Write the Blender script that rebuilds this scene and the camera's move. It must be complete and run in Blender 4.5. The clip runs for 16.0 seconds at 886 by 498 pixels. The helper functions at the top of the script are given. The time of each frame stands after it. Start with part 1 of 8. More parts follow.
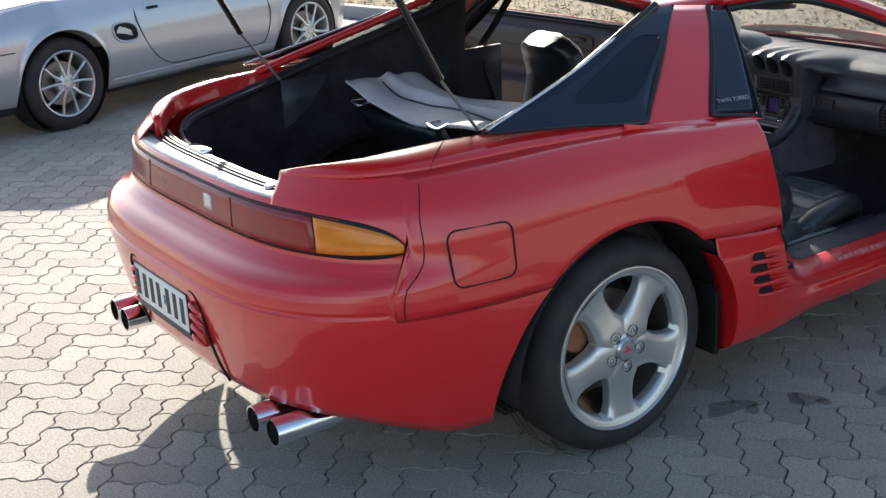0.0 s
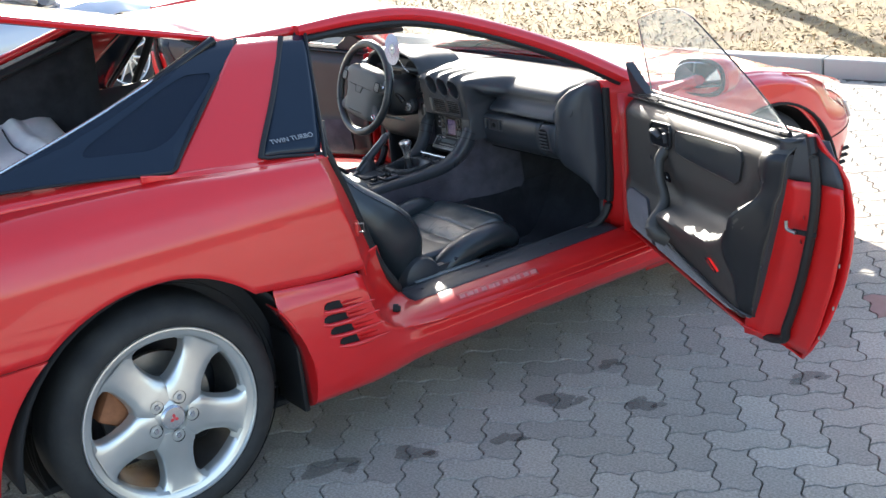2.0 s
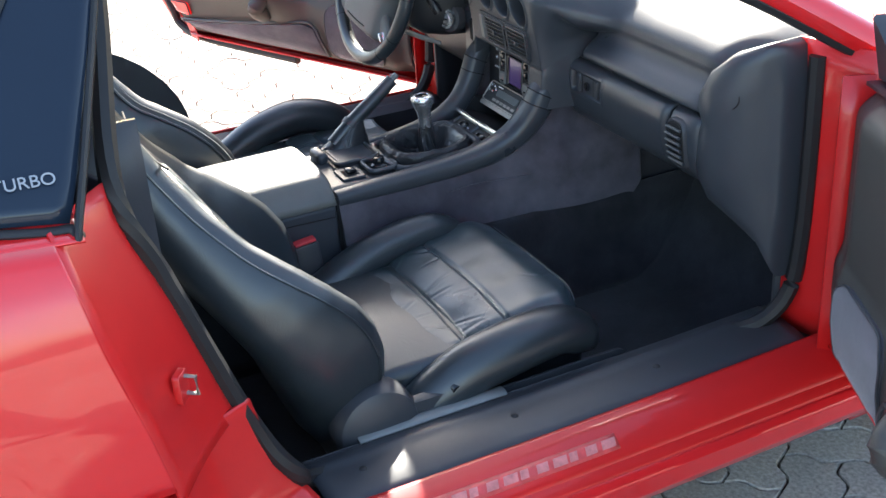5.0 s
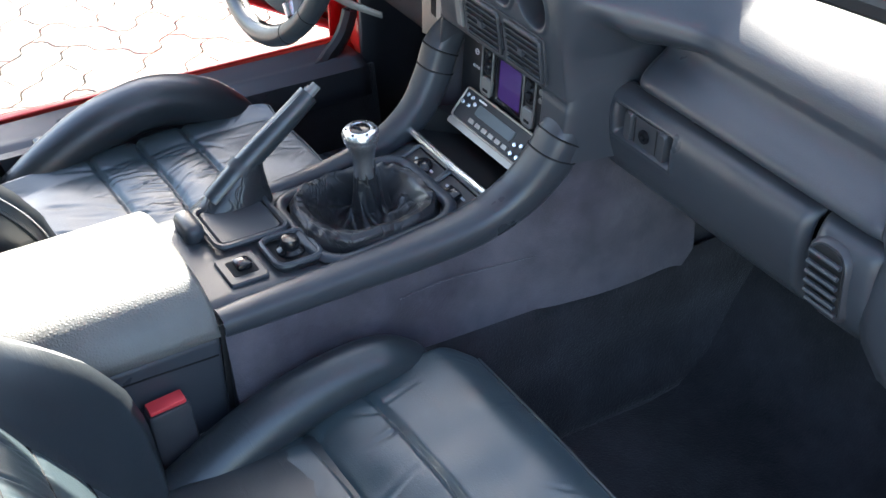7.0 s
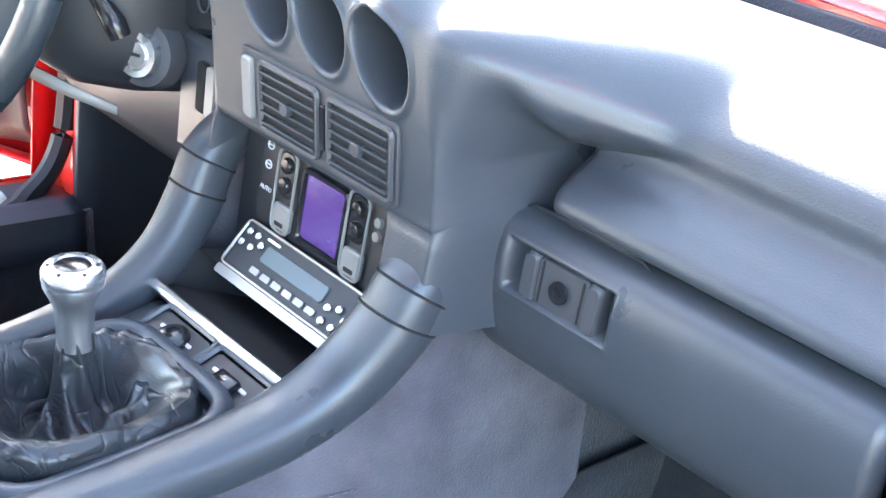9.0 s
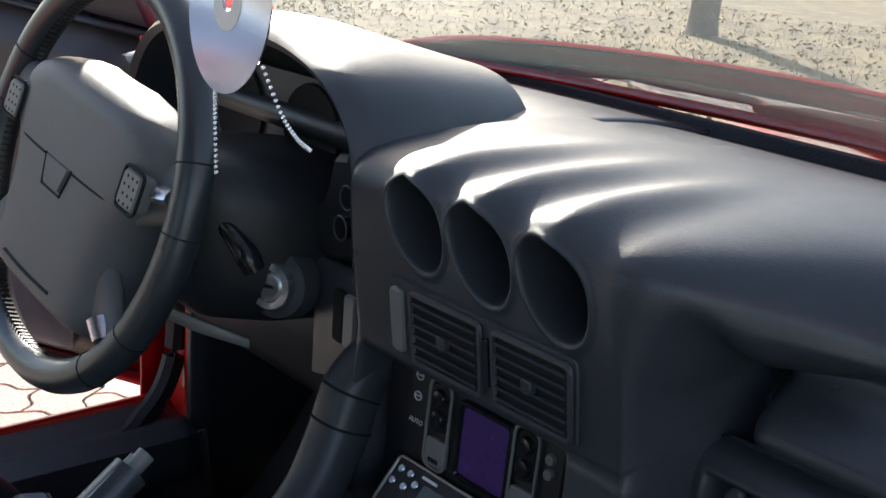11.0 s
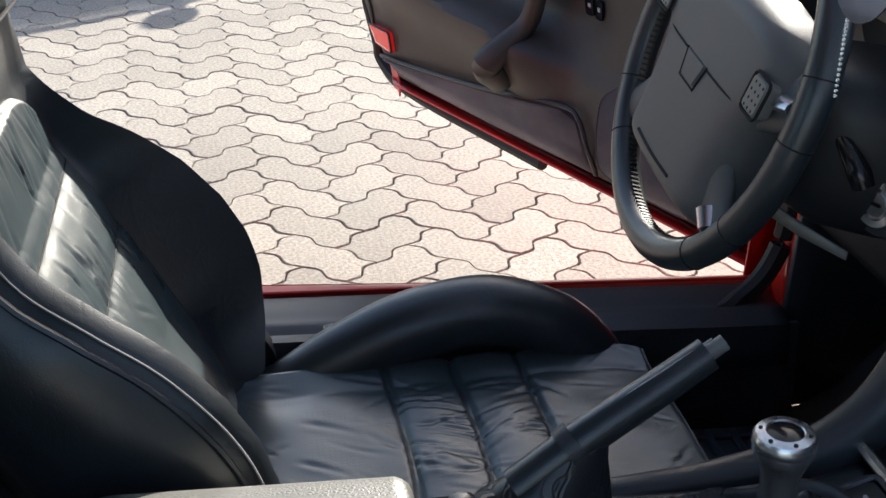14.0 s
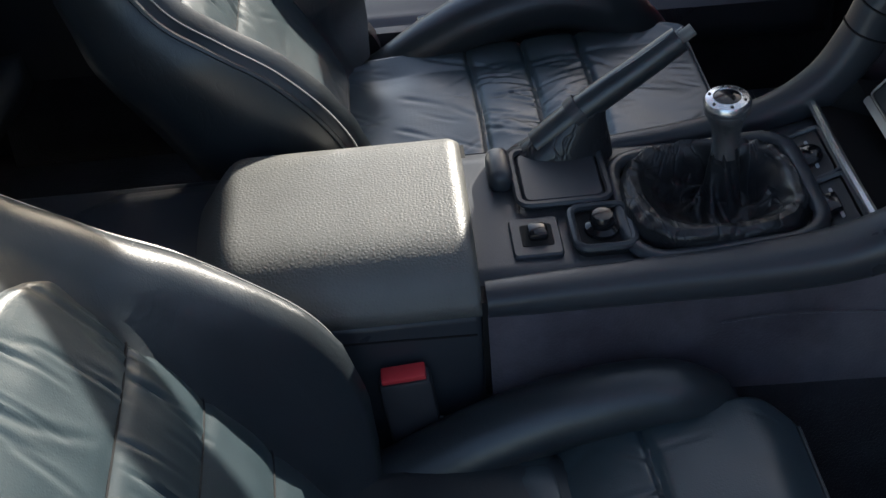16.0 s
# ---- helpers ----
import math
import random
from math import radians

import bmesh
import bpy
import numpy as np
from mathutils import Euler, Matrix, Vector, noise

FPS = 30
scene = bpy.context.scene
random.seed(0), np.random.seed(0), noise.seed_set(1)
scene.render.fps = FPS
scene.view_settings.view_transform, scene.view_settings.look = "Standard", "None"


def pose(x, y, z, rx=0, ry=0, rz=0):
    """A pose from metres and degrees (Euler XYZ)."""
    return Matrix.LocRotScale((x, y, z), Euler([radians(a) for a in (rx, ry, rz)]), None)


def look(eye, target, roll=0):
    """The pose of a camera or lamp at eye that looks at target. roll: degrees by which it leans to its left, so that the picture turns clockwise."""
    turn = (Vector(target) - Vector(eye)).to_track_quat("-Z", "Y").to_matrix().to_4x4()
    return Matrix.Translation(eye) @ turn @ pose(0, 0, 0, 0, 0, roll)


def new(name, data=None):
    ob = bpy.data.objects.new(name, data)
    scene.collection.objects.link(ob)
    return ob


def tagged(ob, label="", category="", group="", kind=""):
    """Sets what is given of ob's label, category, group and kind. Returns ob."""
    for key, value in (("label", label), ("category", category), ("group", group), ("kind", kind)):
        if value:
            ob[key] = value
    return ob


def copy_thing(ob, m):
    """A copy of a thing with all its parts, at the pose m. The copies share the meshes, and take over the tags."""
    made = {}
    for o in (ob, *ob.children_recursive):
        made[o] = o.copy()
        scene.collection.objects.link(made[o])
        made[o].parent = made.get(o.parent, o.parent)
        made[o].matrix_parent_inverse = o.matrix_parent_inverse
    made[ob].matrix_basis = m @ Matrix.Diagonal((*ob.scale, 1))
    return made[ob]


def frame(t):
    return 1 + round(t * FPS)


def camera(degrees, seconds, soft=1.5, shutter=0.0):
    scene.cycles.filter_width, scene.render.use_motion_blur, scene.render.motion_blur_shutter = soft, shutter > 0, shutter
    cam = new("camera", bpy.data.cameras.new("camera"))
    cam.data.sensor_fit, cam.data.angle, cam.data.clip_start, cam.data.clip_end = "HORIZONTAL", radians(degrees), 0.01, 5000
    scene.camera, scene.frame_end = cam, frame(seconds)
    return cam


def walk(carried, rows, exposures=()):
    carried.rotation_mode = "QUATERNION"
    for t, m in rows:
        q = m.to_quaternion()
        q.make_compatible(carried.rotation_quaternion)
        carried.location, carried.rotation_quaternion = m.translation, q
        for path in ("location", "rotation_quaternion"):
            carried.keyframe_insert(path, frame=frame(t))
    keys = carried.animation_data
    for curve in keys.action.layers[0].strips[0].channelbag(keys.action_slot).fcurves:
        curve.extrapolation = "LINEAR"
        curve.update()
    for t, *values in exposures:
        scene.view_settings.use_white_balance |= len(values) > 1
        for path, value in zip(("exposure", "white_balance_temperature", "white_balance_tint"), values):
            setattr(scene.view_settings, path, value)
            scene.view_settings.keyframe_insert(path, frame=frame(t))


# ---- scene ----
cam = camera(40.0, 16.0)
PATH = [
    (0, (3.357, -2.319, 1.827), (1.79, -1.261, 1.177), -2.9),
    (0.5, (3.609, -2.178, 1.831), (2.012, -1.159, 1.188), -2.5),
    (1, (3.804, -1.809, 1.823), (2.189, -0.802, 1.21), -3.2),
    (1.5, (3.954, -1.428, 1.809), (2.322, -0.444, 1.202), -5.9),
    (2, (3.855, -1.08, 1.788), (2.292, -0.014, 1.139), -6.0),
    (2.5, (3.795, -0.706, 1.75), (2.223, 0.329, 1.075), -4.3),
    (3, (3.545, -0.391, 1.7), (1.938, 0.568, 0.992), -4.1),
    (3.5, (3.237, -0.113, 1.657), (1.625, 0.796, 0.898), -5.0),
    (4, (2.92, 0.204, 1.644), (1.263, 0.96, 0.82), -5.1),
    (4.5, (2.59, 0.355, 1.598), (0.921, 1.044, 0.738), -4.6),
    (5, (2.178, 0.438, 1.543), (0.567, 1.189, 0.625), -3.7),
    (5.2, (2.023, 0.518, 1.538), (0.424, 1.268, 0.599), -4.5),
    (7.3, (1.077, 0.865, 1.397), (-0.267, 1.696, 0.171), -0.3),
    (7.5, (1.008, 0.903, 1.366), (-0.309, 1.719, 0.101), -1.6),
    (8, (0.878, 0.983, 1.302), (-0.328, 1.926, 0.016), 1.4),
    (8.5, (0.781, 1.02, 1.162), (-0.431, 2.178, 0.071), 7.3),
    (9, (0.73, 1.043, 1.085), (-0.529, 2.36, 0.261), 9.6),
    (9.5, (0.698, 1.034, 1.098), (-0.581, 2.403, 0.398), 8.7),
    (9.7, (0.687, 1.028, 1.105), (-0.596, 2.416, 0.453), 7.6),
    (11.8, (0.581, 1.046, 1.096), (-0.896, 2.234, 0.46), 4.5),
    (12, (0.575, 1.046, 1.093), (-0.918, 2.184, 0.404), 4.8),
    (12.5, (0.561, 1.061, 1.106), (-1.004, 2.008, 0.298), 4.7),
    (13, (0.553, 1.027, 1.119), (-1.112, 1.724, 0.259), 6.5),
    (13.5, (0.587, 1.014, 1.138), (-1.121, 1.53, 0.235), 3.5),
    (14, (0.672, 1.032, 1.156), (-1.095, 1.389, 0.29), 3.1),
    (14.5, (0.753, 1.054, 1.198), (-1.015, 1.32, 0.302), 2.1),
    (15, (0.835, 1.061, 1.255), (-0.898, 1.244, 0.275), 1.5),
    (15.5, (0.892, 1.087, 1.303), (-0.738, 1.203, 0.15), -1.0),
    (16, (0.959, 1.107, 1.357), (-0.541, 1.161, 0.035), -4.3),
]
EXPOSURES = [
    (0.0, 1.2), (1.0, 1.7), (2.0, 2.05), (3.0, 2.2), (4.0, 2.35), (5.2, 2.7), (7.3, 3.5), (8.0, 4.3), (8.6, 4.8), (9.1, 4.95), (9.5, 4.4), (9.7, 3.6), (11.8, 1.4), (12.5, 1.85), (13.0, 1.95), (13.5, 1.6), (14.5, 1.1), (15.3, 1.2), (16.0, 1.35),
]
walk(cam, [(t, look(e, g, r)) for t, e, g, r in PATH], EXPOSURES)

# ---- daylight ----
SUN_TO = Vector((-0.80, 0.45, 0.40)).normalized()
world = bpy.data.worlds.new("sky")
scene.world = world
world.use_nodes = True
wn = world.node_tree.nodes
sky = wn.new("ShaderNodeTexSky")
sky.sky_type = "NISHITA"
sky.sun_disc = False
sky.sun_elevation = math.asin(SUN_TO.z)
sky.sun_rotation = math.atan2(SUN_TO.x, SUN_TO.y)
sky.air_density, sky.dust_density = 1.0, 1.5
wn["Background"].inputs["Strength"].default_value = 0.125
world.node_tree.links.new(sky.outputs["Color"], wn["Background"].inputs["Color"])
sun_data = bpy.data.lights.new("sun", "SUN")
sun_data.energy, sun_data.angle, sun_data.color = 5.0, radians(0.53), (1.0, 0.94, 0.84)
sun = new("sun", sun_data)
sun.matrix_world = look(SUN_TO * 30, (0, 0, 0))

# ---- materials ----
def material(name, base, rough=0.5, metal=0.0, coat=0.0, vary=0.0, scale=8.0, bump=0.0, bump_scale=200.0,
             second=None, mix_scale=3.0, alpha=1.0, trans=0.0, ior=1.45, emit=None, emit_strength=0.0, per_island=0.0,
             per_object=0.0, sheen=0.0, spec=0.5, stretch=None, rough_vary=0.0):
    m = bpy.data.materials.new(name)
    m.use_nodes = True
    nt = m.node_tree
    b = nt.nodes["Principled BSDF"]
    b.inputs["Base Color"].default_value = (*base, 1)
    b.inputs["Roughness"].default_value = rough
    b.inputs["Metallic"].default_value = metal
    b.inputs["Coat Weight"].default_value = coat
    b.inputs["Coat Roughness"].default_value = 0.03
    b.inputs["Alpha"].default_value = alpha
    b.inputs["Transmission Weight"].default_value = trans
    b.inputs["IOR"].default_value = ior
    b.inputs["Sheen Weight"].default_value = sheen
    b.inputs["Specular IOR Level"].default_value = spec
    if emit:
        b.inputs["Emission Color"].default_value = (*emit, 1)
        b.inputs["Emission Strength"].default_value = emit_strength
    co = nt.nodes.new("ShaderNodeTexCoord")
    src = co.outputs["Object"]
    if stretch:
        mp = nt.nodes.new("ShaderNodeMapping")
        mp.inputs["Scale"].default_value = stretch
        nt.links.new(src, mp.inputs["Vector"])
        src = mp.outputs["Vector"]

    def noise_tex(sc, detail=5.0, roughness=0.6):
        n = nt.nodes.new("ShaderNodeTexNoise")
        n.inputs["Scale"].default_value = sc
        n.inputs["Detail"].default_value = detail
        n.inputs["Roughness"].default_value = roughness
        nt.links.new(src, n.inputs["Vector"])
        return n.outputs["Fac"]

    col = None
    if second:
        r = nt.nodes.new("ShaderNodeMix")
        r.data_type = "RGBA"
        cr = nt.nodes.new("ShaderNodeMapRange")
        cr.inputs["From Min"].default_value, cr.inputs["From Max"].default_value = 0.4, 0.62
        nt.links.new(noise_tex(mix_scale), cr.inputs["Value"])
        nt.links.new(cr.outputs["Result"], r.inputs["Factor"])
        r.inputs[6].default_value = (*base, 1)
        r.inputs[7].default_value = (*second, 1)
        col = r.outputs[2]
    if vary or per_island or per_object:
        h = nt.nodes.new("ShaderNodeHueSaturation")
        if col:
            nt.links.new(col, h.inputs["Color"])
        else:
            h.inputs["Color"].default_value = (*base, 1)
        mr = nt.nodes.new("ShaderNodeMapRange")
        mr.inputs["From Min"].default_value, mr.inputs["From Max"].default_value = 0.25, 0.75
        mr.inputs["To Min"].default_value, mr.inputs["To Max"].default_value = 1 - vary, 1 + vary
        nt.links.new(noise_tex(scale), mr.inputs["Value"])
        val = mr.outputs["Result"]
        for weight, node, out in ((per_island, "ShaderNodeNewGeometry", "Random Per Island"), (per_object, "ShaderNodeObjectInfo", "Random")):
            if weight:
                g = nt.nodes.new(node)
                m2 = nt.nodes.new("ShaderNodeMapRange")
                m2.inputs["To Min"].default_value, m2.inputs["To Max"].default_value = 1 - weight, 1 + weight
                nt.links.new(g.outputs[out], m2.inputs["Value"])
                mu = nt.nodes.new("ShaderNodeMath")
                mu.operation = "MULTIPLY"
                nt.links.new(val, mu.inputs[0])
                nt.links.new(m2.outputs["Result"], mu.inputs[1])
                val = mu.outputs[0]
        nt.links.new(val, h.inputs["Value"])
        col = h.outputs["Color"]
    if col:
        nt.links.new(col, b.inputs["Base Color"])
    if rough_vary:
        rr = nt.nodes.new("ShaderNodeMapRange")
        rr.inputs["From Min"].default_value, rr.inputs["From Max"].default_value = 0.3, 0.7
        rr.inputs["To Min"].default_value, rr.inputs["To Max"].default_value = rough - rough_vary, rough + rough_vary
        nt.links.new(noise_tex(6.0), rr.inputs["Value"])
        nt.links.new(rr.outputs["Result"], b.inputs["Roughness"])
    if bump:
        bp = nt.nodes.new("ShaderNodeBump")
        bp.inputs["Strength"].default_value = bump
        bp.inputs["Distance"].default_value = 0.002
        nt.links.new(noise_tex(bump_scale, 3.0), bp.inputs["Height"])
        nt.links.new(bp.outputs["Normal"], b.inputs["Normal"])
    return m


def grain_leather(name, base, rough, crease=0.0, holes=False, grain=420, depth=0.25, glaze=0.0):
    """Leather: fine cellular grain, soft folds, and pricked holes where the panels are perforated."""
    m = material(name, base, rough, vary=0.12, scale=14, rough_vary=0.07, spec=0.55, coat=glaze)
    m.node_tree.nodes["Principled BSDF"].inputs["Coat Roughness"].default_value = 0.32
    nt = m.node_tree
    b = nt.nodes["Principled BSDF"]
    co = nt.nodes.new("ShaderNodeTexCoord")
    v = nt.nodes.new("ShaderNodeTexVoronoi")
    v.inputs["Scale"].default_value = grain
    v.feature = "DISTANCE_TO_EDGE"
    nt.links.new(co.outputs["Object"], v.inputs["Vector"])
    b1 = nt.nodes.new("ShaderNodeBump")
    b1.inputs["Strength"].default_value, b1.inputs["Distance"].default_value = depth, 0.0008
    nt.links.new(v.outputs["Distance"], b1.inputs["Height"])
    last = b1
    if crease:
        n = nt.nodes.new("ShaderNodeTexNoise")
        n.inputs["Scale"].default_value = 16
        n.inputs["Detail"].default_value = 2
        n.inputs["Distortion"].default_value = 1.5
        mp = nt.nodes.new("ShaderNodeMapping")
        mp.inputs["Scale"].default_value = (0.6, 1.6, 1.2)
        mp.inputs["Rotation"].default_value = (0, 0, 0.5)
        nt.links.new(co.outputs["Object"], mp.inputs["Vector"])
        nt.links.new(mp.outputs["Vector"], n.inputs["Vector"])
        ab = nt.nodes.new("ShaderNodeMath")
        ab.operation = "SUBTRACT"
        ab.inputs[1].default_value = 0.5
        nt.links.new(n.outputs["Fac"], ab.inputs[0])
        ab2 = nt.nodes.new("ShaderNodeMath")
        ab2.operation = "ABSOLUTE"
        nt.links.new(ab.outputs[0], ab2.inputs[0])
        mr = nt.nodes.new("ShaderNodeMapRange")
        mr.inputs["From Max"].default_value = 0.045
        nt.links.new(ab2.outputs[0], mr.inputs["Value"])
        b2 = nt.nodes.new("ShaderNodeBump")
        b2.inputs["Strength"].default_value, b2.inputs["Distance"].default_value = crease, 0.004
        nt.links.new(mr.outputs["Result"], b2.inputs["Height"])
        nt.links.new(last.outputs["Normal"], b2.inputs["Normal"])
        last = b2
    if holes:
        h = nt.nodes.new("ShaderNodeTexVoronoi")
        h.inputs["Scale"].default_value = 170
        h.inputs["Randomness"].default_value = 0.15
        nt.links.new(co.outputs["Object"], h.inputs["Vector"])
        mr = nt.nodes.new("ShaderNodeMapRange")
        mr.inputs["From Min"].default_value, mr.inputs["From Max"].default_value = 0.15, 0.3
        nt.links.new(h.outputs["Distance"], mr.inputs["Value"])
        b3 = nt.nodes.new("ShaderNodeBump")
        b3.inputs["Strength"].default_value, b3.inputs["Distance"].default_value = 0.12, 0.0006
        nt.links.new(mr.outputs["Result"], b3.inputs["Height"])
        nt.links.new(last.outputs["Normal"], b3.inputs["Normal"])
        last = b3
    nt.links.new(last.outputs["Normal"], b.inputs["Normal"])
    return m


RED = material("red_paint", (0.62, 0.013, 0.016), 0.32, spec=0.4, coat=1.0, vary=0.05, scale=2.5, bump=0.03, bump_scale=500)
RED_DULL = material("red_jamb_paint", (0.58, 0.012, 0.012), 0.4, coat=0.4, vary=0.08, scale=5)
SILVER_PAINT = material("silver_paint", (0.50, 0.52, 0.55), 0.32, metal=0.55, coat=1.0, vary=0.03, scale=3)
RUBBER = material("tyre_rubber", (0.018, 0.018, 0.019), 0.72, vary=0.25, scale=12, bump=0.25, bump_scale=120, second=(0.030, 0.029, 0.028), mix_scale=9)
SEAL = material("rubber_seal", (0.012, 0.012, 0.013), 0.55, vary=0.15)
ALLOY = material("alloy", (0.62, 0.62, 0.60), 0.30, metal=0.75, vary=0.06, scale=10, bump=0.05, bump_scale=300)
CHROME = material("chrome", (0.85, 0.85, 0.86), 0.08, metal=1.0, vary=0.03)
SATIN = material("satin_metal", (0.62, 0.63, 0.65), 0.27, metal=0.95, vary=0.05, scale=30)
STEEL = material("dull_steel", (0.30, 0.28, 0.26), 0.45, metal=0.9, vary=0.2, scale=14)
RUST = material("rusty_caliper", (0.28, 0.11, 0.05), 0.75, vary=0.3, scale=25, bump=0.4, bump_scale=90)
# near-black, so the shade of recesses and openings is painted in; also dark small parts
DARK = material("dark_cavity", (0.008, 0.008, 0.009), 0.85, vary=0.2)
TRIM = material("dash_vinyl", (0.037, 0.042, 0.050), 0.35, vary=0.08, scale=6, bump=0.16, bump_scale=650, rough_vary=0.08)
TRIM_DOOR = material("door_vinyl", (0.055, 0.051, 0.047), 0.46, vary=0.10, scale=6, bump=0.16, bump_scale=650)
PLASTIC = material("black_plastic", (0.042, 0.044, 0.050), 0.42, vary=0.12, scale=10, bump=0.12, bump_scale=700)
GLOSS = material("gloss_black", (0.012, 0.012, 0.014), 0.14, vary=0.1)
SUEDE = material("grey_suede", (0.076, 0.070, 0.086), 0.95, vary=0.35, scale=14, bump=0.4, bump_scale=400, second=(0.034, 0.030, 0.043), mix_scale=6, sheen=0.4)
CARPET = material("dark_carpet", (0.026, 0.026, 0.032), 0.98, second=(0.009, 0.009, 0.012), mix_scale=7, vary=0.3, scale=24, bump=0.9, bump_scale=350, sheen=0.2)
LEATHER = grain_leather("black_leather", (0.020, 0.026, 0.031), 0.36, crease=0.05, glaze=0.5)
LEATHER_FOLD = grain_leather("creased_leather", (0.030, 0.047, 0.055), 0.32, crease=0.0, holes=True, glaze=0.6)
BOOT = grain_leather("boot_leather", (0.020, 0.021, 0.024), 0.34, crease=0.25)
THREAD = material("grey_thread", (0.30, 0.30, 0.30), 0.8)
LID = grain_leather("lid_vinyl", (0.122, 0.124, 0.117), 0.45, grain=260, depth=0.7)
AMBER = material("amber_lens", (0.72, 0.20, 0.008), 0.2, coat=0.5, vary=0.15, scale=18, bump=0.12, bump_scale=60)
LENS_RED = material("red_lens", (0.26, 0.010, 0.010), 0.18, coat=0.4, vary=0.18, scale=12, bump=0.08, bump_scale=70)
LENS_CLEAR = material("clear_lens", (0.62, 0.60, 0.58), 0.2, coat=1.0, vary=0.1, scale=20, bump=0.3, bump_scale=80)
REFLECTOR = material("red_reflector", (0.60, 0.02, 0.02), 0.15, coat=1.0, emit=(1.0, 0.02, 0.02), emit_strength=0.12)
TINT = material("tinted_glass", (0.016, 0.022, 0.034), 0.04, alpha=0.72)
BLACKOUT = material("black_glass_panel", (0.012, 0.020, 0.034), 0.10, spec=0.3, coat=0.15, vary=0.05)
# pale film in the glass colour stands for hazy reflections and dust
GLASS = material("hazed_glass", (0.80, 0.86, 0.84), 0.03, alpha=0.22)
WHITE = material("white_plastic", (0.78, 0.78, 0.76), 0.45, vary=0.04)
CLOTH = material("pale_shelf_cloth", (0.74, 0.73, 0.72), 0.9, vary=0.12, scale=7, bump=0.5, bump_scale=200)
BLUE = material("blue_sticker", (0.05, 0.12, 0.5), 0.5)
INK = material("black_ink", (0.02, 0.02, 0.022), 0.5)
PALE = material("pale_print", (0.45, 0.46, 0.48), 0.5)
SCREEN = material("purple_display", (0.024, 0.012, 0.058), 0.22, coat=0.6, emit=(0.10, 0.04, 0.30), emit_strength=0.03, vary=0.2, scale=40)
BUCKLE_RED = material("red_button", (0.65, 0.05, 0.06), 0.4)
GREY_STRIP = material("scuff_plate", (0.22, 0.22, 0.21), 0.42, metal=0.0, vary=0.15, scale=12)
MIRROR = material("mirror_glass", (0.9, 0.9, 0.9), 0.01, metal=1.0)
DISC_TOP = material("disc_face", (0.75, 0.75, 0.8), 0.1, metal=0.95, vary=0.1)
PAVER = material("concrete_paver", (0.345, 0.313, 0.268), 0.86, vary=0.45, scale=120, bump=0.9, bump_scale=260, second=(0.300, 0.272, 0.236), mix_scale=1.4, per_island=0.13, per_object=0.13)
PAVER_RED = material("red_paver", (0.30, 0.17, 0.15), 0.86, vary=0.16, scale=9, bump=0.7, bump_scale=160)
SAND = material("joint_sand", (0.085, 0.072, 0.055), 0.95, vary=0.3, scale=20, bump=0.8, bump_scale=220)
OIL = material("oil_stain", (0.085, 0.080, 0.072), 0.7, vary=0.4, scale=40, alpha=0.36)
KERB = material("kerb_concrete", (0.42, 0.41, 0.385), 0.88, vary=0.15, scale=5, bump=0.6, bump_scale=120, second=(0.33, 0.33, 0.30), mix_scale=2.5)
SOIL = material("dry_turf", (0.235, 0.175, 0.085), 0.95, vary=0.3, scale=5, bump=1.0, bump_scale=60, second=(0.14, 0.105, 0.06), mix_scale=3.5)
STRAW = material("dry_grass", (0.42, 0.33, 0.17), 0.9, per_island=0.4, vary=0.2, scale=2)
LEAF = material("dead_leaves", (0.25, 0.155, 0.075), 0.9, per_island=0.45, vary=0.2, scale=3)
BARK = material("bark", (0.16, 0.13, 0.10), 0.95, vary=0.3, scale=10, bump=1.0, bump_scale=40)
# near-white base: the sun's glare on the boot sill is put into the colour
SILL_GLARE = material("sill_glare", (0.72, 0.72, 0.72), 0.28, vary=0.1, scale=14)
WORN_PRINT = material("worn_print", (0.60, 0.20, 0.19), 0.5, vary=0.3, scale=60)
BLACK_TRIM = material("shroud_plastic", (0.014, 0.015, 0.018), 0.45, vary=0.12, scale=10, bump=0.1, bump_scale=700)
MAT_RUBBER = material("mat_rubber", (0.050, 0.056, 0.068), 0.42, vary=0.2, scale=14)
SOFT_TOP = material("soft_top_cloth", (0.030, 0.032, 0.036), 0.85, vary=0.15, scale=20, bump=0.3, bump_scale=400)
FAINT_PRINT = material("faint_print", (0.30, 0.31, 0.33), 0.5)
PAD = material("horn_pad_vinyl", (0.105, 0.108, 0.110), 0.50, vary=0.08, scale=8, bump=0.16, bump_scale=650)
BUTTON = material("grey_button", (0.17, 0.17, 0.165), 0.45, vary=0.08, scale=30)
STRIP = material("worn_film", (0.58, 0.065, 0.065), 0.45, vary=0.35, scale=40)
RADIO_FACE = material("radio_window", (0.085, 0.105, 0.11), 0.3, vary=0.1)
SIDE_GLASS = material("side_glass", (0.014, 0.022, 0.038), 0.04, alpha=0.50, spec=0.35)

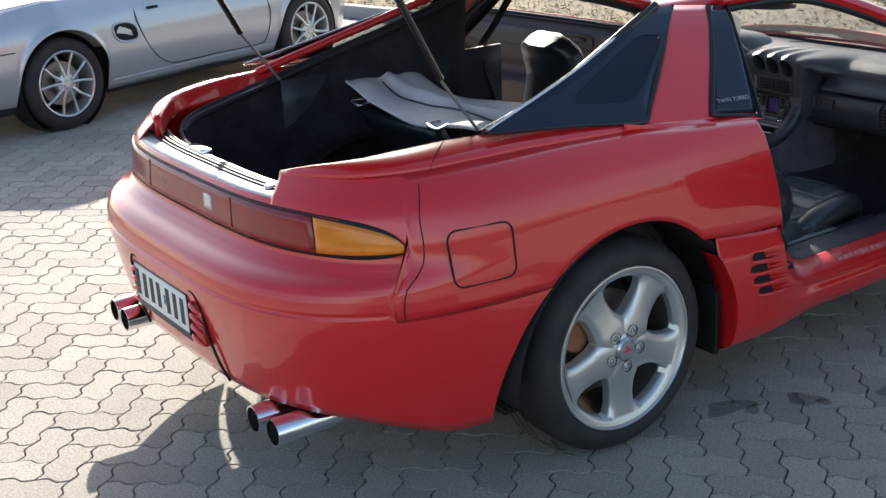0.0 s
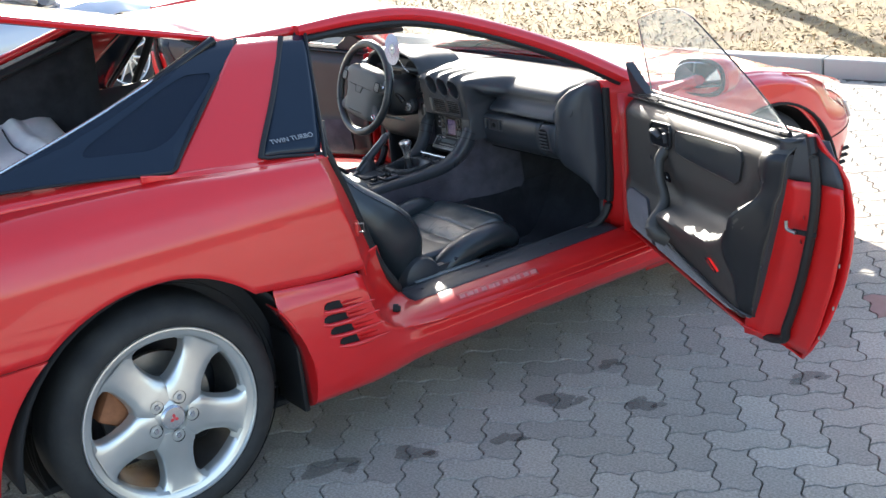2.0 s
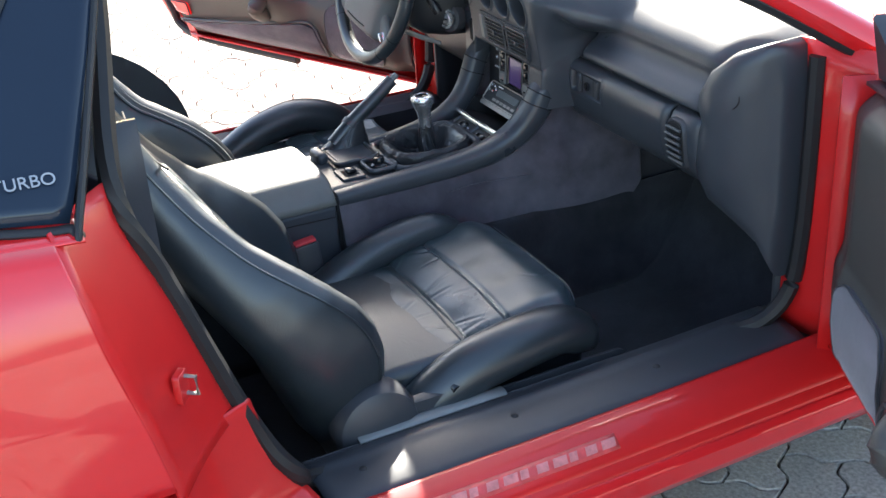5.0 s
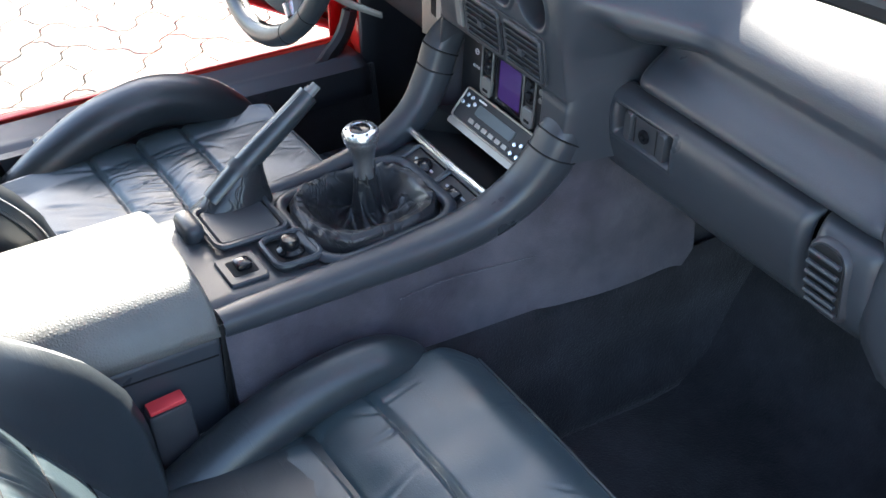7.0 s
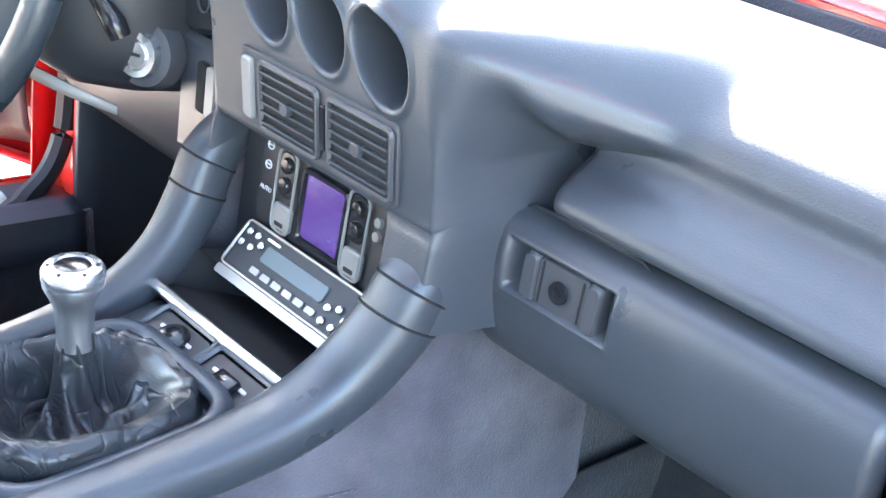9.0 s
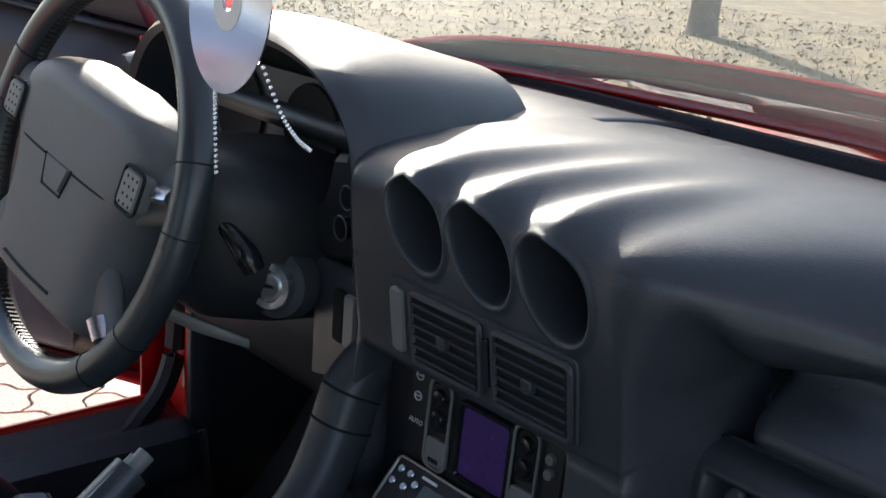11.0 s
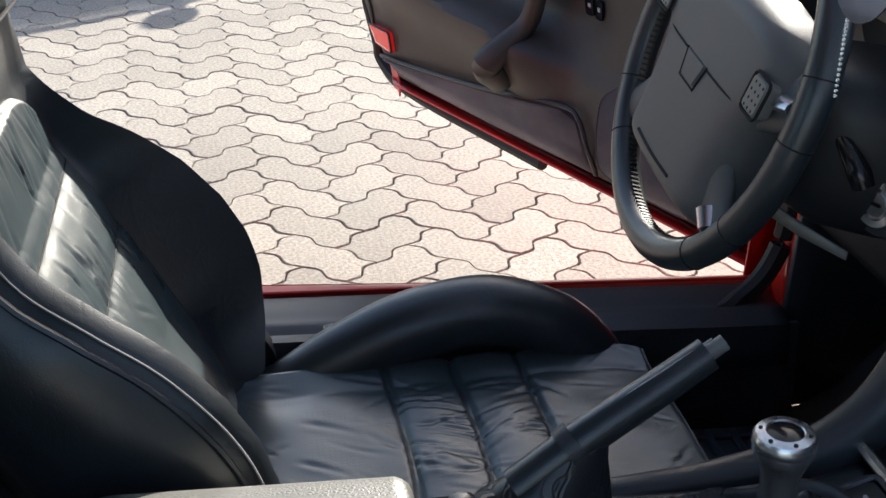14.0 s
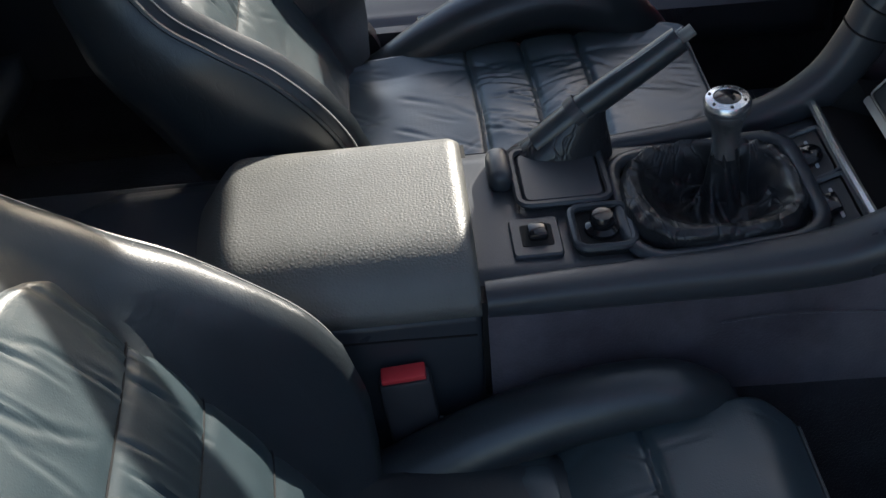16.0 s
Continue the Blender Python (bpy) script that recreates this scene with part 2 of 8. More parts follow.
# ---- mesh helpers ----
def part(name, bm, mat, parent, label="", sharp=38, thick=0.0, edge=0.0, to=None):
    """One mesh object out of a bmesh, under a thing or a part."""
    bmesh.ops.recalc_face_normals(bm, faces=bm.faces)
    if thick or to is not None:
        # sheets face outward from the car's middle, or towards a given place
        mid = Vector((0, 1.2, 0.45)) if to is None else Vector(to)
        lean = sum(f.calc_area() * f.normal.dot((f.calc_center_median() - mid).normalized()) for f in bm.faces)
        if (lean < 0) == (to is None) and lean != 0:
            bmesh.ops.reverse_faces(bm, faces=bm.faces)
    me = bpy.data.meshes.new(name)
    bm.to_mesh(me)
    bm.free()
    for p in me.polygons:
        p.use_smooth = True
    me.set_sharp_from_angle(angle=radians(sharp))
    me.materials.append(mat)
    ob = new(name, me)
    if parent is not None:
        # never deeper than thing, part, sub-part
        while parent.parent is not None and parent.parent.parent is not None:
            parent = parent.parent
        ob.parent = parent
    if thick:
        s = ob.modifiers.new("thickness", "SOLIDIFY")
        s.thickness, s.offset = thick, -1
    if edge:
        b = ob.modifiers.new("worn_edge", "BEVEL")
        b.width, b.segments, b.limit_method, b.angle_limit = edge, 2, "ANGLE", radians(35)
    if label:
        tagged(ob, label)
    return ob


def thing(name, label, category, group="", at=(0, 0, 0)):
    e = new(name)
    e.empty_display_size = 0.1
    e.location = at
    return tagged(e, label, category, group)


def grid(f, nu, nv, closed=False):
    """A sheet f(u, v), u and v from 0 to 1."""
    bm = bmesh.new()
    n = nu if closed else nu + 1
    vs = [[bm.verts.new(f(i / nu, j / nv)) for j in range(nv + 1)] for i in range(n)]
    for i in range(nu):
        for j in range(nv):
            a, b = vs[i], vs[(i + 1) % n]
            bm.faces.new((a[j], b[j], b[j + 1], a[j + 1]))
    return bm


def loft(rings, cap=True, closed=True):
    """A skin over rings with the same number of points."""
    bm = bmesh.new()
    vs = [[bm.verts.new(p) for p in r] for r in rings]
    n = len(rings[0])
    for a, b in zip(vs, vs[1:]):
        for k in range(n if closed else n - 1):
            bm.faces.new((a[k], a[(k + 1) % n], b[(k + 1) % n], b[k]))
    if cap and closed:
        bm.faces.new(list(reversed(vs[0])))
        bm.faces.new(vs[-1])
    return bm


def spline(points, n):
    """n + 1 places along a smooth line through the points."""
    p = [Vector(q) for q in points]
    p = [2 * p[0] - p[1]] + p + [2 * p[-1] - p[-2]]
    out = []
    for i in range(n + 1):
        s = i / n * (len(p) - 3)
        k = min(int(s), len(p) - 4)
        t = s - k
        a, b, c, d = p[k:k + 4]
        out.append(0.5 * (2 * b + (c - a) * t + (2 * a - 5 * b + 4 * c - d) * t ** 2 + (3 * b - a - 3 * c + d) * t ** 3))
    return out


def tube(points, r, sides=10, n=24, smooth=True, flat=1.0, cap=True, loop=False):
    """A round or flattened rod along a line; r: one radius or a list of radii along it."""
    line = spline(points, n) if smooth else [Vector(p) for p in points]
    rings = []
    up = Vector((0, 0, 1))
    for i, p in enumerate(line):
        if loop:
            d = line[(i + 1) % len(line)] - line[i - 1]
        else:
            d = line[min(i + 1, len(line) - 1)] - line[max(i - 1, 0)]
        d.normalize()
        if abs(d.z) > 0.97:
            up = Vector((0, 1, 0)) if abs(d.y) < 0.9 else Vector((1, 0, 0))
        side = d.cross(up).normalized()
        top = side.cross(d).normalized()
        rr = float(np.interp(i / max(1, len(line) - 1), np.linspace(0, 1, len(r)), r)) if isinstance(r, (list, tuple)) else r
        rings.append([p + rr * (math.cos(a) * side + flat * math.sin(a) * top) for a in (2 * math.pi * k / sides for k in range(sides))])
    if loop:
        rings.append(rings[0])
    return loft(rings, cap and not loop)


def box(x0, x1, y0, y1, z0, z1, bevel=0.0, segments=2, m=None):
    bm = bmesh.new()
    bmesh.ops.create_cube(bm, size=1)
    bmesh.ops.scale(bm, vec=(x1 - x0, y1 - y0, z1 - z0), verts=bm.verts)
    bmesh.ops.translate(bm, vec=((x0 + x1) / 2, (y0 + y1) / 2, (z0 + z1) / 2), verts=bm.verts)
    if bevel:
        bmesh.ops.bevel(bm, geom=bm.edges[:], offset=bevel, segments=segments, profile=0.5, affect="EDGES")
    if m is not None:
        bmesh.ops.transform(bm, matrix=m, verts=bm.verts)
    return bm


def slab(outline, place, depth, bevel=0.003, bulge=0.0):
    """A flat piece with a given outline (a, b), set by place(a, b, d), d from 0 at the face to depth behind it."""
    bm = bmesh.new()
    c = (sum(p[0] for p in outline) / len(outline), sum(p[1] for p in outline) / len(outline))
    rings = []
    for k, d in ((1.0, depth), (1.0, bevel), (None, 0.0)):
        ring = []
        for a, b in outline:
            if k is None:
                r = math.hypot(a - c[0], b - c[1])
                s = max(0.0, 1 - bevel / r) if r > 1e-6 else 1
                a, b = c[0] + (a - c[0]) * s, c[1] + (b - c[1]) * s
            ring.append(bm.verts.new(place(a, b, d)))
        rings.append(ring)
    n = len(outline)
    for r0, r1 in zip(rings, rings[1:]):
        for k in range(n):
            bm.faces.new((r0[k], r0[(k + 1) % n], r1[(k + 1) % n], r1[k]))
    bm.faces.new(list(reversed(rings[0])))
    if bulge:
        inner = [bm.verts.new(place(c[0] + (a - c[0]) * 0.6, c[1] + (b - c[1]) * 0.6, -bulge)) for a, b in outline]
        for k in range(n):
            bm.faces.new((rings[-1][k], rings[-1][(k + 1) % n], inner[(k + 1) % n], inner[k]))
        bm.faces.new(inner)
    else:
        bm.faces.new(rings[-1])
    return bm


def round_rect(a0, a1, b0, b1, r, n=4):
    out = []
    for ca, cb, s in ((a1 - r, b1 - r, 0), (a0 + r, b1 - r, 90), (a0 + r, b0 + r, 180), (a1 - r, b0 + r, 270)):
        for k in range(n + 1):
            t = radians(s + 90 * k / n)
            out.append((ca + r * math.cos(t), cb + r * math.sin(t)))
    return out


def disc_ring(profile, sides=48, m=None, start=0.0, sweep=2 * math.pi):
    """A turned shape about the local z axis from a profile of (radius, height)."""
    bm = bmesh.new()
    rings = [[bm.verts.new((r * math.cos(start + sweep * k / sides), r * math.sin(start + sweep * k / sides), h)) for r, h in profile] for k in range(sides)]
    for k in range(sides):
        a, b = rings[k], rings[(k + 1) % sides]
        for j in range(len(profile) - 1):
            bm.faces.new((a[j], b[j], b[j + 1], a[j + 1]))
    bmesh.ops.remove_doubles(bm, verts=bm.verts, dist=1e-6)
    if m is not None:
        bmesh.ops.transform(bm, matrix=m, verts=bm.verts)
    return bm


def lerp(a, b, t):
    return a + (b - a) * t


def ramp(x, x0, x1):
    t = min(1.0, max(0.0, (x - x0) / (x1 - x0)))
    return t * t * (3 - 2 * t)


def frame_matrix(origin, xaxis, yaxis):
    """A pose whose x and y point along the given ways."""
    x = Vector(xaxis).normalized()
    z = x.cross(Vector(yaxis)).normalized()
    y = z.cross(x)
    m = Matrix((x, y, z)).transposed().to_4x4()
    m.translation = origin
    return m


def writing(name, text, size, m, mat, parent):
    cu = bpy.data.curves.new(name, "FONT")
    cu.body, cu.size, cu.extrude = text, size, 0.0004
    cu.materials.append(mat)
    ob = new(name, cu)
    ob.matrix_world = m
    ob.parent = parent
    return ob

# ---- red coupe: body surfaces ----
# y runs forward from the rear axle, x to the car's right, both sides alike.
car = thing("sports_car", "glossy red two-door coupe with both doors and its tailgate open", "car")

Y0, Y1, N_TAIL, N_NOSE = -0.18, 2.62, 3.4, 2.5


def half_width(z):
    return float(np.interp(z, (0.15, 0.30, 0.45, 0.60, 0.72, 0.82, 0.89, 0.94, 0.98, 1.03), (0.855, 0.885, 0.915, 0.928, 0.926, 0.914, 0.893, 0.86, 0.81, 0.74)))


def waist(y, z):
    """The sides draw in along the doors, and stand out over the wheels."""
    d = 0.035 * math.exp(-((y - 1.25) / 0.55) ** 2)
    front = 0.022 * ramp(y, 1.2, 2.2)
    return half_width(z) - d - front


def tail_y(z):
    """The tail's outline: bumper, a groove, the rounded ledge and the upright lamp panel."""
    return float(np.interp(z, (0.26, 0.34, 0.50, 0.60, 0.634, 0.640, 0.646, 0.652, 0.680, 0.700, 0.714, 0.724, 0.736, 0.748, 0.758, 0.768, 0.785, 0.88, 0.91, 0.96),
                           (-0.97, -1.035, -1.07, -1.088, -1.092, -1.086, -1.086, -1.092, -1.088, -1.079, -1.066, -1.048, -1.016, -0.998, -0.988, -0.976, -0.972, -0.966, -0.950, -0.905)))


def nose_y(z):
    return float(np.interp(z, (0.18, 0.28, 0.42, 0.50, 0.56, 0.62), (3.28, 3.40, 3.44, 3.42, 3.36, 3.24)))


def side(c, z):
    """A place on the car's right flank: c 0..1 round the tail, 1..2 along the side, 2..3 round the nose."""
    if c <= 1:
        a = c * math.pi / 2
        r = (math.sin(a) ** N_TAIL + math.cos(a) ** N_TAIL) ** (-1 / N_TAIL)
        return Vector((waist(Y0, z) * r * math.sin(a), Y0 - (Y0 - tail_y(z)) * r * math.cos(a), z))
    if c <= 2:
        y = lerp(Y0, Y1, c - 1)
        return Vector((waist(y, z), y, z))
    a = (3 - c) * math.pi / 2
    r = (math.sin(a) ** N_NOSE + max(0.0, math.cos(a)) ** N_NOSE) ** (-1 / N_NOSE)
    return Vector((waist(Y1, z) * r * math.sin(a), Y1 + (nose_y(z) - Y1) * r * math.cos(a), z))


def at_y(y):
    return 1 + (y - Y0) / (Y1 - Y0)


def tail_c(y, z):
    """The c at which the tail's outline passes y."""
    u = min(1.0, max(0.0, (Y0 - y) / (Y0 - tail_y(z))))
    return math.atan2(max(0.0, 1 - u ** N_TAIL) ** (1 / N_TAIL), u) / (math.pi / 2)


def mirrored(f, s):
    return lambda u, v: Vector((s * f(u, v).x, f(u, v).y, f(u, v).z))


def rear_arch(y):
    if y < 0.0:
        q = (y + 0.02) / 0.475
        return 0.735 - 0.49 * (1 - math.sqrt(max(0.0, 1 - q * q))) if abs(q) < 1 else 0.245
    q = y / 0.43
    return 0.735 - 0.50 * (1 - math.sqrt(max(0.0, 1 - q * q))) if abs(q) < 1 else 0.2


def front_arch(y):
    q = (y - 2.47) / 0.40
    return 0.69 - 0.46 * (1 - math.sqrt(max(0.0, 1 - q * q))) if abs(q) < 1 else 0.2


CREASE = 0.625
C_END = 0.322
SHOULDER = lambda y: float(np.interp(y, (-0.95, -0.85, -0.7, -0.5, -0.3, 0.1, 0.6), (0.957, 0.966, 0.978, 0.987, 0.988, 0.975, 0.93)))
FRONT_EDGE = lambda z: float(np.interp(z, (0.58, 0.68, 0.80, 0.95), (0.640, 0.620, 0.590, 0.562)))


def lamp_z(c):
    k = min(1.0, max(0.0, (c - 0.38) / 0.205))
    low = lerp(0.788, 0.797, k * k)
    return low, low + 0.003 + 0.093 * math.sqrt(max(0.0, 1 - k ** 1.8))


def quarter_side(u, v):
    """Rear wing above the crease, from the lamp's end to the door."""
    c_tail = C_END
    z = lerp(CREASE, 0.9, v)
    for _ in range(6):
        if u < 0.3:
            c = lerp(c_tail, 1.0, u / 0.3)
            p = side(c, z)
            y = p.y
            low = max(lerp(lamp_z(c)[1] + 0.004, CREASE, ramp(c, 0.588, 0.600)), rear_arch(y) if y > -0.40 else 0)
        else:
            y = lerp(Y0, FRONT_EDGE(z), (u - 0.3) / 0.7)
            low = max(CREASE - 0.035 * ramp(y, 0.2, 0.6), rear_arch(y))
        z = lerp(low, SHOULDER(y), v)
    if u < 0.3:
        return side(lerp(c_tail, 1.0, u / 0.3), z)
    y = lerp(Y0, FRONT_EDGE(z), (u - 0.3) / 0.7)
    return side(at_y(y), z)


def rail_in(y):
    """Inner edge of the tail opening."""
    return float(np.interp(y, (-0.86, -0.80, -0.70, -0.55, -0.36, 0.0), (0.46, 0.56, 0.62, 0.66, 0.69, 0.70)))


def deck_edges(u):
    """Outer and inner edge of the rear wing's top; its rear end stands free beside the tail opening."""
    if u < 0.45:
        c = lerp(C_END, 1.0, u / 0.45)
    else:
        c = at_y(lerp(Y0, 0.12, (u - 0.45) / 0.55))
    z = 0.92
    for _ in range(5):
        z = SHOULDER(side(c, z).y)
    a = side(c, z)
    y = lerp(-0.865, Y0, (u / 0.45) ** 1.0) if u < 0.45 else a.y
    b = Vector((min(rail_in(y), a.x), y, SHOULDER(y) + 0.035 * ramp(u, -0.30, 0.25) - 0.020 * (1 - min(1.0, u / 0.07)) ** 2))
    return a, b


def deck_side(u, v):
    a, b = deck_edges(u)
    p = a.lerp(b, v)
    p.z = lerp(a.z, b.z, v ** 0.55) + 0.006 * math.sin(math.pi * v)
    return p


def deck_wall(u, v):
    """Red wall from the wing's inner edge down to the seal."""
    a, b = deck_edges(u * 0.62)
    return Vector((b.x - 0.004 - 0.012 * v, b.y + 0.004 * v, b.z - 0.001 - lerp(0.056, 0.070, ramp(u, 0.0, 0.5)) * v * (1 - 0.6 * ramp(u, 0.7, 1.0))))


def deck_end(u, v):
    p = deck_side(0.0, u)
    return Vector((p.x - 0.006 * math.sin(math.pi * v), p.y, lerp(p.z, 0.903, v)))


C_SEAM = 0.592


def bumper(u, v):
    """The whole rear bumper in one sheet, from arch to arch."""
    k = lerp(-1, 1, u)
    c = tail_c(-0.478, 0.45) * abs(k)
    p0 = side(c, 0.3)
    low = lerp(0.335, 0.245, ramp(-p0.y, 0.95, 0.55) if p0.y > -0.95 else 0) if p0.y > -1.1 else 0.335
    t = v * 58
    zz = lerp(low, CREASE, min(1.0, t / 11))
    q = 1 - (0.735 - zz) / 0.49
    c = tail_c(-0.02 - 0.475 * math.sqrt(max(0.0, 1 - q * q)), zz) * abs(k)
    high = lerp(lamp_z(c)[0] - 0.004, CREASE - 0.0015, ramp(c, C_SEAM - 0.002, C_SEAM + 0.008))
    z = lerp(low, CREASE - 0.0015, t / 11) if t <= 11 else lerp(CREASE - 0.0015, high, (t - 11) / 47)
    p = side(c, z)
    return Vector((math.copysign(p.x, k), p.y, p.z))


part("rear_bumper", grid(bumper, 480, 58), RED, car, thick=0.005)
part("tail_cap", grid(lambda u, v: (lambda k, p: Vector((math.copysign(p.x, k), p.y, p.z)))(lerp(-1, 1, u), side(0.33 * abs(lerp(-1, 1, u)), lerp(0.888, 0.906, v))), 52, 4), RED, car, thick=0.005)


def cabin(z):
    """Half the width of the glasshouse at a height."""
    return float(np.interp(z, (0.93, 0.97, 1.10, 1.20, 1.25, 1.275), (0.835, 0.815, 0.70, 0.605, 0.545, 0.50)))


def on_cabin(y, z, out=0.0):
    return Vector((cabin(z) + out, y, z))


def pillar_sheet(low0, low1, top0, top1, bow=0.0, out=0.0):
    """A sheet of the glasshouse between two slanted edges, each from (y, z) below to (y, z) above."""
    def f(u, v):
        y = lerp(lerp(low0[0], top0[0], v), lerp(low1[0], top1[0], v), u)
        z = lerp(lerp(low0[1], top0[1], v), lerp(low1[1], top1[1], v), u)
        y += bow * math.sin(math.pi * v)
        return on_cabin(y, z, out)
    return f


for s in (1, -1):
    part("rear_wing", grid(mirrored(quarter_side, s), 330, 16), RED, car, thick=0.004)
    part("rear_wing_top", grid(mirrored(deck_side, s), 60, 10), RED, car, thick=0.004, to=(s * 0.6, -0.4, 4))
    part("wing_inner_wall", grid(mirrored(deck_wall, s), 40, 5), RED, car, thick=0.003, to=(0, -0.3, 1.0))
    part("wing_end", grid(mirrored(deck_end, s), 8, 5), RED, car, thick=0.003, to=(0, -0.9, 0.95))
    # lamp pod behind the lenses
    part("lamp_housing", grid(mirrored(lambda u, v: side(0.46 * u, lerp(0.782, 0.892, v)) - Vector((0, 0, 0)), s), 26, 4), PLASTIC, car, thick=0.02)

# rear lamps: dark red band, amber ends that taper to a tip on the wing
def lamp_sheet(c0, c1, out):
    def f(u, v):
        c = lerp(c0, c1, u)
        lo, hi = lamp_z(c)
        p = side(c, lerp(lo, hi, v))
        q = side(c + 0.01, p.z) - side(max(c - 0.01, 0), p.z)
        n = Vector((q.y, -q.x, 0)).normalized()
        if n.y > 0 and c < 0.5:
            n = -n
        if n.x < 0:
            n = Vector((abs(n.x), n.y, 0))
        return p + n * out
    return f


for s in (1, -1):
    rim_c = 0.5875
    part("lamp_gasket", grid(mirrored(lambda u, v: lamp_sheet(0.0, rim_c, 0.001)(u, -0.09 - 0.14 * ramp(u, 0.7, 1.0) + (1.18 + 0.26 * ramp(u, 0.7, 1.0)) * v), s), 60, 4), SEAL, car, thick=0.01)
    part("turn_signal", grid(mirrored(lamp_sheet(0.424, 0.5815, 0.004), s), 20, 5), AMBER, car, thick=0.006, label="amber turn signal lens")
    if s > 0:
        part("reversing_lamp", grid(mirrored(lambda u, v: lamp_sheet(0.088, 0.122, 0.006)(u, 0.30 + 0.45 * v), s), 4, 4), LENS_CLEAR, car, thick=0.003, label="small clear lens")

part("rear_lamp", grid(lambda u, v: (lambda k, p: Vector((math.copysign(p.x, k), p.y, p.z)))(lerp(-1, 1, u), lamp_sheet(0.0, 0.420, 0.004)(abs(lerp(-1, 1, u)), v)), 60, 5), LENS_RED, car, thick=0.006, label="dark red rear lamp band")
for s in (1, -1):
    part("lamp_rib", tube([(lambda p: Vector((s * p.x, p.y, p.z)))(lamp_sheet(0.0, 0.43, 0.0045)(0.47, q)) for q in (0.05, 0.35, 0.65, 0.95)], 0.0015, 5, 8), DARK, car)

part("boot_lock", disc_ring([(0.0, 0.004), (0.009, 0.004), (0.011, 0.0)], 20, Matrix.Translation((0.0, -0.968, 0.835)) @ pose(0, 0, 0, 90, 0, 0)), DARK, car)

# plate, its recess and the framed cooling fins beside it
part("plate_recess", box(-0.255, 0.255, -1.072, -1.05, 0.436, 0.596, 0.004), RED_DULL, car)
plate = part("number_plate", box(-0.222, 0.178, -1.088, -1.083, 0.462, 0.580, 0.002), WHITE, car, "white plate with dark bars")
part("plate_frame", tube([(-0.226, -1.085, 0.458), (0.182, -1.085, 0.458), (0.182, -1.085, 0.584), (-0.226, -1.085, 0.584), (-0.226, -1.085, 0.458)], 0.003, 6, smooth=False), PLASTIC, car)
part("plate_holder", box(-0.226, 0.182, -1.084, -1.070, 0.436, 0.456, 0.003), PLASTIC, car)
for k in range(6):
    x = -0.160 + 0.054 * k + (0.016 if k > 2 else 0)
    part("bar", box(x + 0.006, x + 0.032, -1.0895, -1.088, 0.482, 0.562), INK, plate)
part("bar", box(-0.214, -0.186, -1.0895, -1.088, 0.480, 0.566), INK, plate)
part("bar", box(0.008, 0.018, -1.0895, -1.088, 0.505, 0.535), BLUE, plate, "blue seal")
for s in (1, -1):
    for k in range(4):
        z = 0.462 + 0.033 * k
        part("fin", tube([(s * 0.196, -1.081, z + 0.004), (s * 0.215, -1.088, z), (s * 0.250, -1.086, z - 0.006), (s * 0.268, -1.078, z - 0.016)], [0.004, 0.008, 0.008, 0.003], 10, 12), RED, car)
    part("fin_frame", tube([(s * 0.198, -1.083, 0.604), (s * 0.238, -1.084, 0.600), (s * 0.262, -1.079, 0.56), (s * 0.272, -1.068, 0.48), (s * 0.288, -1.052, 0.40), (s * 0.302, -1.030, 0.335)], 0.0045, 8, 30), DARK, car)

# exhaust: two bright pipes each side
for s in (1, -1):
    for k, x in enumerate((0.49, 0.60)):
        pipe = part("exhaust_pipe", disc_ring([(0.036, 0.0), (0.040, 0.0), (0.041, 0.02), (0.040, 0.20), (0.036, 0.20), (0.036, 0.0)], 32,
                    Matrix.Translation((s * x, -1.055 + 0.005 * k, 0.29)) @ pose(0, 0, 0, -90, 0, 0)), CHROME, car, "bright steel tail pipe")
        part("bore", disc_ring([(0.0, 0.06), (0.035, 0.06)], 24, Matrix.Translation((s * x, -1.055 + 0.005 * k, 0.29)) @ pose(0, 0, 0, -90, 0, 0)), DARK, pipe)

# fuel flap on the right wing, with its dark gap
def on_wing(y, z, out):
    c = tail_c(y, z) if y < Y0 else at_y(y)
    p = side(c, z)
    q = side(c + 0.004, z) - side(c - 0.004, z)
    n = Vector((q.y, -q.x, 0)).normalized()
    if n.x < 0:
        n = -n
    return p + n * out


def flap_outline(r):
    return round_rect(-0.628 - r, -0.440 + r, 0.688 - r, 0.838 + r, 0.028 + r, 5)


part("flap_gap", tube([on_wing(y, z, 0.0004) for y, z in flap_outline(0.0)], 0.0028, 6, smooth=False, loop=True), DARK, car)
# vertical seam between wing and bumper, and the seam over the wing
for s in (1, -1):
    part("panel_seam", tube([(lambda p: Vector((s * p.x * 1.0012, p.y - 0.001, p.z)))(side(C_SEAM + 0.024, lerp(CREASE, 0.955, k / 12))) for k in range(13)], 0.0016, 6, smooth=False), DARK, car)
    part("deck_seam", tube([(lambda p: Vector((s * p.x, p.y, p.z + 0.0005)))(deck_side(0.22 + 0.03 * q, q)) for q in (0.0, 0.2, 0.4, 0.6, 0.8, 1.0)], 0.0014, 6, 16), DARK, car)
part("crease_gap", tube([on_wing(y, CREASE - 0.001, -0.0025) for y in (-0.80, -0.70, -0.60, -0.52, -0.44, -0.40)], 0.003, 6, 30), DARK, car)

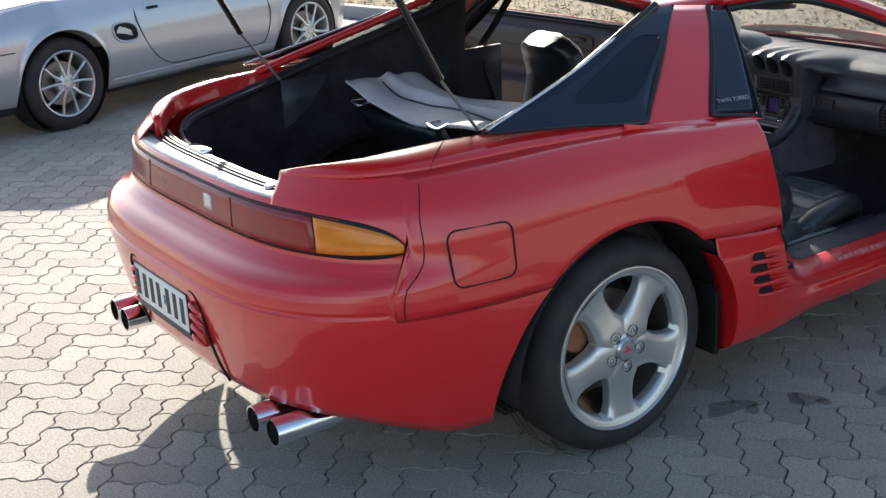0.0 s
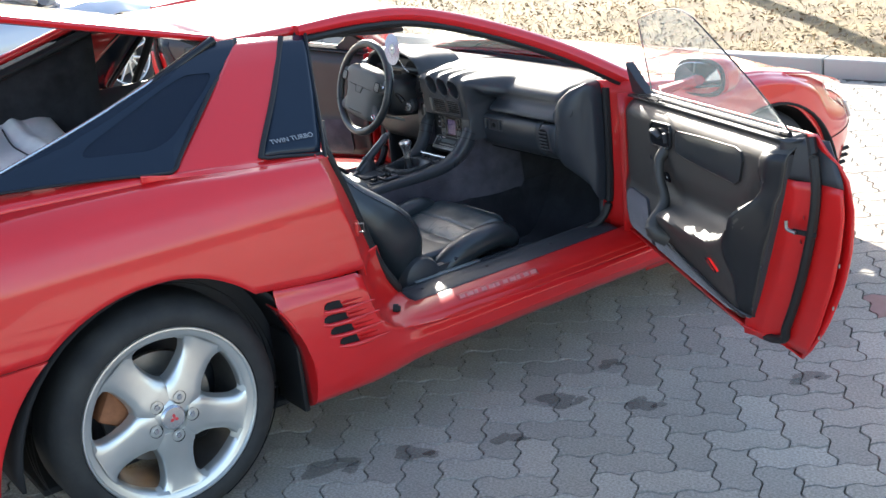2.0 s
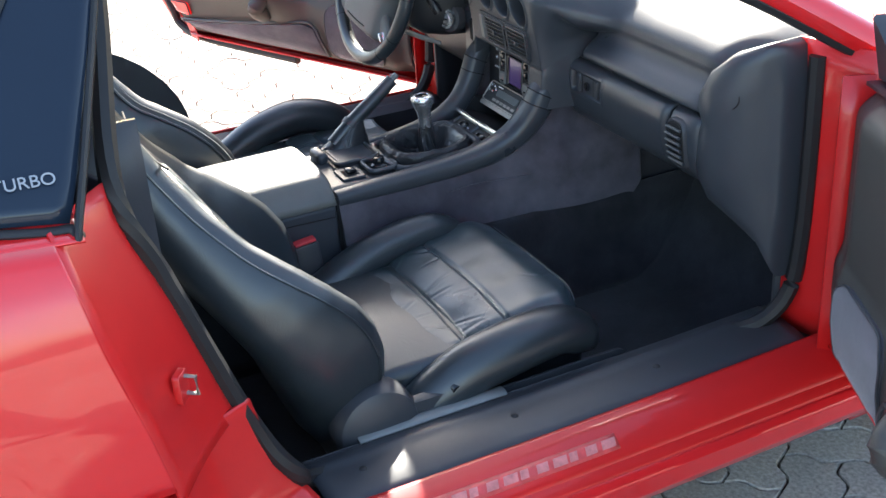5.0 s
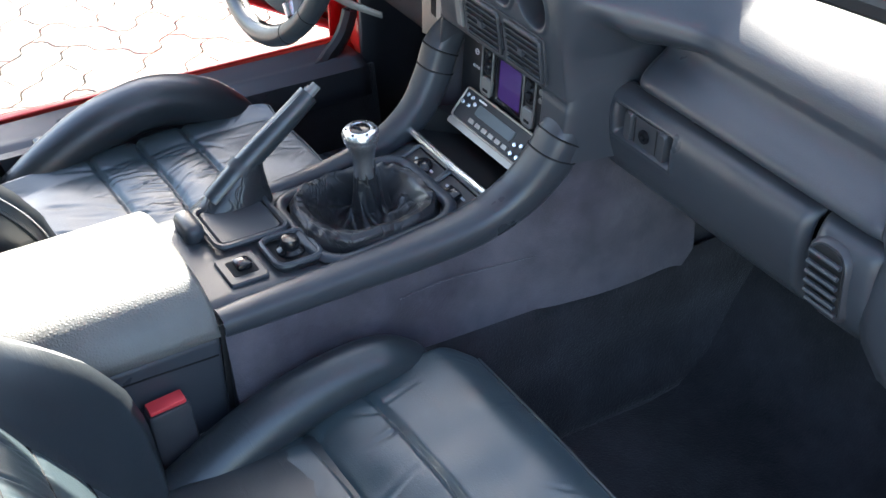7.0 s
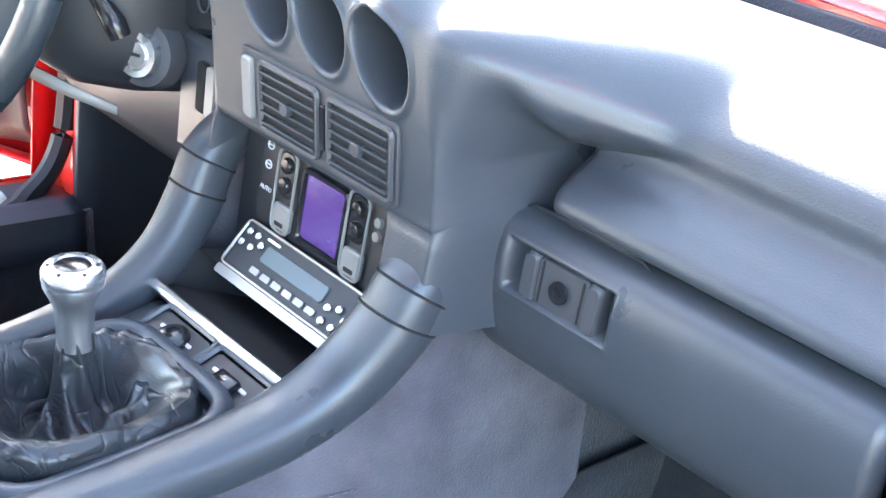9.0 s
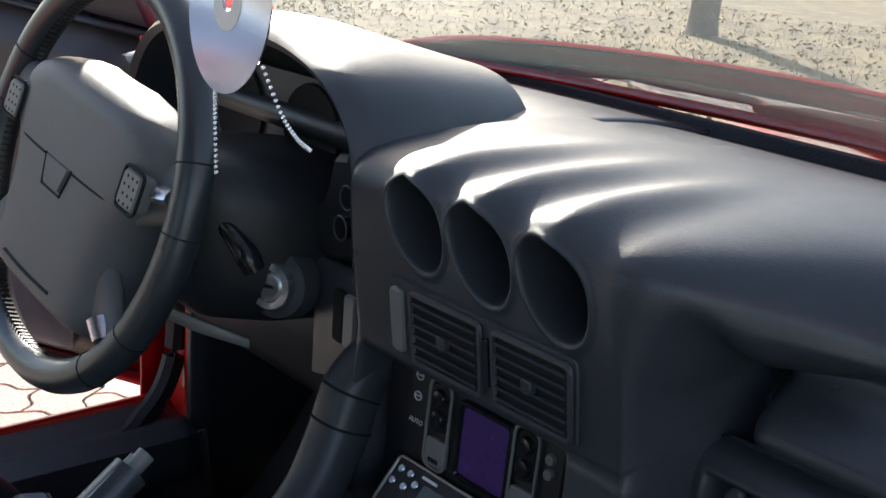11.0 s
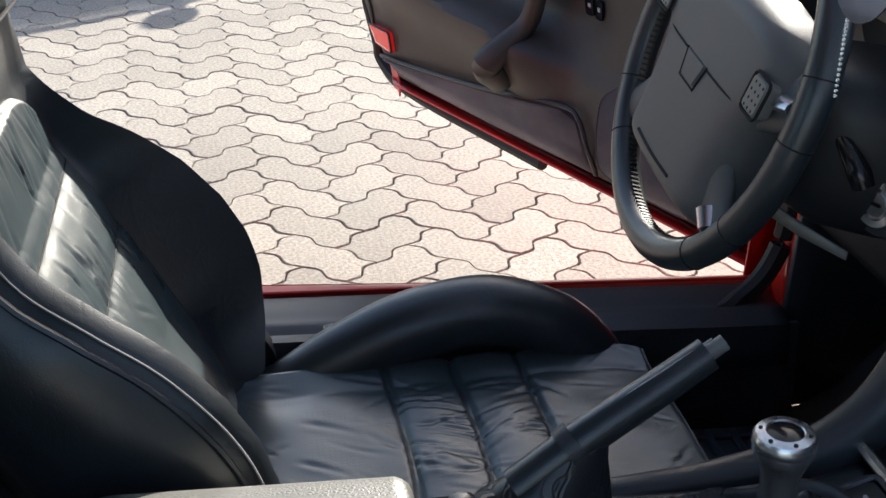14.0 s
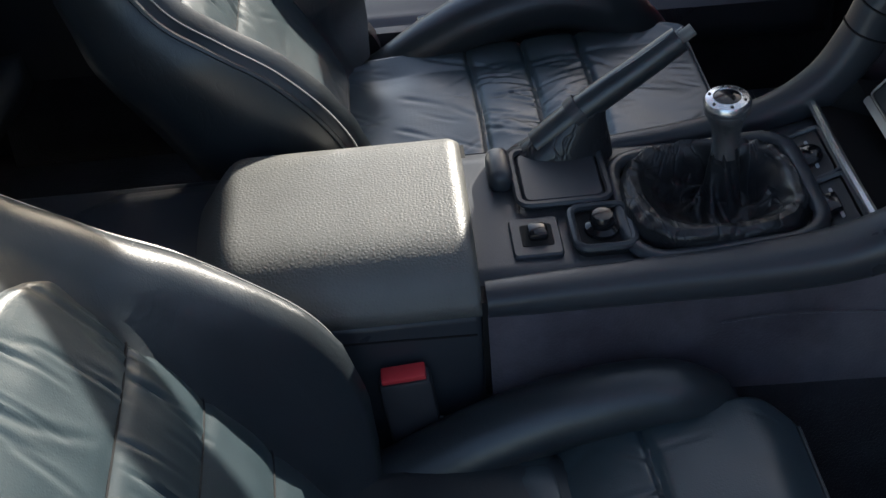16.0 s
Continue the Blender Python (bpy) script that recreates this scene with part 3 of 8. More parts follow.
# side sill with the cooling vent ahead of the rear wheel
def sill_rim(y):
    """The line at which the sill's flank turns in towards the opening."""
    x = float(np.interp(y, (0.33, 0.62, 0.67, 0.71, 0.79, 1.0, 1.26, 1.53, 1.8, 2.06), (0.922, 0.924, 0.929, 0.925, 0.914, 0.894, 0.886, 0.880, 0.878, 0.890)))
    top = CREASE - 0.035 * ramp(y, 0.2, 0.6) - 0.002
    z = float(np.interp(y, (0.33, 0.60, 0.622, 0.632, 0.647, 0.672, 0.71, 0.75, 0.80, 0.9, 1.26, 1.53, 2.06), (top, top, 0.570, 0.522, 0.461, 0.411, 0.378, 0.361, 0.350, 0.336, 0.318, 0.312, 0.310)))
    return x, min(z, top)


def skirt(u, v):
    y = lerp(0.33, 0.66, u / 0.42) if u < 0.42 else lerp(0.66, 2.06, (u - 0.42) / 0.58)
    xr, zr = sill_rim(y)
    z = lerp(zr, 0.196, v)
    k = ramp(y, 0.60, 0.92)
    tall = float(np.interp(z, (0.19, 0.205, 0.23, 0.28, 0.36, 0.45, 0.545, 0.60), (0.84, 0.885, 0.912, 0.930, 0.942, 0.945, 0.940, 0.922)))
    low = float(np.interp(z, (0.19, 0.205, 0.23, 0.26, 0.30, 0.335, 0.36), (0.80, 0.838, 0.872, 0.893, 0.900, 0.886, 0.875))) - 0.008 * ramp(y, 0.9, 1.6)
    x = lerp(tall, low, k)
    x = lerp(xr, x, ramp(v, 0.0, 0.10))
    if y < 0.42:
        z = max(z, min(rear_arch(y), zr))
    return Vector((x, y, z))


STEP_IN = [(0.756, 0.786, 0.585), (0.756, 0.802, 0.51), (0.757, 0.824, 0.455), (0.757, 0.850, 0.410), (0.775, 0.866, 0.386), (0.797, 0.878, 0.3785), (0.799, 0.96, 0.378), (0.799, 1.26, 0.378), (0.796, 1.53, 0.378), (0.790, 1.80, 0.378), (0.79, 2.0, 0.378)]
STEP_OUT = [0.612, 0.634, 0.655, 0.69, 0.74, 0.82, 0.95, 1.26, 1.53, 1.80, 2.06]


def sill_step(u, v):
    """From the sill's rim up to the door opening: the hollow foot of the door post, then the painted step."""
    k = u * 10
    q = [float(np.interp(k, range(11), [c[i] for c in STEP_IN])) for i in range(3)]
    y = float(np.interp(k, range(11), STEP_OUT))
    x, z = sill_rim(y)
    p = Vector((x, y, z)).lerp(Vector(q), v)
    b = math.sin(math.pi * v)
    hollow = 1 - ramp(k, 2.6, 5.2)
    p += Vector((-0.024, -0.016, 0.0)) * (b * hollow)
    p += Vector((0.005, 0, 0.010)) * (b * (1 - hollow))
    p.x -= 0.004 * (1 - hollow) * math.exp(-((v - 0.16) / 0.05) ** 2)
    return p


for s in (1, -1):
    part("side_sill", grid(mirrored(skirt, s), 110, 26), RED, car, thick=0.004)
    part("sill_step", grid(mirrored(sill_step, s), 90, 18), RED_DULL, car, "red door step", thick=0.004)
    for z, y0, y1 in ((0.521, 0.476, 0.529), (0.482, 0.469, 0.543), (0.442, 0.484, 0.557), (0.402, 0.511, 0.570)):
        slot = [(y0 - 0.004, z - 0.006), (y0 - 0.001, z + 0.006), (y0 + 0.010, z + 0.0125), (y0 + 0.030, z + 0.0135), (y1 - 0.004, z + 0.0125), (y1 - 0.002, z + 0.004), (y1 + 0.004, z - 0.008), (y1 + 0.002, z - 0.012), (y0 + 0.012, z - 0.012)]
        # black slab on the flank paints the shade of an open slot
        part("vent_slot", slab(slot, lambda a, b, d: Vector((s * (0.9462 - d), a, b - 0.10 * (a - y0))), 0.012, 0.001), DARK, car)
        part("vent_fin", tube([(s * 0.940, y0 - 0.006, z - 0.0145), (s * 0.950, y0 + 0.03, z - 0.0185), (s * 0.951, y1 + 0.03, z - 0.022), (s * 0.936, y1 + 0.115, z - 0.028)], [0.005, 0.0085, 0.0085, 0.002], 12, 24, flat=0.85), RED, car)
        part("vent_groove", tube([(s * 0.9438, y1 + 0.004, z - 0.002), (s * 0.9448, y1 + 0.03, z - 0.003), (s * 0.9415, y1 + 0.075, z - 0.006)], [0.011, 0.010, 0.002], 10, 14, flat=0.18), RED_DULL, car)
    pj = sill_step(0.36, 0.50)
    part("sill_plug", disc_ring([(0.0, 0.016), (0.008, 0.016), (0.010, 0.010), (0.015, 0.009), (0.016, -0.004)], 20, frame_matrix((s * pj.x, pj.y, pj.z + 0.004), (-0.68 * s, 0.73, 0), (0, 0, s))), SEAL, car)

# glasshouse: rear side glass, red pillar, black quarter panel
GLASS_EDGE = (-0.385, 1.044), (0.150, 0.988), (0.46, 1.264), (0.525, 1.262)
for s in (1, -1):
    pane = part("rear_side_glass", grid(mirrored(pillar_sheet(*GLASS_EDGE), s), 24, 14), SIDE_GLASS, car, "dark tinted rear side window", thick=0.004)
    pane.visible_shadow = False
    edge_a, edge_b = round_rect(0.0, 1.0, 0.0, 1.0, 0.02, 5), round_rect(0.30, 0.87, 0.17, 0.74, 0.13, 5)
    part("black_border", loft([[(lambda p: Vector((s * p.x, p.y, p.z)))(pillar_sheet(*GLASS_EDGE, 0.0, 0.0025)(lerp(a[0], b[0], k / 8), lerp(a[1], b[1], k / 8))) for a, b in zip(edge_a, edge_b)] for k in range(9)], cap=False), BLACKOUT, car, to=(s * 3, 0.1, 1.6))
    part("glass_border", tube([Vector((s * (cabin(z) + 0.003), y, z)) for y, z in ((-0.39, 1.040), (-0.1, 1.014), (0.10, 0.990), (0.152, 0.990), (0.19, 1.02), (0.32, 1.12), (0.525, 1.262))], 0.008, 8, 60, flat=0.5), SEAL, car)
    part("glass_border", tube([Vector((s * (cabin(z) - 0.004), y, z)) for y, z in ((-0.39, 1.046), (0.03, 1.150), (0.46, 1.268))], 0.005, 8, 30), SATIN, car, "bright edge strip")
    part("rear_pillar", grid(mirrored(pillar_sheet((0.13, 0.972), (0.415, 0.945), (0.515, 1.262), (0.665, 1.247), 0.0, 0.002), s), 14, 18), RED, car, thick=0.004)
    part("quarter_panel", grid(mirrored(pillar_sheet((0.412, 0.972), (0.590, 0.945), (0.658, 1.246), (0.735, 1.240), 0.0, 0.0045), s), 8, 16), BLACKOUT, car, "black quarter panel with pale lettering", thick=0.004)
    part("panel_frame", tube([Vector((s * (cabin(z) + 0.006), y, z)) for y, z in ((0.660, 1.246), (0.535, 1.11), (0.417, 0.985), (0.416, 0.966), (0.48, 0.956), (0.585, 0.940), (0.606, 0.96), (0.740, 1.240))], 0.009, 8, 60, flat=0.6), SEAL, car)
    part("shoulder_ledge", grid(mirrored(lambda u, v: (lambda y: side(at_y(y), SHOULDER(y)).lerp(Vector((cabin(0.955) - 0.006, y, float(np.interp(y, (0.05, 0.12, 0.4, 0.66), (1.0, 0.985, 0.960, 0.945))))), v))(lerp(0.05, 0.60, u)), s), 24, 5), RED, car, thick=0.003, to=(s * 0.85, 0.3, 5))
lettering_m = frame_matrix((0.806, 0.450, 0.994), (0.02, 1, -0.045), (-0.72, 0.05, 0.69))
writing("lettering", "TWIN TURBO", 0.0222, lettering_m, FAINT_PRINT, car)

# roof with its edges, windscreen and screen pillars
def roof(u, v):
    x = lerp(-1, 1, v)
    y0, y1 = 0.46, 1.12 + 0.06 * (1 - x * x)
    y = lerp(y0, y1, u)
    edge = 1.268 - 0.030 * ramp(u, 0.5, 1.0)
    return Vector((x * 0.535, y, edge + 0.032 * (1 - x ** 2) - 0.012 * abs(x) ** 6))


def screen(u, v):
    x = lerp(-1, 1, v)
    top = Vector((x * 0.535, 1.12 + 0.06 * (1 - x * x), 1.238 + 0.032 * (1 - x * x)))
    low = Vector((x * 0.715, 1.83 + 0.26 * (1 - x * x), 0.905 - 0.02 * (1 - x * x)))
    p = top.lerp(low, u)
    p.z += 0.03 * math.sin(math.pi * u)
    return p


part("roof", grid(roof, 16, 24), RED, car, thick=0.02)
part("headliner", grid(lambda u, v: roof(u, v) * 1.0 - Vector((0, 0, 0.035)), 12, 16), CARPET, car, thick=0.01)
glass = part("windscreen", grid(screen, 16, 24), GLASS, car, thick=0.004)
glass.visible_shadow = False
for s in (1, -1):
    line = [(s * 0.545, 0.72, 1.252), (s * 0.555, 0.95, 1.255), (s * 0.575, 1.15, 1.233), (s * 0.625, 1.40, 1.150), (s * 0.70, 1.65, 1.035), (s * 0.79, 1.86, 0.905)]
    part("screen_pillar", tube(line, [0.022, 0.026, 0.028, 0.030, 0.032, 0.034], 10, 40, flat=0.9), RED, car)
    part("door_seal", tube([Vector(p) + Vector((s * 0.012, 0, -0.028)) for p in line], 0.012, 8, 40), SEAL, car)

# bonnet, front wings and nose
FENDER_TOP = lambda y: float(np.interp(y, (1.83, 2.2, 2.5, 2.8, 3.0, 3.2, 3.36, 3.42), (0.885, 0.84, 0.81, 0.75, 0.685, 0.61, 0.555, 0.53)))


def front_side(u, v):
    if u < 0.55:
        y = lerp(1.86, Y1, u / 0.55)
        c = at_y(y)
    else:
        c = lerp(2.0, 3.0, (u - 0.55) / 0.45)
        y = side(c, 0.45).y
    low = max(front_arch(y), 0.20)
    z = lerp(low, FENDER_TOP(y), v)
    p = side(c, min(z, 0.60) if c > 2 else z)
    roll = ramp(v, 0.72, 1.0)
    return Vector((p.x * (1 - 0.05 * roll), p.y - 0.02 * roll * (c > 2), z))


def bonnet(u, v):
    y = lerp(1.86, 3.38, u)
    x = lerp(-1, 1, v)
    q = max(0.0, (y - Y1) / (3.40 - Y1))
    edge = (waist(min(y, Y1), FENDER_TOP(y)) if q == 0 else waist(Y1, min(FENDER_TOP(y), 0.60)) * max(0.0, 1 - q ** N_NOSE) ** (1 / N_NOSE)) * 0.95
    cowl = 0.22 * (1 - ramp(u, 0, 0.25)) * (1 - x * x)
    dip = 0.018 * math.exp(-((abs(x) - 0.70) / 0.10) ** 2) * (1 - ramp(u, 0.6, 1.0))
    return Vector((x * max(edge, 0.02), y + cowl, FENDER_TOP(y) + 0.055 * (1 - x * x) * (1 - 0.4 * u) - dip))


for s in (1, -1):
    part("front_wing", grid(mirrored(front_side, s), 70, 14), RED, car, thick=0.004)
    part("headlamp", grid(mirrored(lambda u, v: side(lerp(2.42, 2.62, u), lerp(0.485, 0.56, v)) * 1.004, s), 12, 6), LENS_CLEAR, car, "clear front lamp lens", thick=0.01)
    part("bumper_seam", tube([Vector((s * p.x * 1.002, p.y, p.z)) for p in (side(lerp(2.13, 2.95, k / 8), 0.475) for k in range(9))], 0.0025, 6, 40), DARK, car)
    for k in range(5):
        p = side(2.33, 0.26 + 0.03 * k)
        part("front_slot", tube([Vector((s * p.x, p.y - 0.03, p.z)), Vector((s * p.x * 0.998, p.y + 0.035, p.z))], 0.009, 8, 4), DARK, car)
part("bonnet", grid(bonnet, 50, 40), RED, car, thick=0.004)
part("cowl", grid(lambda u, v: Vector((lerp(-0.74, 0.74, v), 1.90 + 0.22 * (1 - lerp(-1, 1, v) ** 2) + lerp(0.03, 0.07, u), 0.888 - 0.012 * u - 0.01 * (1 - lerp(-1, 1, v) ** 2))), 3, 20), RED_DULL, car, thick=0.01)
# underbody and wheel wells, so that no light leaks through
part("underbody", box(-0.74, 0.74, -0.36, 3.00, 0.165, 0.19, 0.01), DARK, car)
for s in (1, -1):
    for y in (0.0, 2.47):
        w = 0.45 if y == 0 else 0.41
        part("wheel_well", grid(lambda u, v: Vector((s * lerp(0.55, 0.915, v), y + w * math.cos(math.pi * u), 0.29 + w * math.sin(math.pi * u))), 24, 3), DARK, car, thick=0.01)
        part("well_back", slab([(y + w * math.cos(t), 0.29 + w * math.sin(t)) for t in (math.pi * k / 24 for k in range(25))], lambda a, b, d: Vector((s * (0.58 - d), a, b)), 0.01), DARK, car)
    part("mud_flap", box(s * 0.70 if s > 0 else -0.86, s * 0.86 if s > 0 else -0.70, 0.405, 0.425, 0.18, 0.42, 0.006), SEAL, car)

# tail opening: lip, seal, lining and the shelf
LIP = [(0.0, -0.845, 0.90), (0.20, -0.842, 0.90), (0.40, -0.825, 0.905), (0.54, -0.775, 0.928), (0.615, -0.69, 0.95), (0.66, -0.52, 0.98), (0.69, -0.36, 1.01), (0.66, -0.10, 1.085), (0.60, 0.15, 1.16), (0.53, 0.43, 1.255)]
for s in (1, -1):
    pts = [(s * x, y, z) for x, y, z in LIP]
    part("opening_seal", tube([Vector(p) + Vector((-s * 0.032, 0.018, -0.034)) for p in pts[3:]], 0.011, 8, 60), SEAL, car)
    part("opening_edge", tube([Vector(p) + Vector((-s * 0.030, 0.01, -0.028)) for p in pts[3:7]], 0.004, 8, 40), GREY_STRIP, car)
    part("lining", grid(lambda u, v: (lambda p: Vector((s * lerp(p.x - 0.02, 0.60 * min(1, p.x / 0.4), v), p.y + 0.03, lerp(p.z - 0.01, 0.42, v))))(spline(LIP, 40)[int(round(u * 40))]), 40, 6), CARPET, car, thick=0.01, to=(0, -0.3, 1.0))
    part("rear_wing_rail", tube([(s * 0.69, -0.37, 1.02), (s * 0.665, -0.10, 1.092), (s * 0.60, 0.16, 1.172), (s * 0.525, 0.45, 1.268)], 0.016, 10, 30), RED if s < 0 else GLOSS, car)
def tail_edge(k, back, z):
    """Along the tail's upper edge, k from -1 to 1, moved forward by back."""
    p = side(0.365 * abs(k), 0.906)
    return Vector((math.copysign(p.x, k) * (1 - 0.25 * back), p.y + back, z))


# the trim's paleness is painted sun glare
part("sill_trim", grid(lambda u, v: tail_edge(lerp(-1, 1, u), 0.004 + 0.052 * v, 0.9065 + 0.004 * math.sin(math.pi * v)), 40, 4), SILL_GLARE, car, "boot sill trim with sun glare put into its pale colour", thick=0.004, to=(0, -1, 4))
part("seal_bed", grid(lambda u, v: tail_edge(lerp(-1, 1, u), 0.057 + 0.046 * v, 0.904 - 0.004 * v), 40, 4), PLASTIC, car, thick=0.004, to=(0, -1, 4))
for q, r in ((0.060, 0.0035), (0.076, 0.006), (0.092, 0.005)):
    part("sill_strip", tube([tail_edge(k / 10, q, 0.909 - 0.05 * (q - 0.06)) for k in range(-10, 11)], r, 6, 60), SEAL, car)
part("sill_lip", tube([tail_edge(k / 10, 0.106, 0.906) for k in range(-10, 11)], 0.004, 6, 60), SILL_GLARE, car)
part("sill_drop", grid(lambda u, v: tail_edge(lerp(-1, 1, u), 0.108 + 0.01 * v, 0.90 - 0.35 * v), 30, 4), CARPET, car, thick=0.004, to=(0, 0, 0.8))
part("trunk_floor", box(-0.60, 0.60, -0.86, 0.30, 0.40, 0.44, 0.01), CARPET, car)
latch = part("latch", box(-0.225, -0.115, -0.868, -0.822, 0.895, 0.922, 0.010), CHROME, car, "bright tailgate latch")
part("stop_rubber", disc_ring([(0, 0.01), (0.012, 0.008), (0.014, 0)], 16, Matrix.Translation((0.385, -0.885, 0.912))), WHITE, car)

# tailgate, raised, with its gas struts
gate_m = pose(0, 0.46, 1.272, -15, 0, 0)
gate = part("tailgate_glass", grid(lambda u, v: gate_m @ Vector((lerp(-1, 1, v) * lerp(0.50, 0.60, u), -1.05 * u, 0.03 * (1 - lerp(-1, 1, v) ** 2))), 14, 14), TINT, car, "raised dark glass tailgate", thick=0.006)
for s in (1, -1):
    part("gate_rail", tube([gate_m @ Vector((s * 0.50, 0, 0)), gate_m @ Vector((s * 0.56, -0.5, 0)), gate_m @ Vector((s * 0.60, -1.05, 0)), gate_m @ Vector((s * 0.60, -1.38, 0.0))], 0.018, 8, 24, flat=0.7), RED, gate)
    strut = part("gas_strut", tube([(s * 0.62, -0.315, 0.995), (s * 0.62, -0.46, 1.19)], 0.005, 8, 4), BUTTON, car, "gas strut with bright rod")
    part("strut_body", tube([(s * 0.62, -0.452, 1.18), (s * 0.62, -0.645, 1.55)], 0.011, 10, 4), GLOSS, strut)
part("gate_tail", grid(lambda u, v: gate_m @ Vector((lerp(-1, 1, v) * 0.62, -1.05 - 0.36 * u, 0.02 * (1 - lerp(-1, 1, v) ** 2) - 0.03 * u)), 5, 14), RED, gate, thick=0.03)
part("gate_spoiler", tube([gate_m @ Vector((-0.62, -1.36, -0.02)), gate_m @ Vector((-0.4, -1.42, 0.05)), gate_m @ Vector((0.4, -1.42, 0.05)), gate_m @ Vector((0.62, -1.36, -0.02))], 0.03, 10, 20, flat=0.5), RED, gate)


# ---- wheels ----
def wheel_parts(parent):
    """A five-spoke alloy wheel; its axle is the local z axis, outer face at z = 0."""
    tyre = part("tyre", disc_ring([(0.254, -0.012), (0.262, 0.004), (0.276, 0.009), (0.300, 0.005), (0.318, -0.010), (0.331, -0.030), (0.336, -0.052), (0.336, -0.17), (0.329, -0.20), (0.29, -0.222), (0.25, -0.215)], 72), RUBBER, parent)
    for k, r in ((0, -0.075), (1, -0.115), (2, -0.15)):
        part("groove", disc_ring([(0.3362, r - 0.004), (0.3369, r), (0.3362, r + 0.004)], 72), DARK, tyre)
    rim = part("rim", disc_ring([(0.2375, -0.012), (0.2390, -0.002), (0.2365, 0.004), (0.2325, 0.0045), (0.2305, 0.001), (0.2285, -0.004), (0.2235, -0.006), (0.215, -0.008), (0.208, -0.014), (0.204, -0.028), (0.203, -0.045)], 80), ALLOY, parent)
    part("barrel", disc_ring([(0.2029, -0.045), (0.200, -0.19), (0.235, -0.20)], 64), STEEL, rim)
    for k in range(5):
        a = 2 * math.pi * k / 5 - 0.314
        ca, sa = math.cos(a), math.sin(a)
        rings = []
        for r, w, t, z in ((0.040, 0.046, 0.045, -0.003), (0.066, 0.054, 0.044, -0.004), (0.080, 0.0535, 0.042, -0.006), (0.092, 0.0475, 0.040, -0.008), (0.108, 0.0435, 0.038, -0.010), (0.130, 0.0415, 0.036, -0.012), (0.152, 0.0415, 0.034, -0.0125), (0.170, 0.0435, 0.034, -0.012), (0.184, 0.0485, 0.034, -0.011), (0.195, 0.0575, 0.034, -0.010), (0.203, 0.071, 0.032, -0.009), (0.210, 0.092, 0.030, -0.0085)):
            ring = []
            for wx, zz in ((-1.12, -1), (-1.04, -0.40), (-0.99, -0.16), (-0.90, -0.03), (-0.45, 0.05), (0.45, 0.05), (0.90, -0.03), (0.99, -0.16), (1.04, -0.40), (1.12, -1)):
                x, y = r, w * wx
                x -= max(0.0, math.hypot(x, y) - 0.2135) * 1.02
                ring.append(Vector((x * ca - y * sa, x * sa + y * ca, z + zz * t)))
            rings.append(ring)
        part("spoke", loft(rings, True), ALLOY, rim, sharp=48)
    hub = part("hub", disc_ring([(0.0, 0.0), (0.030, 0.0), (0.034, -0.003), (0.052, -0.008), (0.075, -0.022), (0.085, -0.05)], 40), ALLOY, rim)
    cap = part("centre_cap", disc_ring([(0.0, 0.009), (0.028, 0.008), (0.033, 0.002), (0.033, -0.004)], 32), SATIN, parent)
    for k in range(3):
        a = math.pi / 2 + 2 * math.pi * k / 3
        o = [(0.0, 0.0), (0.0065, 0.0045), (0.013, 0.0), (0.0065, -0.0045)]
        part("emblem", slab([(x * math.cos(a) - y * math.sin(a), x * math.sin(a) + y * math.cos(a)) for x, y in o], lambda p, q, d: Vector((p, q, 0.0105 - d)), 0.002, 0.0003), BUCKLE_RED, cap)
    for k in range(5):
        a = 2 * math.pi * k / 5 - 0.20
        c, s2 = 0.054 * math.cos(a), 0.054 * math.sin(a)
        # recess walls coloured black for the shade round the nuts
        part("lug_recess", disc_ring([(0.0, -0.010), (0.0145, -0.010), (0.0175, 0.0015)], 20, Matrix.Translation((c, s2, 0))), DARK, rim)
        part("lug_nut", disc_ring([(0.0, 0.004), (0.007, 0.004), (0.0095, 0.0), (0.0095, -0.012)], 6, Matrix.Translation((c, s2, 0))), CHROME, parent)
    part("brake_disc", disc_ring([(0.05, -0.10), (0.06, -0.075), (0.085, -0.075), (0.09, -0.105), (0.148, -0.105), (0.148, -0.125), (0.05, -0.125)], 48), STEEL, parent)
    part("caliper", box(0.085, 0.165, -0.065, 0.065, -0.145, -0.062, 0.015, m=pose(0, 0, 0, 0, 0, 150)), RUST, parent, "rusty brake caliper")
    for ob in parent.children_recursive:
        if ob != tyre and ob.parent != tyre:
            ob.data.transform(Matrix.Diagonal((1.085, 1.085, 1, 1)))
    return parent


def axle(s, y, turn):
    m = frame_matrix((s * 0.888, y - 0.012, 0.335), (0, s, 0), (0, 0, 1)) @ pose(0, 0, 0, 0, 0, turn)
    return m


proto = new("wheel")
proto.parent = car
wheel_parts(proto)
proto.matrix_world = axle(1, 0.0, 0)
for s, y, turn in ((1, 2.47, 20), (-1, 0.0, 40), (-1, 2.47, 55)):
    copy_thing(proto, axle(s, y, turn))

# ---- doors, both standing open ----
A_OUT = lambda z: float(np.interp(z, (0.325, 0.36, 0.45, 0.60, 0.70, 0.80, 0.88, 0.95, 1.0), (1.115, 1.150, 1.215, 1.290, 1.325, 1.345, 1.335, 1.285, 1.245)))
A_TRIM = lambda z: float(np.interp(z, (0.38, 0.42, 0.50, 0.65, 0.79, 0.90, 0.985), (0.965, 0.985, 1.030, 1.100, 1.160, 1.195, 1.205)))
BELT = lambda a: 0.878 + 0.088 * a


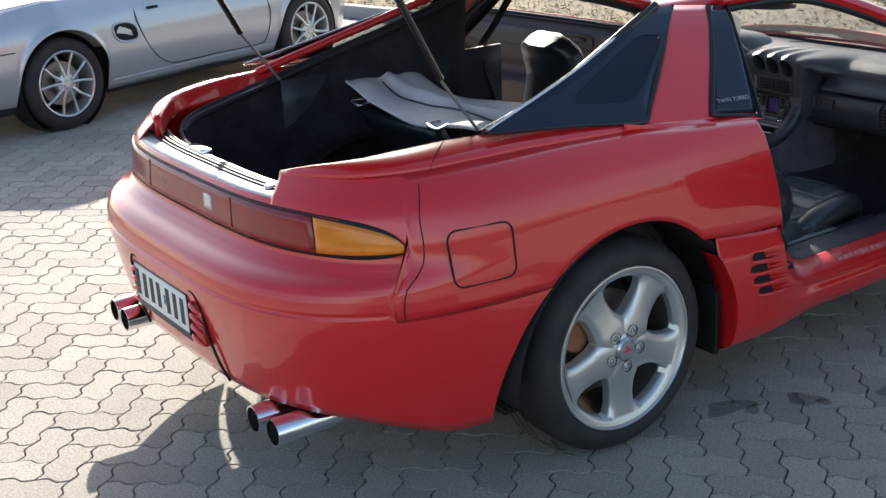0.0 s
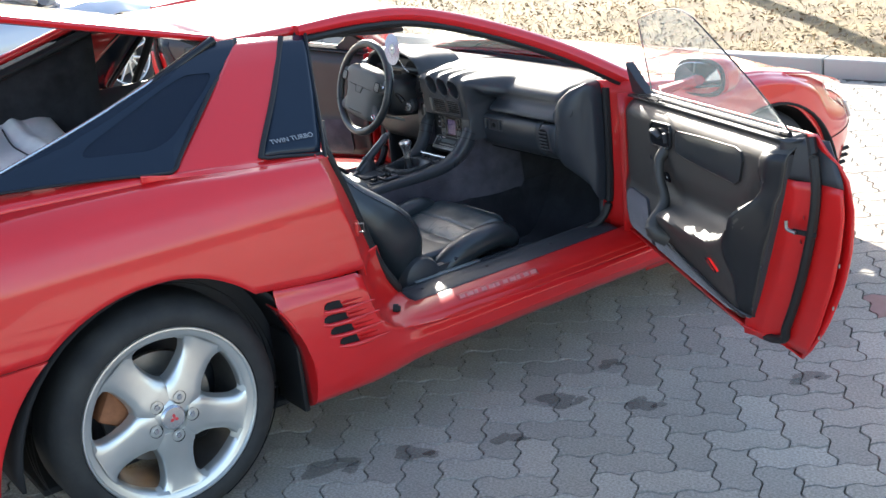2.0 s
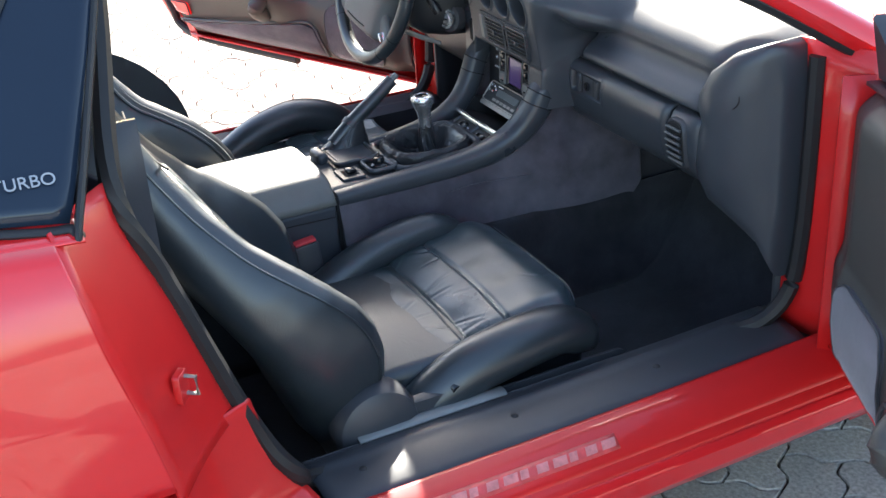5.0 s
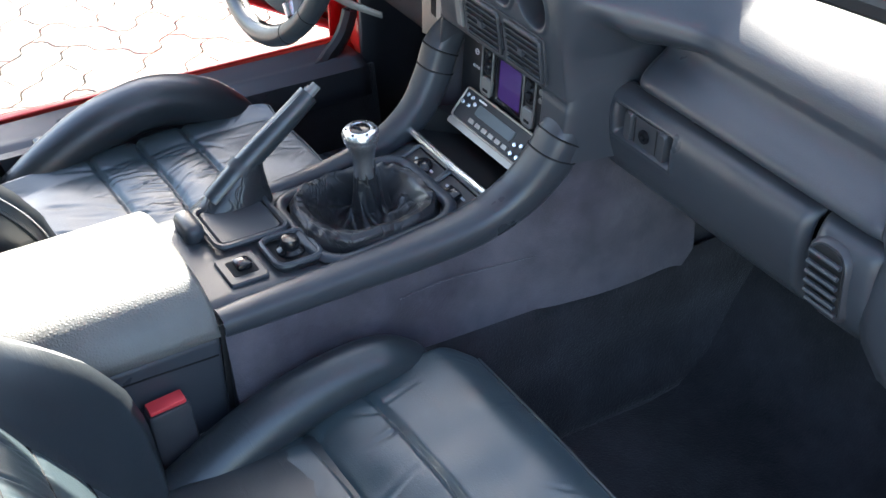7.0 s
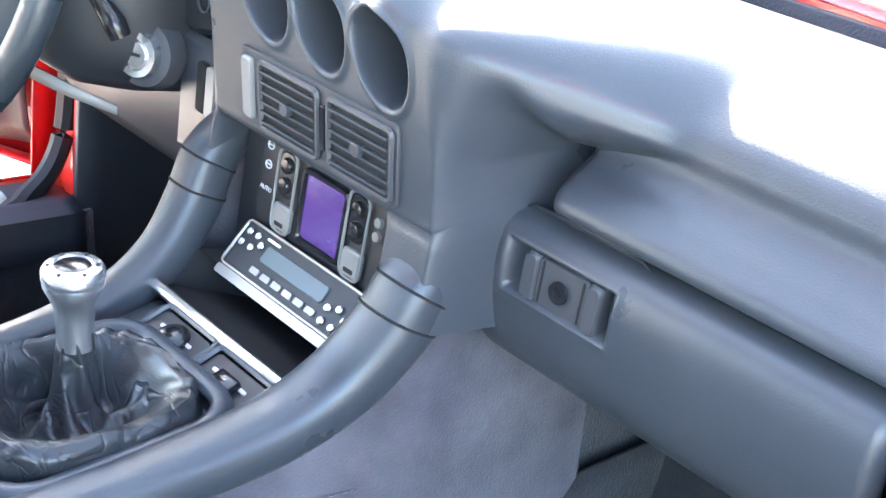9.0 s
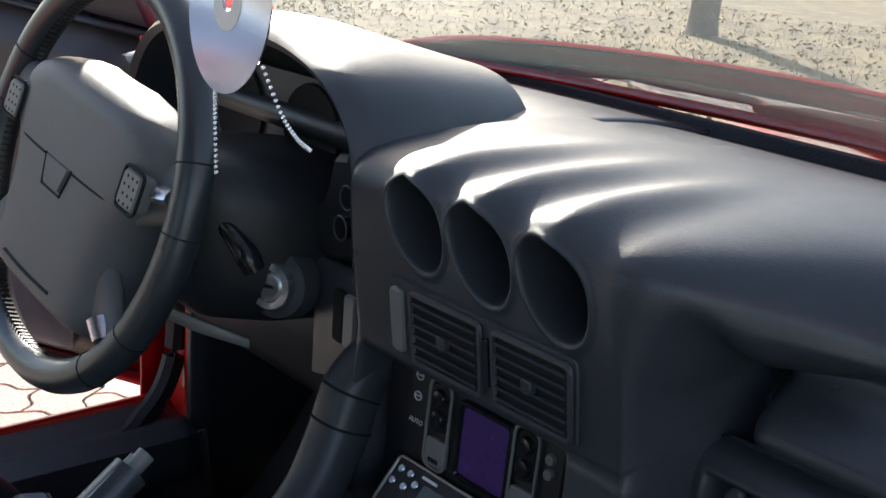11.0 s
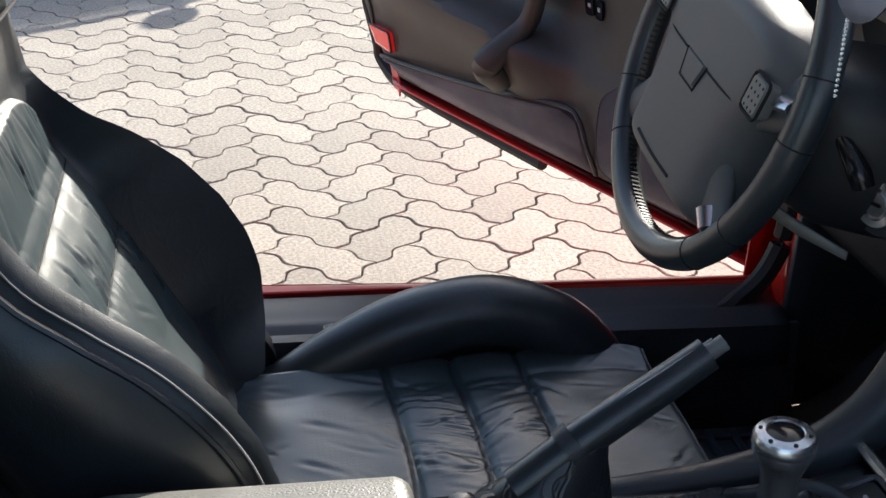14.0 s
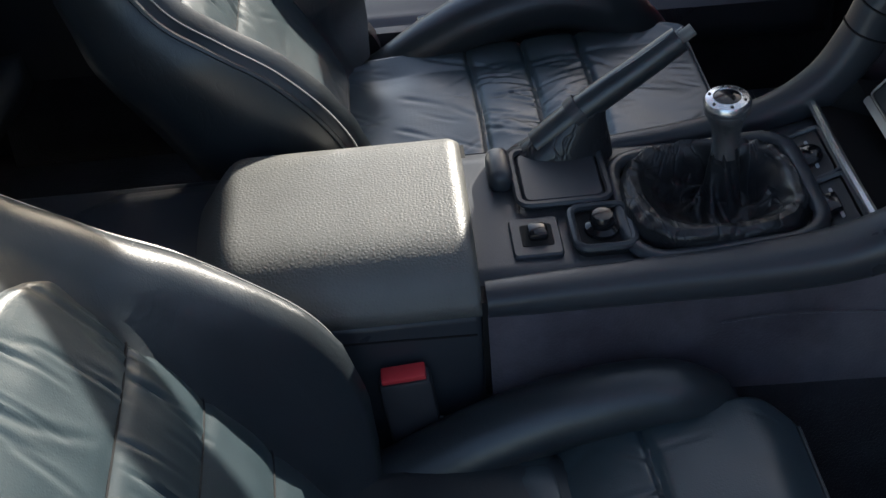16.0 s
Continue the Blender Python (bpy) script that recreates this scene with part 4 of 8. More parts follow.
def arm_z(a):
    """Height of the armrest's rim, which rises to the rear."""
    return float(np.interp(a, (0.34, 0.44, 0.55, 0.75, 0.92, 1.00, 1.05, 1.09, 1.12), (0.545, 0.578, 0.600, 0.615, 0.635, 0.665, 0.705, 0.765, 0.79)))


def trim_b(a, z):
    """How far the lining stands in from the door's middle."""
    belt = BELT(a)
    b = 0.060
    b -= 0.075 * ramp(z, belt - 0.075, belt + 0.01) ** 1.6
    rim = arm_z(a)
    d = z - rim
    on = ramp(a, 0.36, 0.50) * (1 - ramp(a, 1.085, 1.125))
    swell = 0.062 * on
    if d < 0:
        b += swell * math.exp(-(d / 0.085) ** 2) + 0.012 * ramp(z, 0.40, 0.50)
    else:
        b += swell * (1 - ramp(d, 0.002, 0.034))
        b -= 0.016 * on * math.exp(-((d - 0.060) / 0.034) ** 2)
        b += 0.012 * (1 - ramp(d, 0.0, 0.05))
    # bowl for the switches, under the release lever
    b -= 0.026 * math.exp(-((a - 0.40) / 0.075) ** 2 - ((z - 0.66) / 0.050) ** 2)
    b -= 0.02 * (1 - ramp(z, 0.395, 0.43))
    b -= 0.030 * ramp(a, A_TRIM(z) - 0.05, A_TRIM(z)) + 0.02 * (1 - ramp(a, 0.02, 0.08))
    return b


def build_door(s):
    door = new("door")
    door.parent = car
    tagged(door, "open red door with grey vinyl lining")

    def D(a, b, z):
        return Vector((s * (0.86 + 0.905 * a - 0.426 * b), 1.83 - 0.426 * a - 0.905 * b, z))

    def T(a, z, d=0.0):
        return D(a, trim_b(a, z) + d, z)

    def on_trim(outline, lift, depth, bevel=0.003, bulge=0.0):
        """A padded piece laid on the lining, following its shape."""
        n = len(outline)
        ca, cz = sum(q[0] for q in outline) / n, sum(q[1] for q in outline) / n
        bm = bmesh.new()
        rings = []
        for k, d in ((1.0, lift - depth), (1.0, lift - bevel), (0.985, lift), (0.75, lift + bulge * 0.6), (0.45, lift + bulge), (0.15, lift + bulge)):
            rings.append([bm.verts.new(T(ca + (a - ca) * k, cz + (z - cz) * k, d)) for a, z in outline])
        for r0, r1 in zip(rings, rings[1:]):
            for k in range(n):
                bm.faces.new((r0[k], r0[(k + 1) % n], r1[(k + 1) % n], r1[k]))
        bm.faces.new(rings[-1])
        return bm

    def line_of(pts, m=8):
        """More places along the straight runs of an outline."""
        out = []
        for (a0, z0), (a1, z1) in zip(pts, pts[1:] + pts[:1]):
            out += [(lerp(a0, a1, k / m), lerp(z0, z1, k / m)) for k in range(m)]
        return out

    part("skin", grid(lambda u, v: (lambda z: (lambda a: D(a, -0.058 - 0.030 * math.sin(math.pi * min(1, v * 1.05)) + 0.03 * ramp(v, 0.85, 1.0), lerp(z, z + BELT(a) - 0.98, v)))(lerp(-0.03, A_OUT(z), u)))(lerp(0.325, 0.985, v)), 30, 18), RED, door, thick=0.003, to=D(0.5, -3, 0.7))
    part("door_end", grid(lambda u, v: (lambda z: D(lerp(A_TRIM(z) - 0.03, A_OUT(z) - 0.004, u), lerp(0.030, -0.055, u) - 0.012 * math.sin(math.pi * u) + 0.010 * math.exp(-((u - 0.30) / 0.10) ** 2), z))(lerp(0.350, 0.868, v)), 16, 20), RED_DULL, door, thick=0.004)
    part("door_end_top", grid(lambda u, v: (lambda z: D(lerp(A_TRIM(z) - 0.03, A_OUT(z) - 0.004, u), lerp(0.031, -0.054, u) - 0.008 * math.sin(math.pi * u), z))(lerp(0.868, 0.975, v)), 8, 6), PLASTIC, door, thick=0.004)
    part("door_front", grid(lambda u, v: D(-0.02, lerp(0.06, -0.06, u), lerp(0.36, 0.87, v)), 4, 6), RED_DULL, door, thick=0.004)
    part("door_bottom", grid(lambda u, v: D(lerp(-0.02, lerp(0.95, 1.11, v), u), lerp(0.040, -0.058, v), lerp(0.375, 0.328, v ** 2)), 14, 6), RED_DULL, door, thick=0.004)
    part("door_top", grid(lambda u, v: (lambda a: D(a, lerp(0.03, -0.05, v), BELT(a) - 0.010))(lerp(0.0, 1.21, u)), 12, 4), PLASTIC, door, thick=0.006)
    part("weatherstrip", tube([D(A_TRIM(z) + 0.50 * (A_OUT(z) - A_TRIM(z)) + 0.01, -0.016, z) for z in (0.985, 0.93, 0.85, 0.75, 0.62, 0.50, 0.42, 0.375)] + [D(0.93, 0.0, 0.352), D(0.5, 0.01, 0.350)], 0.013, 8, 50), SEAL, door)
    part("latch", slab(round_rect(1.198, 1.262, 0.728, 0.741, 0.005), lambda a, z, d: D(a, 0.024 - 0.55 * (a - 1.19) - d, z), 0.006), DARK, door)
    part("latch_claw", tube([D(1.195, 0.028, 0.762), D(1.200, 0.028, 0.742), D(1.222, 0.016, 0.735)], 0.005, 8, 8), STEEL, door)
    for a, z in ((1.185, 0.788), (1.215, 0.77), (1.195, 0.700), (1.225, 0.695), (1.32, 0.80), (1.265, 0.53), (1.195, 0.42), (1.150, 0.38), (1.305, 0.66)):
        b = lerp(0.030, -0.055, (a - A_TRIM(z) + 0.03) / (A_OUT(z) - A_TRIM(z) + 0.026)) - 0.006
        part("screw", disc_ring([(0.0, 0.003), (0.005, 0.002), (0.0065, 0.0)], 12, frame_matrix(D(a, b, z), (0, 0, 1), Vector((s * 0.905, -0.426, 0)) * -0.6 + Vector((s * -0.426, -0.905, 0)) * -0.75)), STEEL, door)

    part("lining", grid(lambda u, v: (lambda z: (lambda a: T(a, lerp(z, z + BELT(a) - 0.985, v)))(lerp(0.0, A_TRIM(z), u)))(lerp(0.395, 0.985, v)), 90, 64), TRIM_DOOR, door, thick=0.004, to=D(0.5, 3, 0.7))
    part("lining_end", grid(lambda u, v: (lambda z: D(A_TRIM(z) - 0.002, lerp(trim_b(A_TRIM(z), z), 0.0, u), z))(lerp(0.395, 0.975, v)), 3, 14), PLASTIC, door, thick=0.003)
    # end panel of black plastic behind the padded part
    part("end_panel", grid(lambda u, v: (lambda z: T(lerp(A_TRIM(z) - lerp(0.035, 0.085, ramp(z, 0.42, 0.60)) , A_TRIM(z) - 0.002, u), z, 0.0025))(lerp(0.400, 0.935, v)), 8, 24), BLACK_TRIM, door, "black end panel", thick=0.002, to=D(0.5, 3, 0.7))
    # padded insert, carpeted foot, speaker panel
    ins = line_of([(0.520, 0.815), (0.535, 0.790), (0.60, 0.788), (0.78, 0.795), (0.96, 0.803), (0.995, 0.822), (1.015, 0.88), (1.005, 0.905), (0.97, 0.908), (0.75, 0.886), (0.54, 0.860), (0.522, 0.845)], 4)
    pad = part("insert", on_trim(ins, 0.005, 0.010, 0.004, 0.004), LEATHER, door, "padded black insert")
    part("insert_edge", tube([T(a, z, 0.004) for a, z in ins], 0.0022, 6, smooth=False, loop=True), SEAL, pad)
    foot = line_of([(0.325, 0.402), (0.330, 0.450), (0.345, 0.490), (0.385, 0.502), (0.60, 0.470), (0.85, 0.440), (0.955, 0.428), (0.975, 0.415), (0.965, 0.402), (0.6, 0.398)], 3)
    carpet = part("foot_carpet", on_trim(foot, 0.010, 0.014, 0.004, 0.002), SUEDE, door, "grey carpet strip")
    part("foot_piping", tube([T(a, z, 0.010) for a, z in ((0.318, 0.402), (0.322, 0.455), (0.342, 0.497), (0.385, 0.509), (0.60, 0.477), (0.85, 0.447), (0.965, 0.433), (0.983, 0.415))], 0.004, 6, 40), PLASTIC, carpet)
    cloth = line_of(round_rect(0.085, 0.300, 0.402, 0.572, 0.045, 4), 2)
    spk = part("speaker", on_trim(cloth, 0.008, 0.012, 0.004), SUEDE, door, "grey cloth speaker panel")
    part("speaker_edge", tube([T(a, z, 0.006) for a, z in cloth], 0.003, 6, smooth=False, loop=True), PLASTIC, spk)
    # release lever in its bezel, pull handle, switches in the bowl
    bz = [(a, z + 0.12 * (a - 0.4)) for a, z in line_of(round_rect(0.310, 0.492, 0.778, 0.856, 0.026, 4), 2)]
    bez = part("lever_bezel", on_trim(bz, 0.005, 0.010, 0.003), GLOSS, door)
    part("bezel_rim", tube([T(a, z, 0.006) for a, z in bz], 0.0035, 6, smooth=False, loop=True), BLACK_TRIM, bez)
    part("release_lever", tube([T(0.350, 0.822, 0.010), T(0.385, 0.828, 0.019), T(0.42, 0.815, 0.013)], [0.012, 0.014, 0.010], 10, 12, flat=0.6), PLASTIC, door, "black release lever")
    part("lock_knob", tube([T(0.455, 0.805, 0.008), T(0.455, 0.835, 0.012)], 0.007, 8, 6), PLASTIC, bez)
    part("pull_handle", tube([T(0.430, 0.775, 0.0), T(0.437, 0.745, 0.026), T(0.455, 0.690, 0.044), T(0.482, 0.620, 0.040), T(0.512, 0.555, 0.020), T(0.530, 0.520, 0.0)], [0.020, 0.017, 0.016, 0.018, 0.026, 0.030], 12, 30), TRIM_DOOR, door, "moulded pull handle")
    for k in range(2):
        sw = part("switch", on_trim(round_rect(0.345 + 0.03 * k, 0.367 + 0.03 * k, 0.655, 0.688, 0.004, 2), 0.006, 0.01, 0.002), GLOSS, door)
        part("switch_mark", on_trim(round_rect(0.352 + 0.03 * k, 0.360 + 0.03 * k, 0.668, 0.675, 0.001, 1), 0.0068, 0.001, 0.0003), PALE, sw)
    lamp = round_rect(0.872, 0.892, 0.528, 0.572, 0.005, 2) if s > 0 else round_rect(0.905, 0.985, 0.455, 0.498, 0.006, 2)
    mk = part("marker_lamp", on_trim(lamp, 0.010, 0.012, 0.002), REFLECTOR, door, "red marker lamp")
    part("lamp_rim", tube([T(a, z, 0.009) for a, z in lamp], 0.0025, 5, smooth=False, loop=True), BLACK_TRIM, mk)
    for a, z in ((1.135, 0.86), (1.085, 0.60), (1.005, 0.455), (0.30, 0.72)):
        part("trim_plug", disc_ring([(0.0, 0.002), (0.006, 0.002), (0.008, 0.0)], 12, frame_matrix(T(a, z, 0.003), (0, 0, 1), Vector((s * 0.905, -0.426, 0)))), PLASTIC, door)

    # frameless window, wound up on the passenger's side
    def pane(u, v):
        k = math.sin(math.pi / 2 * v)
        a = lerp(lerp(0.13, 0.52, v), lerp(1.150, 0.955, v ** 2.2), u)
        top = 1.206 + 0.075 * (1 - (1 - u) ** 2) - 0.020 * u ** 6
        z = lerp(BELT(a) - 0.012, top, v)
        return D(a, -0.014 + 0.175 * v + 0.012 * (k - v), z)
    if s > 0:
        w = part("window", grid(pane, 26, 20), GLASS, door, "frameless window with whitish haze in its colour", thick=0.004)
        w.visible_shadow = False
        part("window_edge", tube([pane(0, v / 8) for v in range(9)] + [pane(u / 8, 1) for u in range(1, 9)] + [pane(1, 1 - v / 8) for v in range(1, 9)], 0.0022, 6, 80), GLOSS, door)
    part("belt_seal", tube([D(a, 0.004, BELT(a) - 0.002) for a in (0.10, 0.4, 0.8, 1.17)], 0.008, 8, 20), SEAL, door)
    part("belt_seal", tube([D(a, -0.032, BELT(a) - 0.002) for a in (0.06, 0.4, 0.8, 1.20)], 0.007, 8, 20), SEAL, door)
    part("belt_groove", tube([D(a, 0.020, BELT(a) + 0.001) for a in (0.30, 0.6, 0.9, 1.15)], 0.004, 6, 20), PLASTIC, door)
    part("mirror_sail", slab([(0.0, 0.870), (0.17, 0.890), (0.105, 0.930), (0.055, 0.975), (0.035, 0.985)], lambda a, z, d: D(a, 0.012 + 0.30 * (z - 0.87) - d, z), 0.03, 0.006), PLASTIC, door)
    for k in range(3):
        part("demister_slot", tube([D(0.12 + 0.02 * k, 0.034 - 0.008 * k, BELT(0.2) - 0.006 + 0.003 * k), D(0.31 + 0.02 * k, 0.034 - 0.008 * k, BELT(0.34) - 0.004 + 0.003 * k)], 0.0035, 6, 6), DARK, door)
    # outside mirror
    rings = []
    at_m = D(0.115, -0.19, 0.918)
    for k, (d, r) in enumerate(((0.0, 0.90), (0.015, 1.0), (0.06, 0.96), (0.10, 0.78), (0.125, 0.4))):
        rings.append([at_m + Vector((s * 0.112 * r * math.copysign(abs(math.cos(t)) ** 0.75, math.cos(t)), d, 0.066 * r * math.copysign(abs(math.sin(t)) ** 0.75, math.sin(t)))) for t in (2 * math.pi * q / 28 for q in range(28))])
    shell = part("mirror_shell", loft(rings), RED, door)
    part("mirror_glass", slab([(0.092 * math.copysign(abs(math.cos(t)) ** 0.75, math.cos(t)), 0.052 * math.copysign(abs(math.sin(t)) ** 0.75, math.sin(t))) for t in (2 * math.pi * q / 28 for q in range(28))], lambda a, z, d: at_m + Vector((s * a, d - 0.016 + 0.18 * a + 0.08 * z, z)), 0.004, 0.002), MIRROR, shell)
    part("mirror_rim", tube([at_m + Vector((s * 0.100 * math.copysign(abs(math.cos(t)) ** 0.75, math.cos(t)), -0.001, 0.059 * math.copysign(abs(math.sin(t)) ** 0.75, math.sin(t)))) for t in (2 * math.pi * q / 28 for q in range(28))], 0.008, 6, smooth=False, loop=True), SEAL, shell)
    part("mirror_foot", tube([D(0.10, -0.05, 0.885), D(0.11, -0.12, 0.900), D(0.12, -0.165, 0.910)], [0.03, 0.026, 0.03], 8, 8, flat=0.6), RED, shell)
    return door


build_door(1)
build_door(-1)

# ---- door openings ----
def seal_line(z):
    return Vector((float(np.interp(z, (0.42, 0.466, 0.55, 0.615, 0.764, 0.91, 1.24), (0.758, 0.752, 0.748, 0.747, 0.745, 0.745, 0.53))), float(np.interp(z, (0.42, 0.466, 0.55, 0.615, 0.764, 0.91, 1.24), (0.850, 0.812, 0.780, 0.757, 0.714, 0.656, 0.73))), z))


def post(u, v):
    z = lerp(0.565, 0.945, v)
    zo = max(z, 0.40)
    a = side(at_y(FRONT_EDGE(max(z, 0.58)) + 0.10 * (1 - ramp(z, 0.42, 0.58))), zo)
    b = seal_line(max(z, 0.42))
    p = a.lerp(b, u)
    p.x -= 0.012 * math.sin(math.pi * u)
    return p


for s in (1, -1):
    part("door_post", grid(mirrored(post, s), 8, 20), RED_DULL, car, thick=0.004)
    part("opening_seal", tube([Vector((s * p.x, p.y, p.z)) for p in [seal_line(z) for z in (1.24, 1.10, 0.93, 0.80, 0.65, 0.52, 0.43)] + [Vector((0.700, 0.90, 0.370)), Vector((0.68, 1.3, 0.362)), Vector((0.685, 1.64, 0.366)), Vector((0.715, 1.735, 0.385)), Vector((0.732, 1.785, 0.44)), Vector((0.738, 1.80, 0.54)), Vector((0.740, 1.803, 0.70)), Vector((0.738, 1.803, 0.88))]], 0.015, 8, 110), SEAL, car)
    part("post_trim", grid(lambda u, v: (lambda z: Vector((s * (seal_line(z).x - 0.01 - 0.10 * u), seal_line(z).y - 0.04 * u + 0.0, z)))(lerp(0.40, 0.93, v)), 4, 14), PLASTIC, car, thick=0.01)
    sm = frame_matrix((s * 0.828, 0.684, 0.682), (-0.78 * s, 0.60, 0), (0, 0, 1))
    striker = part("striker", slab(round_rect(-0.014, 0.014, -0.022, 0.022, 0.005, 3), lambda a, b, d: sm @ Vector((a, b, s * (0.003 - d))), 0.01, 0.001), RED_DULL, car)
    part("striker_loop", tube([sm @ Vector((0.004, 0.014, s * 0.001)), sm @ Vector((0.004, 0.014, s * 0.018)), sm @ Vector((0.004, -0.012, s * 0.018)), sm @ Vector((0.004, -0.012, s * 0.002))], 0.0032, 8, 4, smooth=False), STEEL, striker)
    part("hinge_post", grid(lambda u, v: Vector((s * lerp(0.70, 0.862, u), 1.80 + 0.045 * u, lerp(0.36, 0.905, v))), 5, 10), RED_DULL, car, thick=0.006)
    part("sill_cover", grid(lambda u, v: (lambda y: Vector((s * (lerp(0.652, 0.800, v) - 0.009 * ramp(u, 0.5, 1) - 0.02 * (1 - ramp(u, 0, 0.03)) * v), y + 0.006 * v * (1 - u), 0.370 + 0.013 * math.sin(math.pi * v) ** 0.7 + 0.004 * math.exp(-((v - 0.30) / 0.08) ** 2) - 0.05 * (1 - ramp(v, 0, 0.10)) - 0.008 * ramp(v, 0.93, 1.0))))(lerp(0.868, 1.785, u)), 40, 22), PLASTIC, car, "black step trim", thick=0.006, to=(s * 0.7, 1.3, 3))
    part("scuff_plate", grid(lambda u, v: Vector((s * lerp(0.640, 0.668, v), lerp(0.975, 1.245, u), 0.3785 + 0.003 * math.sin(math.pi * v))), 8, 4), GREY_STRIP, car, "narrow pale strip along the step trim", thick=0.004, to=(s * 0.7, 1, 3))
    for y in (0.95, 1.22, 1.5):
        part("sill_screw", disc_ring([(0.0, 0.003), (0.005, 0.002), (0.007, 0.0)], 12, Matrix.Translation((s * 0.735, y, 0.3825))), SEAL, car)
    # worn side lettering, no longer readable
    def on_step(a, b, out):
        """On the painted step: a along the car, b from its rim to the opening."""
        y = float(np.interp(a, STEP_OUT, range(11)))
        p = sill_step(y / 10, b)
        return Vector((s * (p.x + 0.72 * out), p.y, p.z + 0.69 * out))

    part("worn_strip", grid(lambda u, v: on_step(lerp(1.0, 1.345, u), lerp(0.36, 0.62, v), 0.0008), 20, 3), STRIP, car, thick=0.0005)
    for k in range(11):
        y0, wd = 1.008 + 0.0305 * k, (0.021, 0.026, 0.015)[k % 3]
        part("side_mark", slab([(y0, 0.42), (y0 + wd, 0.42), (y0 + wd + 0.004, 0.56), (y0 + 0.004, 0.56)], lambda a, b, d: on_step(a, b, 0.0014 - d), 0.0012, 0.0003), WORN_PRINT, car)

# ---- cabin ----
part("cabin_floor", grid(lambda u, v: Vector((lerp(-0.68, 0.68, v), lerp(0.35, 2.12, u), 0.215 + 0.30 * ramp(u, 0.80, 1.0) ** 1.5)), 30, 10), CARPET, car, thick=0.01, to=(0, 1.2, 3))
part("firewall", grid(lambda u, v: Vector((lerp(-0.72, 0.72, u), 2.08, lerp(0.25, 0.87, v))), 8, 6), CARPET, car, thick=0.02, to=(0, 1, 0.6))
for s in (1, -1):
    part("kick_panel", grid(lambda u, v: Vector((s * (0.685 + 0.012 * math.sin(math.pi * u)), lerp(1.79, 2.08, u), lerp(0.22, 0.86, v))), 8, 8), PLASTIC, car, thick=0.01, to=(0, 1.0, 0.8))
    part("sill_inner", grid(lambda u, v: Vector((s * lerp(0.63, 0.66, v), lerp(0.5, 1.80, u), lerp(0.215, 0.374, v))), 12, 4), CARPET, car, thick=0.01, to=(0, 1.0, 0.8))
    part("rear_side_lining", grid(lambda u, v: Vector((s * (0.66 - 0.02 * v), lerp(-0.30, 0.72, u), lerp(0.22, 0.985, v))), 14, 8), PLASTIC, car, thick=0.01, to=(0, 1.0, 0.8))
    part("armrest_pocket", slab(round_rect(1.23, 1.50, 0.325, 0.375, 0.02, 4), lambda a, b, d: Vector((s * (0.648 - 0.01 - d * -1), a, b)), 0.006, 0.002), PLASTIC, car)
    # small rear seats
    rs = part("rear_seat", grid(lambda u, v: Vector((s * (0.36 + 0.22 * lerp(-1, 1, v)), lerp(0.20, 0.58, u), 0.42 + 0.05 * u - 0.035 * math.cos(math.pi * lerp(-1, 1, v)) * -1 * (1 - u * 0.5))), 12, 12), LEATHER, car, "small black rear seat", thick=0.05, to=(0, 0.4, 3))
    part("rear_backrest", grid(lambda u, v: Vector((s * (0.36 + 0.24 * lerp(-1, 1, v)), 0.24 - 0.22 * u + 0.03 * abs(lerp(-1, 1, v)) ** 3, 0.45 + 0.40 * u)), 12, 12), LEATHER, rs, thick=0.05, to=(0, 2, 1))
def cover(u, v):
    """The slack luggage cover, folded back over the rear seats."""
    x = lerp(-0.68, 0.50, u)
    y = lerp(-0.02, 0.27, v) - 0.07 * math.sin(math.pi * min(1.0, u * 1.05)) * (1 - v)
    fold = 0.016 * math.sin(9 * u + 5 * v) * math.sin(4 * v + 1) + 0.014 * noise.noise(Vector((u * 5, v * 3, 2)))
    return Vector((x, y, 0.900 + 0.045 * (1 - ramp(u, 0.0, 0.25)) + fold + 0.022 * math.exp(-((v - 0.55 - 0.15 * u) / 0.08) ** 2)))


shelf = part("parcel_shelf", grid(cover, 70, 24), CLOTH, car, "pale folded luggage cover", thick=0.010, to=(0, 0, 3))
part("cover_hem", tube([cover(k / 20, 0.0) + Vector((0, -0.002, 0)) for k in range(21)], 0.006, 8, 60), CLOTH, shelf)
part("cover_cord", tube([cover(k / 20, 0.42) + Vector((0, 0, 0.004)) for k in range(2, 16)], 0.003, 6, 50), SEAL, shelf)
for x, y in ((-0.46, -0.06), (0.05, -0.07)):
    part("hook", tube([(x, y, 0.905), (x - 0.02, y - 0.04, 0.900), (x + 0.05, y - 0.05, 0.895), (x + 0.06, y - 0.01, 0.905)], 0.005, 6, 24), SATIN, shelf)

